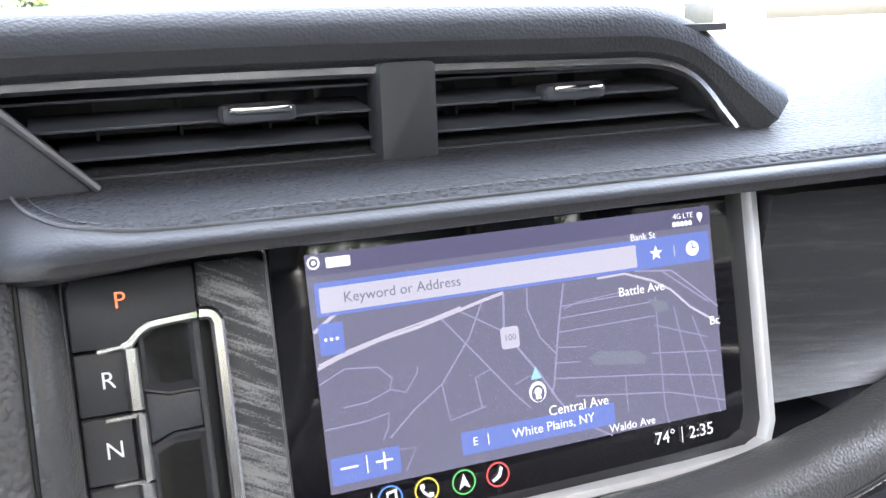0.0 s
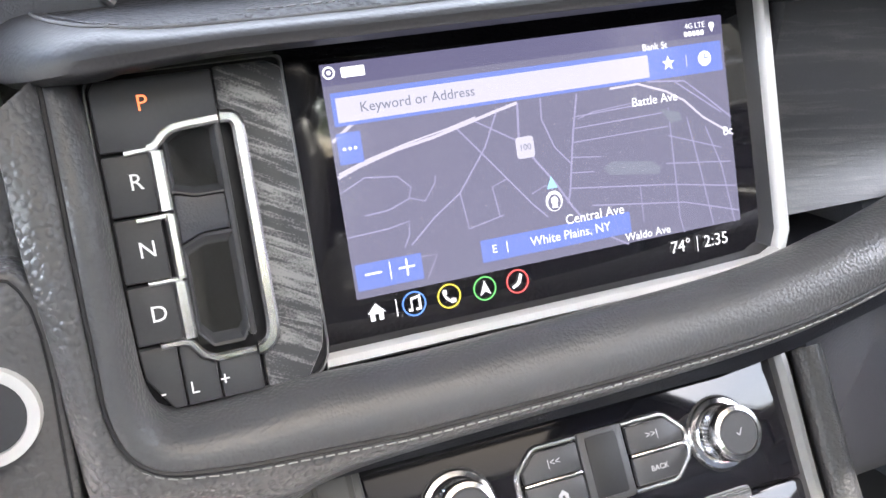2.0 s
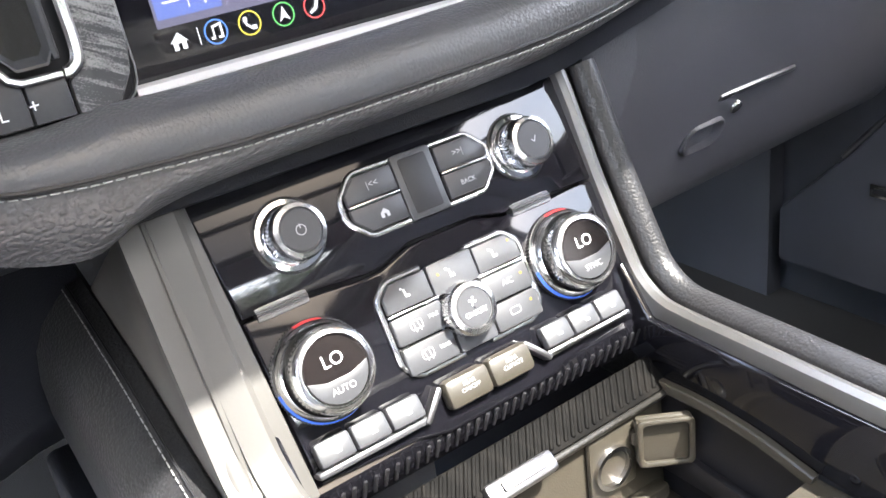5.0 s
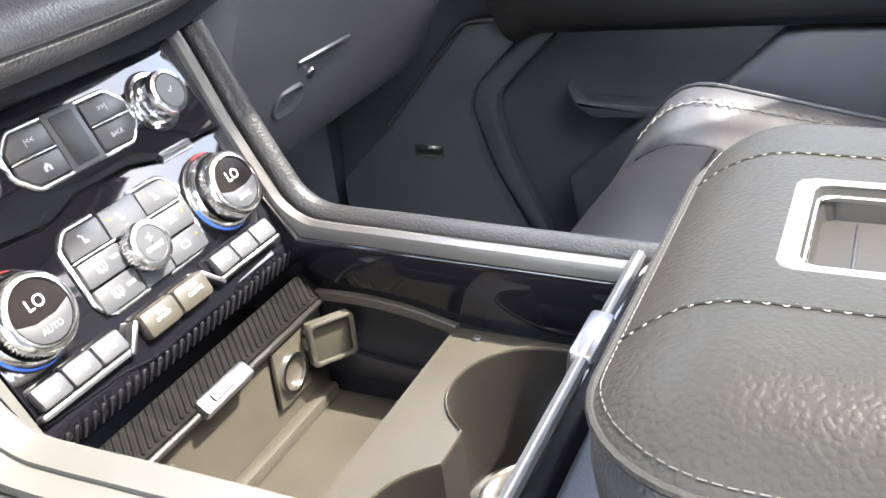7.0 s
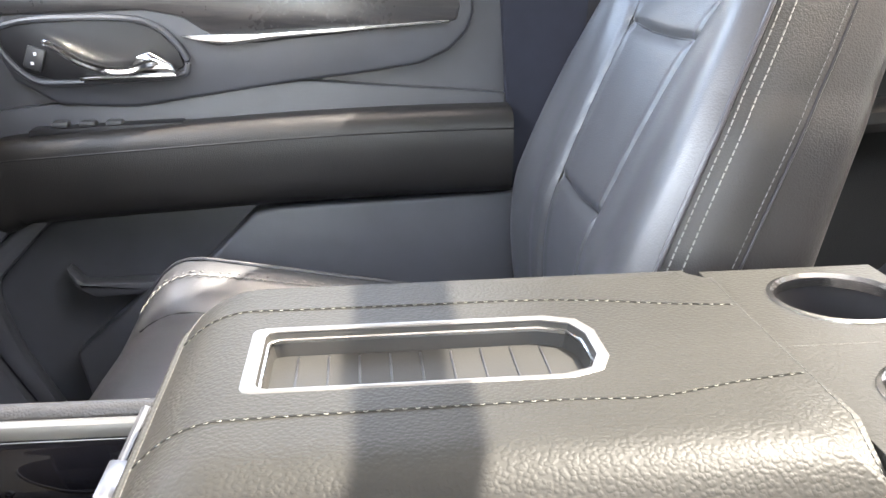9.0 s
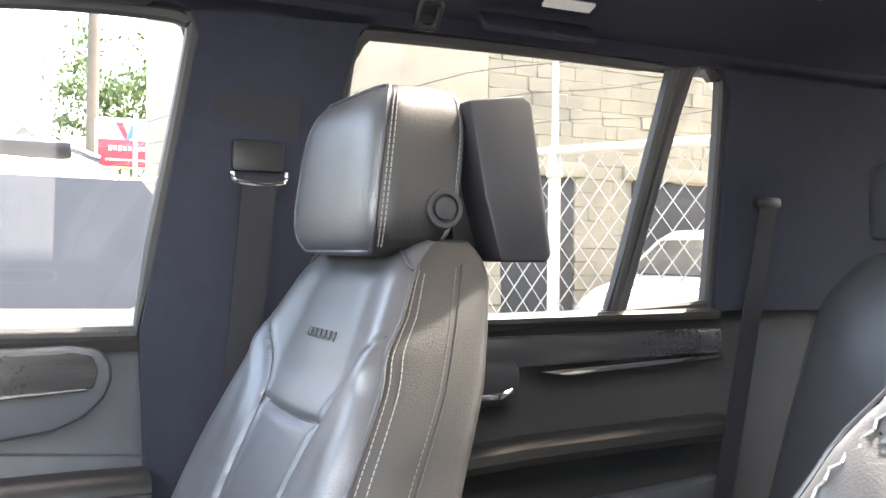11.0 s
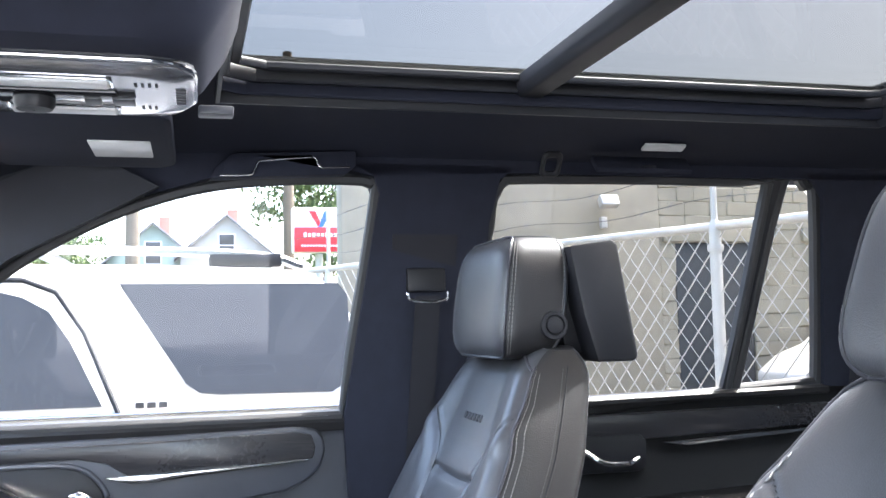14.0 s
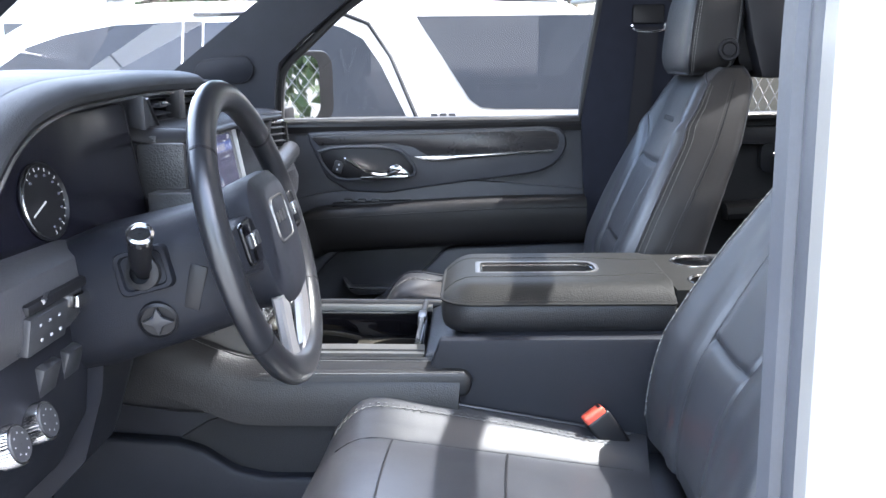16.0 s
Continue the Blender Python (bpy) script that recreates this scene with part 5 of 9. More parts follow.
flank = [(0.002, 1.158), (0.06, 1.120), (0.14, 1.070), (0.178, 1.022), (0.12, 1.020), (0.02, 1.012), (-0.06, 1.000), (-0.10, 1.004), (-0.078, 1.022), (-0.05, 1.055), (-0.03, 1.09)]
for s in (-1, 1):
    part("silver_flank", prism(flank, "x", s * 0.142, s * 0.156, 0.006, 3), SILVERPAINT if s < 0 else EDGELEATHER, console, "broad satin silver flank" if s < 0 else "")
wing_line = smooth_path([(0, 0.21, 1.100), (0, 0.16, 1.091), (0, 0.09, 1.071), (0, 0.04, 1.055), (0, 0.0, 1.038), (0, -0.05, 1.018), (0, -0.09, 1.012), (0, -0.20, 1.011), (0, -0.41, 1.009)], 5)
part("leather_wing", loft([[(x, p.y + dy, p.z + dz) for x, dy, dz in ((-0.1545, 0.0, -0.012), (-0.1545, 0.0, -0.002), (-0.158, 0.0, 0.002), (-0.166, 0.002, 0.001), (-0.176, 0.004, -0.006), (-0.188, 0.006, -0.019), (-0.196, 0.008, -0.038), (-0.199, 0.01, -0.065), (-0.198, 0.01, -0.10), (-0.1545, 0.01, -0.10))] for p in wing_line]), EDGELEATHER, console, "grained leather wing along the silver flank")
part("inner_cheek", on(HV, plate([(-0.1135, -0.070), (-0.1215, 0.0965), (-0.146, 0.0965), (-0.146, -0.070)], 0.006, 0.0015, -0.002)), SILVERPAINT, console, "satin silver cheek beside the panel")
part("wing_seam", tube([(-0.1675, p.y + 0.002, p.z + 0.0008) for p in wing_line], 0.0008, 6), DARKPLASTIC, console)
part("wing_stitching", stitches([(-0.1705, p.y + 0.002, p.z - 0.0006) for p in wing_line]), STITCH, console)
part("front_wall", box((0, -0.088, 0.914), (0.245, 0.012, 0.094), 0.002), BINPLASTIC, console, "storage bin front wall")
part("bin_floor", box((0, -0.155, 0.880), (0.245, 0.14, 0.010), 0.002), BINPLASTIC, console, "ribbed rubber bin mat")
part("floor_step", box((0, -0.098, 0.890), (0.235, 0.012, 0.012), 0.003), BINPLASTIC, console)


def cup_reach(a, grow=0.0):
    """How far the joined opening of the two cup holders goes from its middle."""
    c, q = abs(math.cos(a)), abs(math.sin(a))
    chord = 0.0525**2 - (0.061 * q) ** 2
    far = 0.061 * c + math.sqrt(chord) if chord > 0 else 0.0
    return max(far, 0.027 / max(q, 1e-6) if 0.027 * c / max(q, 1e-6) < 0.061 else 0.0) + grow


cup_angs = sorted({*np.linspace(0, 2 * math.pi, 160, False), *[math.atan2(y, x) % (2 * math.pi) for x in (-0.1235, 0.1235) for y in (0.079, -0.061)]})


def cup_ring(grow, z):
    return [(cup_reach(a, grow) * math.cos(a), -0.284 + cup_reach(a, grow) * math.sin(a), z) for a in cup_angs]


def cup_edge(z):
    out = []
    for a in cup_angs:
        c, q = math.cos(a), math.sin(a)
        k = min(0.1235 / max(abs(c), 1e-9), (0.079 if q > 0 else 0.061) / max(abs(q), 1e-9))
        out.append((k * c, -0.284 + k * q, z))
    return out


part("cup_plate", loft([cup_edge(0.952), cup_edge(0.958), cup_ring(0.003, 0.958), cup_ring(0.0022, 0.9602), cup_ring(0.0006, 0.9602), cup_ring(0.0, 0.957)], caps=False), BINPLASTIC, console, "cup holder plate with a raised lip")
part("cup_wall", loft([cup_ring(0.0, 0.9585), cup_ring(-0.0010, 0.93), cup_ring(-0.003, 0.868)], caps=False), CUPDARK, console, "cup holder walls, darkened for the shade inside")
part("plate_face", box((0, -0.208, 0.915), (0.245, 0.006, 0.085), 0.001), BINPLASTIC, console)
for cx in (-0.061, 0.061):
    cup = part("cup_holder", lathe([(0.0500, 0.872), (0.0495, 0.868), (0.002, 0.864)], (cx, -0.284, 0), (0, 0, 1), 40), CUPDARK, console, "round cup holder")
    part("liner", lathe([(0.0435, 0.866), (0.041, 0.874), (0.037, 0.872), (0.002, 0.868)], (cx, -0.284, 0), (0, 0, 1), 32), SATIN, cup)
    part("spring_tab", box((cx - 0.004, -0.330, 0.925), (0.022, 0.010, 0.035), 0.003), DARKPLASTIC, cup)
part("screw", lathe([(0.0035, 0), (0.0032, 0.0016), (0.001, 0.002)], (0.113, -0.226, 0.958), (0, 0, 1), 12), GUNMETAL, console)
part("outlet_frame", box((0.072, -0.0965, 0.936), (0.040, 0.005, 0.048), 0.004), BINPLASTIC, console)
part("outlet_socket", lathe([(0.0155, 0.0), (0.0155, 0.004), (0.0125, 0.004), (0.012, -0.004), (0.001, -0.004)], (0.070, -0.098, 0.934), (0, -1, 0), 28), SATIN, console, "round power outlet")
part("outlet_cap", join(box((0.103, -0.112, 0.946), (0.036, 0.006, 0.036), 0.004, (0, 0, -35)), on(plane_at((0.1015, -0.1155, 0.946), (0.82, -0.57, 0), (0, 0, 1)), ring_plate(rrect(0.036, 0.036, 0.004), rrect(0.029, 0.029, 0.003), 0.003))), BINPLASTIC, console, "hinged outlet cap, open")
part("cap_hinge", lathe([(0.0035, -0.005), (0.0035, 0.005)], (0.090, -0.101, 0.948), (0, 0, 1), 10, True), BINPLASTIC, console)
part("usb_plate", box((-0.075, -0.0955, 0.928), (0.045, 0.003, 0.042), 0.003), BINPLASTIC, console)
for dx in (-0.008, 0.010):
    part("usb_port", on(plane_at((-0.075 + dx, -0.0972, 0.928), (1, 0, 0), (0, 0, 1)), ring_plate(rrect(0.009, 0.014, 0.002), rrect(0.006, 0.011, 0.001), 0.0012)), SATIN, console)
# folding wood lid at the front of the bin, and its latch
fl = plane_at((0, -0.086, 0.978), (1, 0, 0), (0, 0.72, 0.52))
lid = part("front_lid", on(fl, plate([(x, y) for x, y in ((-0.116, -0.016), (0.124, -0.016), (0.124, 0.008), (-0.116, 0.008))], 0.006, 0.0018, -0.003)), RIBWOOD, console, "dark ribbed ash lid, slid open")
for k in range(40):
    part("ridge", on(fl @ Matrix.Translation((-0.109 + 0.0058 * k, -0.003, 0.0032)) @ Matrix.Rotation(radians(-34), 4, "Z"), box((0, 0, 0), (0.0028, 0.024, 0.0018), 0.0007, None, 1)), RIBWOOD, lid)
part("lid_edge", on(fl, box((0.001, -0.018, -0.002), (0.235, 0.004, 0.009), 0.0015)), CUPDARK, lid)
part("latch", on(fl, box((-0.004, -0.0175, 0.003), (0.050, 0.013, 0.010), 0.003)), GUNMETAL, lid, "polished latch")
part("latch_slot", on(fl, box((-0.004, -0.0175, 0.0098), (0.030, 0.006, 0.0012), 0.0004)), GUNMETAL, lid)
part("knee_recess", prism([(0.05, 0.885), (0.0, 0.915), (-0.05, 0.928), (-0.20, 0.934), (-0.40, 0.93), (-0.41, 0.78), (0.05, 0.78)], "x", -0.182, -0.170, 0.004), CARPET, console, "carpeted recess in the console side")
part("tunnel_trim", prism([(0.26, 0.62), (0.26, 0.90), (0.05, 0.885), (0.01, 0.872), (-0.04, 0.838), (-0.09, 0.826), (-0.42, 0.822), (-0.42, 0.62)], "x", -0.205, -0.170, 0.008, 3), LOWPLASTIC, console, "plastic trim along the tunnel")
# second lid standing up behind the cup holders
back = part("rear_lid", prism([(-0.335, 0.945), (-0.327, 1.026), (-0.339, 1.028), (-0.349, 0.945)], "x", -0.122, 0.130, 0.002), GLOSS, console, "piano-black lid standing open")
part("lid_edge", tube([(-0.122, -0.333, 1.0275), (0.130, -0.333, 1.0275)], 0.0042), KEYPLASTIC, back)
part("latch", box((0.030, -0.3315, 1.0235), (0.046, 0.014, 0.019), 0.003, (6, 0, 0)), GUNMETAL, back, "polished latch")
part("side_cover", prism([(-0.355, 1.0), (-0.372, 1.046), (-0.865, 1.048), (-0.88, 0.62), (-0.30, 0.62), (-0.33, 0.95)], "x", -0.1785, -0.150, 0.006), LOWPLASTIC, console)
part("rear_box", prism([(-0.425, 1.048), (-0.865, 1.052), (-0.885, 0.62), (-0.42, 0.62), (-0.418, 0.98)], "x", -0.160, 0.160, 0.010), LOWPLASTIC, console, "plain console box")
part("box_collar", prism([(-0.345, 1.012), (-0.43, 1.046), (-0.44, 0.96), (-0.345, 0.94)], "x", -0.15, 0.15, 0.004), PLASTIC, console)

# ---------- armrest lid ----------
arm = thing("armrest_lid", "black leather console armrest with a phone tray", "armrest", (0, -0.55, 1.05))
LX, LF, LB = 0.151, -0.372, -0.745
LC = (LF + LB) / 2


def lid_z(x, y):
    ex = max(0.0, 1 - (LX - abs(x)) / (0.036 if x > 0 else 0.050))
    ef = max(0.0, 1 - (LF - y) / 0.055)
    return 1.122 - 0.028 * min(1.0, math.hypot(ex, ef)) ** 2.3


TX0, TX1, TY0, TY1 = -0.040, 0.046, -0.430, -0.636
LCUT = (0.1, 1, 1, 0.1)
outer = [(x, y + LC) for x, y in rrect(2 * LX, LF - LB, 0.055, 9, cut=LCUT)]
inner = [(x + (TX0 + TX1) / 2, y + (TY0 + TY1) / 2) for x, y in rrect(TX1 - TX0, TY0 - TY1, 0.010, 9, cut=(2.4, 1, 1, 2.4))]


def fill(line, n=7):
    """More places along a closed line."""
    out = []
    for (ax, ay), (bx, by) in zip(line, line[1:] + line[:1]):
        far = 1 if (line.index((ax, ay)) % 10) < 9 else n
        out += [(ax + (bx - ax) * k / far, ay + (by - ay) * k / far) for k in range(far)]
    return out


outer_f, inner_f = fill(outer), fill(inner)
rings = []
for q in (0, 0.03, 0.08, 0.14, 0.21, 0.29, 0.38, 0.48, 0.60, 0.72, 0.84, 0.93, 1.0):
    rings.append([(a[0] + (b[0] - a[0]) * q, a[1] + (b[1] - a[1]) * q, lid_z(a[0] + (b[0] - a[0]) * q, a[1] + (b[1] - a[1]) * q)) for a, b in zip(outer_f, inner_f)])
part("leather_top", loft(rings, caps=False), PEBBLE, arm, "pebbled leather top")
part("lower_cushion", loft([[(x * k, (y - LC) * (1 - (1 - k) * 0.7) + LC, z) for x, y in outer_f] for z, k in ((1.046, 0.935), (1.050, 0.965), (1.060, 0.992), (1.072, 1.003), (1.082, 1.003), (1.090, 0.996), (1.0945, 0.98))]), EDGELEATHER, arm, "leather lower edge")
edge = [(x * 0.999, y, 1.0945) for x, y in outer_f]
part("piping", tube(edge + edge[:1], 0.0022, 8), PEBBLE, arm)
part("edge_stitching", stitches([Vector((p[0] * 0.972, (p[1] - LC) * 0.985 + LC, lid_z(p[0] * 0.972, (p[1] - LC) * 0.985 + LC) + 0.0002)) for p in edge], 0.0048, 0.0034, 0.00034), EDGETHREAD, arm)
for s in (-1, 1):
    ln = [v for v in smooth_path([(s * (0.077 + 0.004 * s), -0.376, 0), (s * (0.075 + 0.004 * s), -0.41, 0), (s * (0.073 + 0.004 * s), -0.50, 0), (s * (0.072 + 0.004 * s), -0.60, 0), (s * 0.070, -0.65, 0), (s * 0.058, -0.70, 0), (s * 0.052, -0.738, 0)], 8)]
    ln = [Vector((v.x, v.y, lid_z(v.x, v.y) + 0.0004)) for v in ln]
    part("top_seam", tube(ln, 0.0008, 6), PEBBLE, arm)
    part("cross_stitching", stitches(ln, 0.0034, 0.0046, 0.00036, True), MIDSTITCH, arm)
to = [((TX0 + TX1) / 2 + x, (TY0 + TY1) / 2 + y) for x, y in rrect(0.092, 0.213, 0.012, 2, cut=(2.2, 0.6, 0.6, 2.2))]
ti = [((TX0 + TX1) / 2 + x, (TY0 + TY1) / 2 - 0.001 + y) for x, y in rrect(0.079, 0.197, 0.011, 2, cut=(2.2, 0.6, 0.6, 2.2))]
part("tray_rim", on(Matrix.Translation((0, 0, 1.1195)), ring_plate(to, ti, 0.0032)), RIMSILVER, arm, "satin silver tray rim")
part("tray", loft([[(x, y, 1.121) for x, y in ti], [(0.003 + (x - 0.003) * 0.95, (y + 0.533) * 0.985 - 0.533, 1.117) for x, y in ti], [(0.003 + (x - 0.003) * 0.88, (y + 0.533) * 0.955 - 0.533, 1.106) for x, y in ti]], caps=False), TRAYMAT, arm, "recessed phone tray")
part("inner_lip", on(Matrix.Translation((0, 0, 1.1150)), ring_plate([(0.003 + (x - 0.003) * 1.01, y) for x, y in ti], [(0.003 + (x - 0.003) * 0.93, (y + 0.533) * 0.972 - 0.533) for x, y in ti], 0.0028)), SATIN, arm, "bright inner lip")
part("tray_mat", on(Matrix.Translation((0, 0, 1.1052)), plate([(0.003 + (x - 0.003) * 0.89, (y + 0.533) * 0.96 - 0.533) for x, y in ti], 0.0015, 0)), TRAYMAT, arm, "ribbed rubber mat")
for k in range(9):
    part("mat_rib", box((0.003, -0.455 - 0.019 * k, 1.1069), (0.062, 0.0014, 0.0012), 0.0004), DARKPLASTIC, arm)
rear = part("rear_section", holed([(-0.138, 0.0, -0.880, -0.747, -0.075, -0.825, 0.045), (0.0, 0.138, -0.880, -0.747, 0.075, -0.825, 0.045)], 1.114, 0.062), PEBBLE, arm, "rear cup holder block")
soft = rear.modifiers.new("soft_edge", "BEVEL")
soft.width, soft.segments, soft.limit_method, soft.angle_limit = 0.016, 4, "ANGLE", radians(60)
for cx in (-0.075, 0.075):
    part("cup_rim", lathe([(0.049, 0), (0.0485, 0.003), (0.0455, 0.004), (0.0430, 0.001), (0.0428, -0.006)], (cx, -0.825, 1.112), (0, 0, 1), 32), SATIN, rear, "silver rim")
    part("cup_well", lathe([(0.0435, -0.004), (0.042, -0.055), (0.002, -0.058)], (cx, -0.825, 1.112), (0, 0, 1), 32), DARKPLASTIC, rear)

# ---------- seats ----------
def grained_sides(ob, side):
    """Pebbled leather on the strips of a seat's skin that lie outside its seam."""
    ob.data.materials.append(LEATHER)
    for k, poly in enumerate(ob.data.polygons):
        poly.material_index = 1 if side[k % len(side)] else 0
    return ob


def seat(cx, label, group, recline=0.0):
    st = thing("front_seat", label, "seat", (cx, -0.6, 0.62), group)

    def back(v):
        z = 0.90 + 0.545 * v
        yf = -0.867 + (1.43 - z) * 0.409 - 0.055 * max(0.0, (0.32 - v) / 0.32) ** 1.4 + 0.014 * math.sin(math.pi * min(1.0, v / 0.75))
        w = 0.262 - 0.015 * v - 0.088 * max(0, (v - 0.55) / 0.45) ** 1.6 + 0.014 * math.sin(math.pi * min(1.0, v / 0.62))
        t = 0.185 - 0.075 * v
        b = 0.045 * (1 - max(0, (v - 0.75) / 0.25) ** 2 * 0.9)
        return z, yf, w, t, b

    def insert_edge(v):
        """Half the width of the middle panel at a height."""
        return float(np.interp(v, (0.0, 0.36, 0.62, 0.70, 0.76, 0.82, 0.86, 1.0), (0.078, 0.088, 0.101, 0.112, 0.138, 0.172, 0.20, 0.30)))

    def relief(x, v):
        """Seams drawn in, panels full between them."""
        xi = insert_edge(v)
        d = (abs(x) - xi)
        g = -0.0060 * math.exp(-((d / 0.0055) ** 2)) * min(1.0, max(0.0, (0.88 - v) / 0.06))
        if d < 0:
            for v0 in (0.365, 0.668):
                g -= 0.0050 * math.exp(-(((v - v0 + 0.008 * (1 - (x / xi) ** 2)) * 0.545 / 0.0055) ** 2))
            g -= 0.004 * min(1.0, -d / 0.02)
        else:
            g += 0.004 * math.exp(-(((d - 0.035) / 0.022) ** 2)) * min(1.0, max(0.0, (0.9 - v) / 0.1))
        return g

    def skin_at(ca, sa, v):
        """The backrest's surface by the direction round it and the height."""
        z, yf, w, t, b = back(v)
        top = max(0.0, (v - 0.93) / 0.07)
        k = math.sqrt(max(0.0, 1 - top**2 * 0.75))
        x = w * math.copysign(abs(ca) ** 0.42, ca) * (1 - 0.12 * (1 - k))
        y = t / 2 * math.copysign(abs(sa) ** 0.40, sa)
        e = abs(x) / w
        lift = 0.012 * max(0.0, (v - 0.90) / 0.10) ** 2 * math.exp(-(((e - 0.72) / 0.25) ** 2))
        if y > 0:
            q = y / (t / 2)
            y = y * k + b * max(0, (e - 0.45) / 0.55) ** 1.6 * (1 - e**14) * q + relief(x, v) * min(1.0, q * 1.4)
        else:
            y *= k
        return Vector((cx + x, yf - t / 2 + y, z + lift))

    def front(x, v):
        ca = math.copysign(min(0.985, abs(x) / back(v)[2]) ** (1 / 0.42), x)
        return skin_at(ca, math.sqrt(1 - ca * ca), v)

    def skin(a, v):
        return skin_at(math.cos(a), math.sin(a), v)

    angs = [(math.copysign(abs(e) ** (1 / 0.42), e), 1) for e in sorted([*np.linspace(0.985, -0.985, 110), 0.9530, -0.9530], reverse=True)]
    angs = [(c, math.sqrt(1 - c * c)) for c, _ in angs] + [(math.cos(a), math.sin(a)) for a in np.linspace(math.pi - 0.24, 2 * math.pi + 0.24, 40)]
    rings = [[skin_at(c, d, v) for c, d in angs] for v in [0, 0.02, *np.linspace(0.04, 0.93, 120), 0.945, 0.96, 0.97, 0.98, 0.987, 0.993, 0.998, 1.0]]
    grained_sides(part("backrest", loft(rings), SEATLEATHER, st, "smooth black leather backrest"), [abs(c + angs[(i + 1) % len(angs)][0]) / 2 > 0.8916 for i, (c, d) in enumerate(angs)])
    off = Vector((0, 0.0003, 0.0001))

    def proud(fn, a, v, d, mid):
        """A place lifted off a surface."""
        n = (fn(a + 0.02, v) - fn(a - 0.02, v)).cross(fn(a, min(1, v + 0.01)) - fn(a, v - 0.01)).normalized()
        p = fn(a, v)
        return p + n * (d if n.dot(p - mid) > 0 else -d)

    def along(fn, s, a, lo, hi, n, d, mid):
        return [proud(fn, a if s > 0 else math.pi - a, v, d, mid + Vector((0, 0, 0.545 * v))) for v in np.linspace(lo, hi, n)]

    core = Vector((cx, -0.80, 0.90))
    for s in (-1, 1):
        part("back_piping", tube(along(skin, s, 0.47, 0.03, 0.965, 40, 0.0012, core), 0.0022, 8), PIPING, st)
        part("back_stitching", stitches(along(skin, s, 0.30, 0.04, 0.955, 60, 0.0008, core), 0.0062, 0.0046, 0.0007), SEATSTITCH, st)
        if recline and s > 0:
            part("back_stitching", stitches(along(skin, s, 0.80, 0.06, 0.90, 40, 0.0014, core), 0.0056, 0.0075, 0.0010, True), STITCH, st)
        part("back_stitching", stitches(along(skin, s, 0.40, 0.04, 0.955, 60, 0.0008, core), 0.0062, 0.0046, 0.0007), SEATSTITCH, st)
        inner = [front(s * insert_edge(v), v) + off for v in np.linspace(0.02, 0.845, 50)]
        part("panel_seam", tube(inner, 0.0009, 6), DARKPLASTIC, st)
        side = [Vector((cx + s * back(v)[2] * 1.001, back(v)[1] - back(v)[3] * (0.36 + 0.20 * v), back(v)[0])) for v in np.linspace(0.05, 0.97, 30)]
        part("side_seam", tube(side, 0.0014, 6), DARKPLASTIC, st)
        part("side_stitching", stitches([p + Vector((s * 0.0008, 0.007, 0)) for p in side], 0.006), DARKSTITCH, st)
    topedge = [front(x, 0.955 + 0.030 * (1 - abs(x / 0.165) ** 6)) + Vector((0, 0.001, 0.001)) for x in np.linspace(-0.165, 0.165, 50)]
    part("top_piping", tube(topedge, 0.0022, 8), PIPING, st)
    for v, wd in ((0.365, 0.087), (0.668, 0.105)):
        part("panel_seam", tube([front(x, v - 0.008 * (1 - (x / wd) ** 2)) + off for x in np.linspace(-wd, wd, 14)], 0.0008, 6), DARKPLASTIC, st)
    part("maker_bar", join(*[box(front(-0.040 + 0.0160 * k, 0.822) + Vector((0, 0.0004, 0)), (0.0118, 0.0016, 0.0110), 0.0004, (22, 0, 0)) for k in range(6)]), DARKPLASTIC, st, "small dark embroidered bars")
    # headrest
    zc = 1.530

    def hskin(a, q):
        k = (1 - abs(q) ** 3.4) ** (1 / 2.5)
        ca, sa = math.cos(a), math.sin(a)
        x = 0.142 * k**0.42 * math.copysign(abs(ca) ** 0.33, ca)
        y = 0.057 * max(k, 0.05) ** 0.55 * math.copysign(abs(sa) ** 0.38, sa)
        return Vector((cx + x * (1 - 0.05 * q), -0.899 + y - 0.012 * q, zc + 0.094 * q))

    turns = [2 * math.pi * i / 96 for i in range(96)]
    turns[9], turns[39], turns[57], turns[87] = 0.62, math.pi - 0.62, math.pi + 0.62, 2 * math.pi - 0.62
    hr = [[hskin(a, q) for a in turns] for q in [-1, -0.992, -0.975, -0.95, *np.linspace(-0.91, 0.91, 25), 0.95, 0.975, 0.992, 1]]
    head = grained_sides(part("headrest", loft(hr), SEATLEATHER, st, "thick leather headrest"), [i < 9 or 39 <= i < 57 or i >= 87 for i in range(96)])

    hm = Vector((cx, -0.899, zc))
    hoop = [proud(hskin, 0.62, q, 0.0008, hm) for q in np.linspace(-0.90, 0.90, 24)]
    hoop += [proud(hskin, a, 0.94, 0.0008, hm) for a in np.linspace(0.74, math.pi - 0.74, 20)]
    hoop += [proud(hskin, math.pi - 0.62, q, 0.0008, hm) for q in np.linspace(0.90, -0.90, 24)]
    hoop += [proud(hskin, a, -0.94, 0.0008, hm) for a in np.linspace(math.pi - 0.74, 0.74, 20)]
    part("headrest_piping", tube(hoop + hoop[:1], 0.0024, 8), PIPING, head, "dark piping round the front panel")
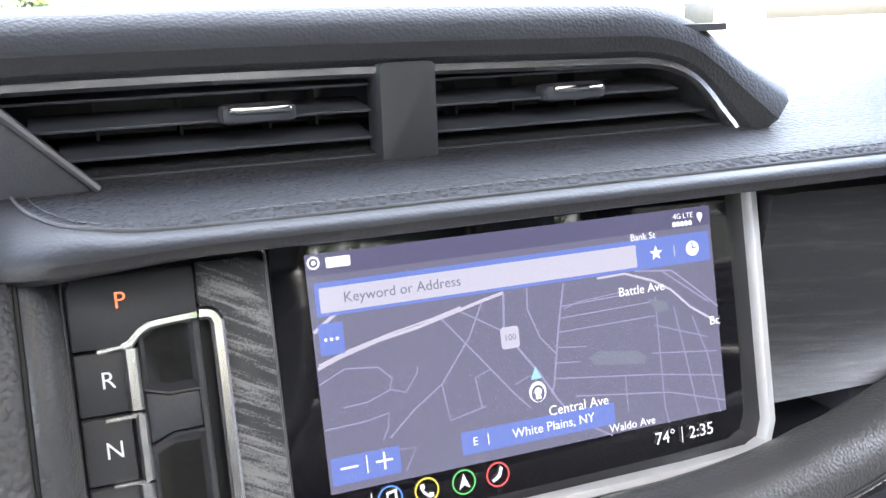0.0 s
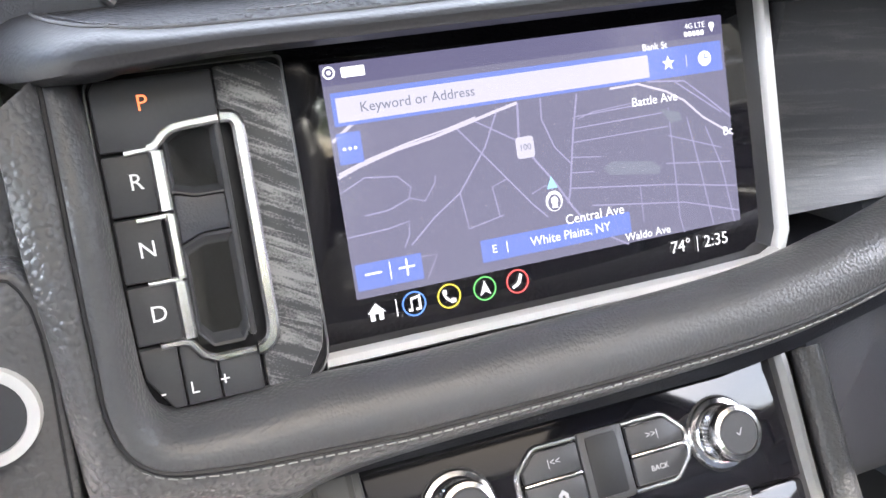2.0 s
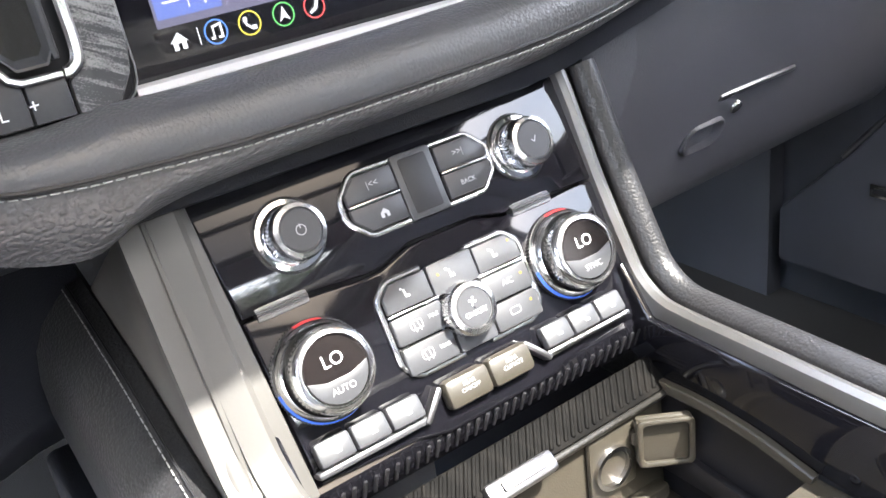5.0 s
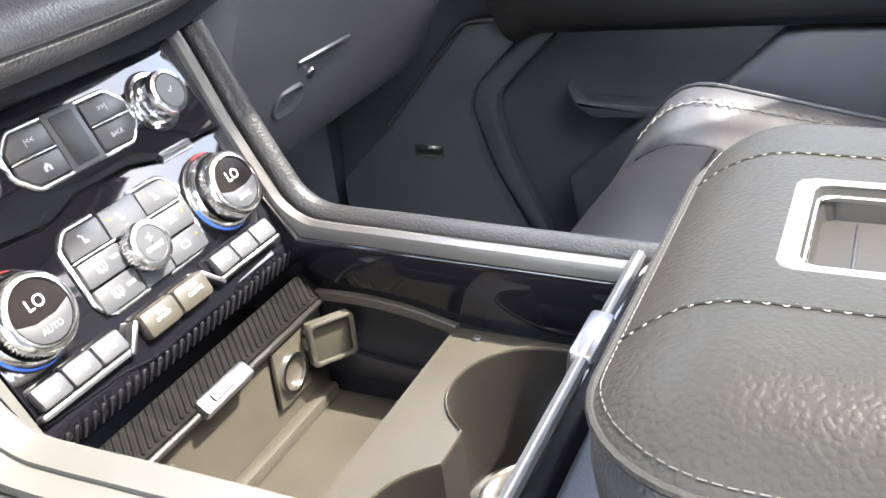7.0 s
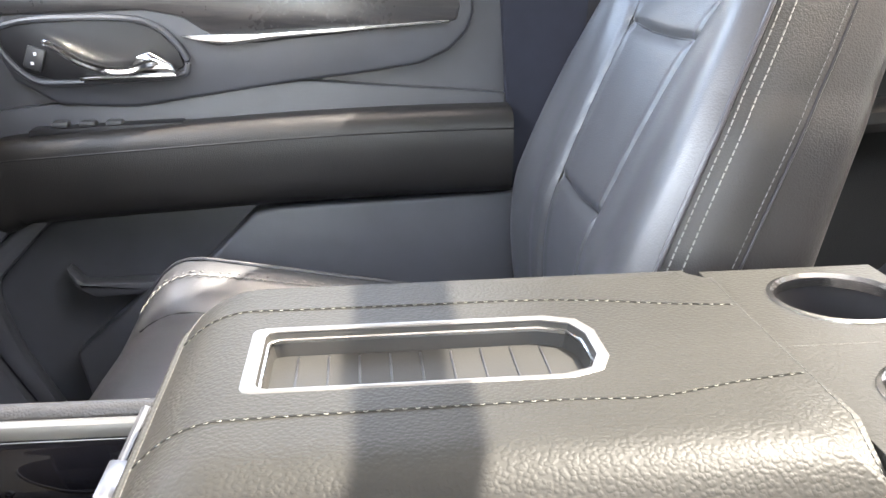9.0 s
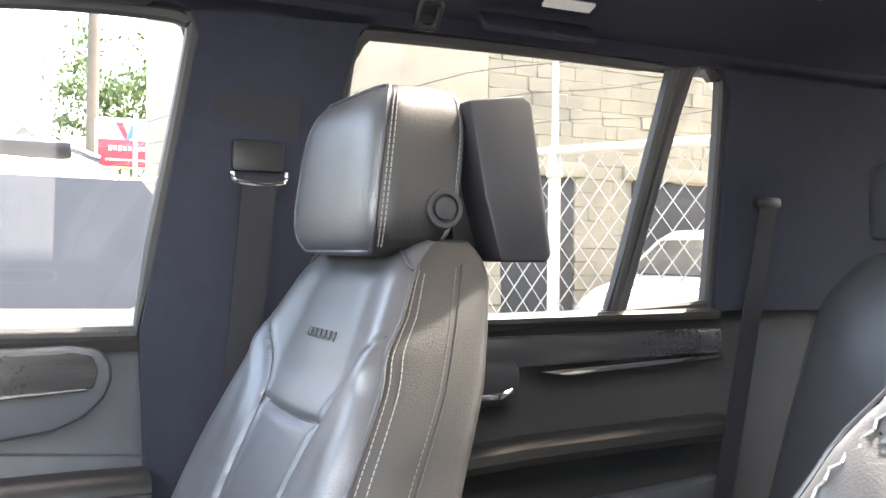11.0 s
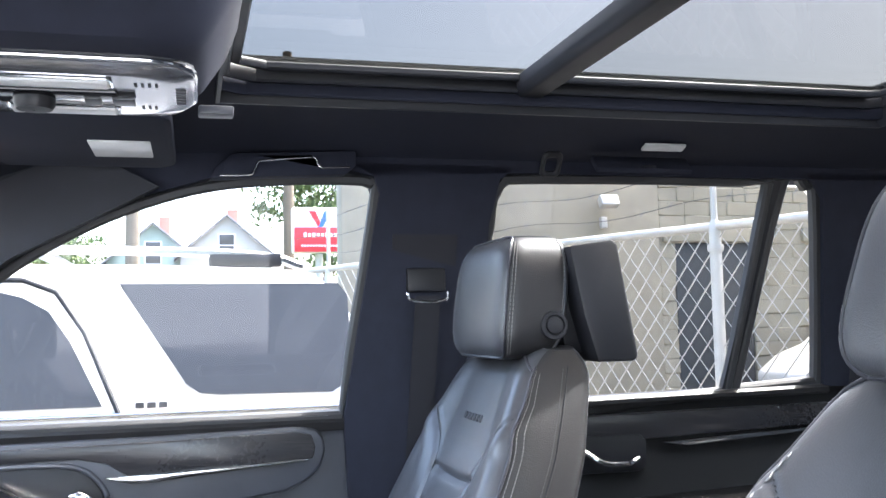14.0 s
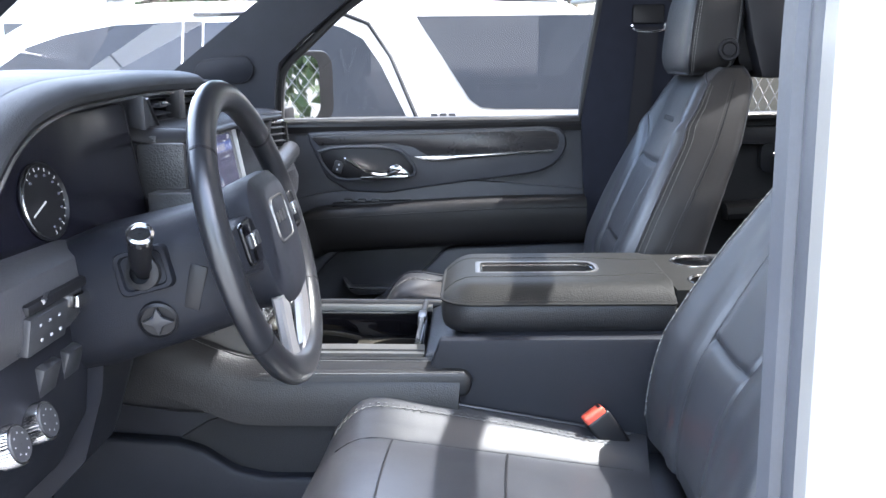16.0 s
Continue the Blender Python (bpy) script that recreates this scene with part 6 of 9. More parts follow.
    for s in (-1, 1):
        for a, mtl in ((0.44, SEATSTITCH), (0.34, SEATSTITCH), (-0.34, SEATSTITCH)):
            part("headrest_stitching", stitches([proud(hskin, a if s > 0 else math.pi - a, q, 0.0008, hm) for q in np.linspace(-0.86, 0.86, 26)], 0.0062, 0.0046, 0.0008), mtl, head)
        part("headrest_seam", tube([proud(hskin, -0.42 if s > 0 else math.pi + 0.42, q, 0.0006, hm) for q in np.linspace(-0.88, 0.88, 24)], 0.0014, 6), PIPING, head)
        part("post", lathe([(0.008, 1.40), (0.008, 1.47)], (cx + s * 0.06, -0.905, 0), (0, 0, 1), 12, True), DARKPLASTIC, head)
    part("release_button", join(lathe([(0.0215, -0.006), (0.0215, 0.001), (0.0200, 0.0042), (0.0155, 0.0042), (0.0145, 0.0015), (0.001, 0.001)], (cx - 0.1420, -0.920, 1.487), (-1, 0, 0), 28), lathe([(0.0125, 0.001), (0.0115, 0.0045), (0.001, 0.0055)], (cx - 0.1420, -0.920, 1.487), (-1, 0, 0), 24)), DARKPLASTIC, head, "round release button")
    scn = part("seatback_screen", prism([(-0.945, 1.602), (-1.012, 1.612), (-1.022, 1.606), (-1.050, 1.440), (-1.044, 1.432), (-0.985, 1.432), (-0.965, 1.50)], "x", cx - 0.150, cx + 0.150, 0.006), DARKPLASTIC, st, "black rear-seat screen housing")
    part("screen_hump", prism([(-0.935, 1.58), (-0.985, 1.585), (-1.0, 1.45), (-0.955, 1.44)], "x", cx - 0.100, cx + 0.100, 0.004), DARKPLASTIC, scn)
    part("screen_stalk", box((cx, -0.965, 1.43), (0.10, 0.03, 0.05), 0.006), DARKPLASTIC, scn)

    # cushion: profile along the seat, raised side bolsters
    def cush(u, v):
        # u across -1..1, v 0 (rear) .. 1 (front)
        x = 0.276 * u
        y = -0.70 + 0.508 * v
        z = 0.862 + 0.072 * v - 0.075 * max(0, (v - 0.80) / 0.20) ** 2
        e = max(0, (abs(u) - 0.60) / 0.40)
        z += (0.046 * math.sin(min(1, e * 1.3) * math.pi / 2) - 0.085 * max(0, (e - 0.8) / 0.2) ** 2) * (0.55 + 0.45 * v) * (1 - 0.9 * max(0, (v - 0.86) / 0.14) ** 2)
        y += 0.018 * (1 - u * u)
        return Vector((cx + x, y, z))

    us = [-1, -0.98, -0.95, -0.92, -0.88, -0.82, -0.75, -0.68, -0.62, -0.55, -0.4, -0.2, 0, 0.2, 0.4, 0.55, 0.62, 0.68, 0.75, 0.82, 0.88, 0.92, 0.95, 0.98, 1]
    vs = [*np.linspace(0, 0.85, 16), 0.88, 0.91, 0.94, 0.96, 0.98, 1.0]
    bm = bmesh.new()
    gg = [[bm.verts.new(cush(u, v)) for v in vs] for u in us]
    skirt = [[bm.verts.new(cush(u, v) + Vector((0, 0.012 * max(0, (v - 0.9) * 10), -0.14))) for v in vs] for u in (-1, 1)]
    for i in range(len(us) - 1):
        for j in range(len(vs) - 1):
            bm.faces.new((gg[i][j], gg[i + 1][j], gg[i + 1][j + 1], gg[i][j + 1]))
    for row, sk in ((gg[0], skirt[0]), (gg[-1], skirt[1])):
        for j in range(len(vs) - 1):
            bm.faces.new((row[j], row[j + 1], sk[j + 1], sk[j]))
    fr = [bm.verts.new(gg[i][-1].co + Vector((0, -0.03, -0.13))) for i in range(len(us))]
    for i in range(len(us) - 1):
        bm.faces.new((gg[i][-1], gg[i + 1][-1], fr[i + 1], fr[i]))
    part("cushion", bm, SEATLEATHER, st, "smooth leather seat cushion")
    for s in (-1, 1):
        ln = [cush(s * (0.60 - 0.02 * v), v) + Vector((0, 0, 0.001)) for v in np.linspace(0.05, 0.93, 26)]
        part("cushion_seam", tube(ln, 0.0018, 6), DARKPLASTIC, st)
        ln = [cush(s * (0.74 + 0.04 * math.sin(v * 3)), v) + Vector((0, 0, 0.0012)) for v in np.linspace(0.12, 0.95, 28)]
        part("cushion_stitching", stitches(ln, 0.0060, 0.0095, 0.0007, True), SEATSTITCH, st)
        part("cushion_stitching", stitches([p + Vector((s * 0.009, 0, 0.0016)) for p in ln], 0.0060, 0.0070, 0.0006, True), SEATSTITCH, st)
        ln = [cush(s * 0.885, v) + Vector((0, 0, 0.001)) for v in np.linspace(0.05, 0.97, 30)]
        part("cushion_piping", tube(ln, 0.0026, 8), PIPING, st)
    for v in (0.42, 0.76):
        part("cushion_seam", tube([cush(u, v) + Vector((0, 0, 0.001)) for u in np.linspace(-0.6, 0.6, 16)], 0.0018, 6), DARKPLASTIC, st)
    part("seat_base", prism([(-0.26, 0.80), (-0.24, 0.86), (-0.72, 0.86), (-0.78, 0.80), (-0.70, 0.66), (-0.34, 0.66)], "x", cx - 0.255, cx + 0.255, 0.012), PLASTIC, st)
    part("seat_rail", box((cx - 0.18, -0.5, 0.635), (0.04, 0.5, 0.06), 0.006), DARKPLASTIC, st)
    part("seat_rail", box((cx + 0.18, -0.5, 0.635), (0.04, 0.5, 0.06), 0.006), DARKPLASTIC, st)
    for o in st.children_recursive:
        if recline and not o.name.startswith(("cushion", "seat_base", "seat_rail")):
            for vert in o.data.vertices:
                vert.co.y -= recline * max(0.0, vert.co.z - 0.93)
    return st


seat(0.430, "black leather front seat with grey piping and a headrest screen", "front seats")
seat(-0.430, "black leather driver's seat beside the console, leaned back", "front seats", 0.19)
buckle = thing("seat_belt_buckle", "black seat belt buckle with a red button", "buckle", (-0.185, -0.63, 0.85))
lean = Matrix.Translation((-0.196, -0.638, 0.893)) @ Matrix.Rotation(radians(-35), 4, "X") @ Matrix.Rotation(radians(12), 4, "Z")
part("body", on(lean, box((0, 0, 0), (0.030, 0.042, 0.085), 0.006, None, 3)), DARKPLASTIC, buckle)
part("button", on(lean, box((0, 0.001, 0.043), (0.026, 0.036, 0.018), 0.004, None, 3)), RED, buckle, "red release button")
part("slot", on(lean, box((0, -0.012, 0.0525), (0.020, 0.004, 0.001), 0)), DARKPLASTIC, buckle)

# ---------- car shell ----------
solo("floor", box((0, -0.7, 0.595), (1.74, 3.2, 0.03), 0), CARPET, "black cut-pile cabin carpet", "floor", kind="structure")
solo("kick_panel", box((0.78, 0.50, 0.98), (0.03, 0.40, 0.76), 0), PLASTIC, "black plastic footwell side panel", "panel", kind="structure")
solo("firewall", box((0, 0.62, 0.98), (1.60, 0.04, 0.80), 0), CARPET, "dark carpeted footwell wall", "wall", kind="structure")


def door(s, name, label, y0, y1, win, front):
    """A door with an inner panel, seen from the cabin. s: side."""
    d = thing(name, label, "door", (s * 0.85, (y0 + y1) / 2, 0.6), kind="structure")
    X = lambda x: s * x  # noqa: E731
    part("outer_skin", prism([(y0, 0.62), (y1, 0.62), (y1, 1.315), (y0, 1.315)], "x", X(0.90), X(0.93), 0.004), WHITEPAINT, d, "white painted skin")
    part("panel", prism([(y0, 0.60), (y1, 0.60), (y1, 1.318), (y0, 1.325)], "x", X(0.80), X(0.90), 0.006), PLASTIC, d, "black soft-touch inner panel")
    sill = [(X(0.83), y0, 1.318), (X(0.83), y1, 1.318)]
    part("sill_pad", sweep(sill, [(-0.07, -0.006), (-0.07, 0.010), (0.02, 0.014), (0.038, 0.009), (0.046, -0.004), (0.04, -0.02)] if s > 0 else [(0.07, -0.006), (0.07, 0.010), (-0.02, 0.014), (-0.038, 0.009), (-0.046, -0.004), (-0.04, -0.02)], (0, 0, 1)), LEATHER, d, "padded leather sill")
    return d


P = 0.78
pdoor = door(1, "door_1", "black passenger door with ash trim, chrome handle and armrest", 0.34, -0.725, None, True)
part("sill_stitching", stitches([(0.786, y, 1.3265) for y in np.linspace(0.05, -0.66, 30)]), DARKSTITCH, pdoor)
trim_out = [(0.0, 1.300), (-0.05, 1.303), (-0.40, 1.305), (-0.60, 1.309), (-0.638, 1.303), (-0.652, 1.285), (-0.655, 1.262), (-0.645, 1.235), (-0.62, 1.21), (-0.58, 1.193), (-0.50, 1.182), (-0.40, 1.172), (-0.31, 1.160), (-0.20, 1.145), (-0.10, 1.150), (-0.045, 1.185), (-0.020, 1.24), (-0.005, 1.275)]
part("trim_surround", prism(trim_out, "x", 0.780, 0.806, 0.006, 3), PLASTIC, pdoor, "raised trim surround")
part("wood_trim", prism([(-0.012, 1.288), (-0.06, 1.293), (-0.40, 1.296), (-0.60, 1.300), (-0.628, 1.294), (-0.636, 1.272), (-0.630, 1.250), (-0.50, 1.238), (-0.36, 1.226), (-0.315, 1.231), (-0.27, 1.262), (-0.22, 1.272), (-0.10, 1.270), (-0.03, 1.268)], "x", 0.776, 0.79, 0.003), DOORWOOD, pdoor, "glossy brown-black ash strip")
part("bright_spear", prism([(-0.265, 1.238), (-0.33, 1.240), (-0.37, 1.2395), (-0.62, 1.2515), (-0.621, 1.248), (-0.40, 1.233), (-0.36, 1.2275), (-0.315, 1.224)], "x", 0.771, 0.785, 0.0015), SATIN, pdoor, "bright metal spear")
part("handle_recess", prism([(-0.03, 1.255), (-0.08, 1.262), (-0.19, 1.262), (-0.235, 1.25), (-0.262, 1.222), (-0.268, 1.198), (-0.245, 1.188), (-0.10, 1.184), (-0.065, 1.195), (-0.04, 1.225)], "x", 0.774, 0.79, 0.003), DARKPLASTIC, pdoor, "dark handle recess")
rim = smooth_path([(0.776, -0.028, 1.252), (0.774, -0.08, 1.263), (0.774, -0.19, 1.263), (0.774, -0.237, 1.251), (0.774, -0.265, 1.222), (0.774, -0.272, 1.198), (0.775, -0.248, 1.186), (0.775, -0.10, 1.181), (0.775, -0.062, 1.193), (0.776, -0.036, 1.225), (0.776, -0.028, 1.252)], 5)
part("recess_rim", tube(rim, 0.0045, 8), PLASTIC, pdoor)
hl = smooth_path([(0.758, -0.098, 1.236), (0.752, -0.110, 1.231), (0.747, -0.14, 1.212), (0.745, -0.17, 1.201), (0.748, -0.20, 1.198), (0.755, -0.222, 1.204), (0.762, -0.238, 1.206)], 6)
handle = part("door_handle", sweep(hl, ribbon(0.010, 0.016, 0.6), (1, 0, 0), grow=lambda t: 0.7 + 0.5 * t), CHROME, pdoor, "chrome door handle")
part("handle_end", prism([(-0.212, 1.216), (-0.228, 1.221), (-0.255, 1.205), (-0.262, 1.192), (-0.215, 1.192), (-0.20, 1.198)], "x", 0.752, 0.775, 0.004), CHROME, handle)
part("handle_base", prism([(-0.135, 1.190), (-0.255, 1.193), (-0.262, 1.187), (-0.135, 1.184)], "x", 0.758, 0.775, 0.002), SATIN, handle)
part("lock_switch", box((0.772, -0.078, 1.214), (0.006, 0.024, 0.030), 0.003, (20, 0, 0)), KEYPLASTIC, pdoor)
for dz in (-0.006, 0.006):
    part("lock_mark", box((0.7685, -0.078 - dz * 0.4, 1.214 + dz), (0.001, 0.004, 0.004), 0.0004), WHITEINK, pdoor)
arml = smooth_path([(0.775, 0.03, 1.075), (0.765, -0.02, 1.096), (0.758, -0.10, 1.103), (0.752, -0.25, 1.112), (0.748, -0.40, 1.120), (0.748, -0.55, 1.124), (0.752, -0.70, 1.124)], 6)
part("armrest", sweep(arml, [(-0.060, 0.010), (-0.02, 0.014), (0.010, 0.012), (0.022, 0.004), (0.027, -0.010), (0.0265, -0.035), (0.024, -0.065), (0.017, -0.090), (0.004, -0.104), (-0.02, -0.108), (-0.060, -0.108)], (0, 0, 1)), LEATHER, pdoor, "padded leather armrest")
part("armrest_seam", tube([p + Vector((-0.0268, 0, -0.012)) for p in arml], 0.0014, 6), DARKPLASTIC, pdoor)
part("armrest_stitching", stitches([p + Vector((-0.0262, 0, -0.0185)) for p in arml]), DARKSTITCH, pdoor)
part("switch_plate", prism([(-0.06, 1.122), (-0.26, 1.128), (-0.265, 1.117), (-0.06, 1.112)], "x", 0.758, 0.80, 0.003), DARKPLASTIC, pdoor)
for k in range(3):
    part("window_switch", box((0.772, -0.10 - 0.035 * k, 1.127), (0.018, 0.022, 0.008), 0.003), KEYPLASTIC, pdoor)
part("upper_shelf", prism([(0.03, 1.13), (-0.02, 1.145), (-0.10, 1.153), (-0.30, 1.168), (-0.42, 1.175), (-0.70, 1.150), (-0.70, 1.12), (0.03, 1.08)], "x", 0.787, 0.805, 0.005), PLASTIC, pdoor)
part("lower_pocket", prism([(-0.345, 1.000), (-0.38, 1.0075), (-0.71, 1.018), (-0.71, 0.70), (-0.10, 0.70), (-0.08, 0.80), (-0.20, 0.90), (-0.27, 0.925)], "x", 0.755, 0.80, 0.008, 3), PLASTIC, pdoor, "map pocket")
part("speaker_panel", prism([(0.054, 1.007), (-0.044, 1.014), (0.0, 0.968), (0.048, 0.918), (0.058, 0.885), (0.045, 0.83), (0.03, 0.79), (-0.006, 0.722), (-0.03, 0.68), (0.28, 0.68), (0.28, 0.76), (0.187, 0.854)], "x", 0.758, 0.80, 0.006), PLASTIC, pdoor, "raised speaker panel")
part("panel_bevel", prism([(-0.046, 1.012), (-0.085, 1.008), (-0.036, 0.962), (0.020, 0.905), (0.022, 0.875), (0.0, 0.80), (-0.05, 0.70), (-0.02, 0.70), (0.034, 0.80), (0.060, 0.885), (0.050, 0.92)], "x", 0.770, 0.80, 0.008), PLASTIC, pdoor)
part("pocket_lip", prism([(-0.079, 0.926), (-0.10, 0.902), (-0.199, 0.902), (-0.272, 0.922), (-0.262, 0.905), (-0.20, 0.884), (-0.115, 0.880), (-0.088, 0.898)], "x", 0.766, 0.80, 0.005), PLASTIC, pdoor, "pocket lip")
part("speaker_edge", tube(smooth_path([(0.756, 0.187, 0.856), (0.756, 0.12, 0.936), (0.756, 0.075, 0.990), (0.756, 0.050, 1.008), (0.756, 0.0, 1.013), (0.757, -0.043, 1.015)], 5), 0.0030), GUNMETAL, pdoor)
part("speaker_badge", box((0.7555, 0.125, 0.822), (0.003, 0.045, 0.017), 0.001), SATIN, pdoor, "small silver badge plate")
part("badge_bars", box((0.7535, 0.125, 0.822), (0.002, 0.034, 0.007), 0.0005), DARKPLASTIC, pdoor)

# front side window and its frame, glass
wf = [(0.070, 1.325), (0.064, 1.40), (0.048, 1.46), (-0.02, 1.522), (-0.12, 1.607), (-0.24, 1.677), (-0.36, 1.725), (-0.47, 1.751), (-0.60, 1.762), (-0.71, 1.763), (-0.735, 1.757), (-0.748, 1.735), (-0.685, 1.325)]


def tumble(y, z, base=0.80):
    """The glass leans in towards the roof."""
    return base - 0.16 * max(0, z - 1.33)


def window(s, name, label, outline, glass):
    w = thing(name, label, "window", (s * 0.8, outline[0][0], 1.33), kind="structure")
    ring = smooth_path([(s * tumble(y, z), y, z) for y, z in outline], 4)
    part("seal", sweep(ring + ring[:1], ribbon(0.020, 0.026, 0.5), (s, 0, 0.15)), RUBBER, w, "black rubber seal")
    bm = bmesh.new()
    bm.faces.new([bm.verts.new((s * (tumble(y, z) + 0.012), y, z)) for y, z in outline])
    pane = part("pane", bm, glass, w, smooth=False)
    pane.visible_shadow = False
    return w


wr = [(-1.505, 1.336), (-0.965, 1.333), (-0.972, 1.68), (-0.985, 1.745), (-1.0, 1.765), (-1.02, 1.770), (-1.30, 1.774), (-1.585, 1.772)]
wq = [(-1.525, 1.340), (-1.618, 1.768), (-1.675, 1.766), (-1.70, 1.74), (-1.725, 1.36), (-1.715, 1.35)]
window(1, "window_1", "clear front side window with black seal", wf, SIDEGLASS)
window(1, "window_2", "tinted rear side window with black seal", wr, REARGLASS)
window(1, "window_3", "small rear quarter window", wq, REARGLASS)
window(-1, "window_4", "tinted rear side window behind the driver", wr, REARGLASS)

# shell panels between openings, both sides; the driver's door is off, its opening free
B_IN = [(-0.690, 1.325), (-0.752, 1.735), (-0.74, 1.768), (-0.70, 1.79), (-1.02, 1.79), (-0.985, 1.765), (-0.965, 1.68), (-0.955, 1.325), (-0.955, 0.60), (-0.725, 0.60)]
def leaning(pts, s, x_in, x_out):
    """A panel that leans in with the glass."""
    bm = bmesh.new()
    lo = [bm.verts.new((s * (tumble(y, z, x_in)), y, z)) for y, z in pts]
    hi = [bm.verts.new((s * (tumble(y, z, x_out)), y, z)) for y, z in pts]
    bm.faces.new(lo), bm.faces.new(hi[::-1])
    for i in range(len(pts)):
        j = (i + 1) % len(pts)
        bm.faces.new((lo[i], hi[i], hi[j], lo[j]))
    return bm


for s, nm in ((1, "wall_right"), (-1, "wall_left")):
    w = thing(nm, "black-trimmed side of the cabin with pillars", "wall", (s * 0.8, -1.0, 0.6), kind="structure")
    part("centre_pillar", leaning(B_IN if s > 0 else [(-0.775, 1.325), (-0.80, 1.735), (-0.78, 1.79), (-1.02, 1.79), (-0.965, 1.68), (-0.955, 1.325), (-0.955, 0.60), (-0.80, 0.60)], s, 0.775, 0.86), HEADLINER, w, "black fabric centre pillar")
    part("rear_panel", leaning([(-1.73, 1.34), (-1.705, 1.74), (-1.68, 1.775), (-1.65, 1.79), (-2.92, 1.79), (-2.92, 1.33)], s, 0.775, 0.803), HEADLINER, w)
    part("divider", leaning([(-1.490, 1.335), (-1.513, 1.335), (-1.612, 1.775), (-1.590, 1.775)], s, 0.79, 0.805), DARKPLASTIC, w, "black window divider")
    part("cant_rail", leaning([(0.03, 1.60), (-0.24, 1.70), (-0.47, 1.766), (-0.70, 1.776), (-0.74, 1.768), (-1.02, 1.778), (-1.7, 1.778), (-2.9, 1.775), (-2.9, 1.86), (-0.3, 1.86), (0.0, 1.74)], s, 0.775, 0.86), HEADLINER, w)
    ap = [(0.56, 1.36), (0.335, 1.445), (0.10, 1.615), (-0.12, 1.758), (-0.24, 1.80), (-0.36, 1.74), (-0.12, 1.617), (-0.015, 1.535), (0.052, 1.475), (0.068, 1.41), (0.074, 1.328), (0.074, 1.2), (0.60, 1.2)]
    part("front_pillar", leaning(ap, s, 0.755, 0.86), LOWPLASTIC, w, "wide slanting front pillar")
    GP = plane_at((s * 0.7262, 0.187, 1.457), (0, -s, 0.10), (-s * 0.24, 0, 0.97))
    grille = part("speaker_grille", on(GP, plate(rrect(0.142, 0.064, 0.031, 7), 0.002, 0.001, 0.001)), LOWPLASTIC, w, "oval tweeter grille")
    part("grille_edge", on(GP, tube([(x, y, 0.0016) for x, y in (lambda q: q + q[:1])(rrect(0.144, 0.066, 0.032, 7))], 0.0012, 6)), DARKPLASTIC, grille)
    part("rear_lower", prism([(-0.955, 0.6), (-2.9, 0.6), (-2.9, 1.34), (-1.72, 1.34), (-0.955, 1.33)], "x", s * 0.80, s * 0.90, 0.004), CARPET, w)
    part("rear_skin", prism([(-0.80, 0.5), (-3.2, 0.5), (-3.2, 1.33), (-0.80, 1.32)], "x", s * 0.905, s * 0.93, 0), WHITEPAINT, w)
# rear door inner trim, passenger side
rd = thing("door_2", "black rear door with ash strip and armrest", "door", (0.85, -1.3, 0.6), kind="structure")
part("sill_pad", sweep([(0.80, -0.96, 1.325), (0.80, -1.74, 1.335)], ribbon(0.06, 0.02, 0.6), (0, 0, 1)), LEATHER, rd)
part("wood_trim", prism([(-1.05, 1.300), (-1.75, 1.305), (-1.75, 1.262), (-1.30, 1.250), (-1.05, 1.262)], "x", 0.776, 0.80, 0.004), DOORWOOD, rd, "glossy ash strip")
part("bright_spear", prism([(-1.34, 1.242), (-1.75, 1.258), (-1.75, 1.252), (-1.40, 1.233)], "x", 0.772, 0.79, 0.001), SATIN, rd)
part("handle_recess", prism(rrect(0.17, 0.075, 0.02), "x", 0.774, 0.80, 0.003), DARKPLASTIC, rd).location = (0, -1.22, 1.225)
part("door_handle", sweep(smooth_path([(0.765, -1.16, 1.235), (0.752, -1.20, 1.212), (0.752, -1.25, 1.208), (0.765, -1.28, 1.215)], 5), ribbon(0.010, 0.016, 0.6), (1, 0, 0)), CHROME, rd, "chrome door handle")
part("armrest", sweep([(0.765, -1.05, 1.10), (0.76, -1.30, 1.118), (0.76, -1.75, 1.132)], [(-0.05, 0.012), (0.012, 0.012), (0.024, 0.003), (0.028, -0.012), (0.020, -0.026), (-0.05, -0.036)], (0, 0, 1)), LEATHER, rd, "padded armrest")
part("lower_pocket", prism([(-1.36, 0.93), (-1.46, 1.012), (-1.75, 1.03), (-1.75, 0.7), (-1.10, 0.7)], "x", 0.76, 0.80, 0.006), PLASTIC, rd)

# windscreen
bm = bmesh.new()
ws = lambda x, k: (x * (1 - 0.10 * k), 0.73 - 0.86 * k - 0.09 * (x / 0.78) ** 2, 1.385 + 0.41 * k)  # noqa: E731
wsc = thing("windscreen", "raked clear windscreen with a round orange sticker", "windscreen", (0, 0.4, 1.4), kind="structure")
pane = part("pane", surf(lambda a, b: ws(-0.80 + 1.6 * a, b), 12, 6), GLASS, wsc)
pane.visible_shadow = False

# roof
roof = thing("ceiling", "black headliner round a two-panel glass roof", "ceiling", (0, -1, 1.85), kind="structure")
GXR = 0.385


def ceil_z(x, y):
    return 1.842 - 0.045 * (abs(x) / 0.72) ** 4 - 0.09 * max(0, (y + 0.35) / 0.35) ** 1.5 * (1 if y > -0.35 else 0)


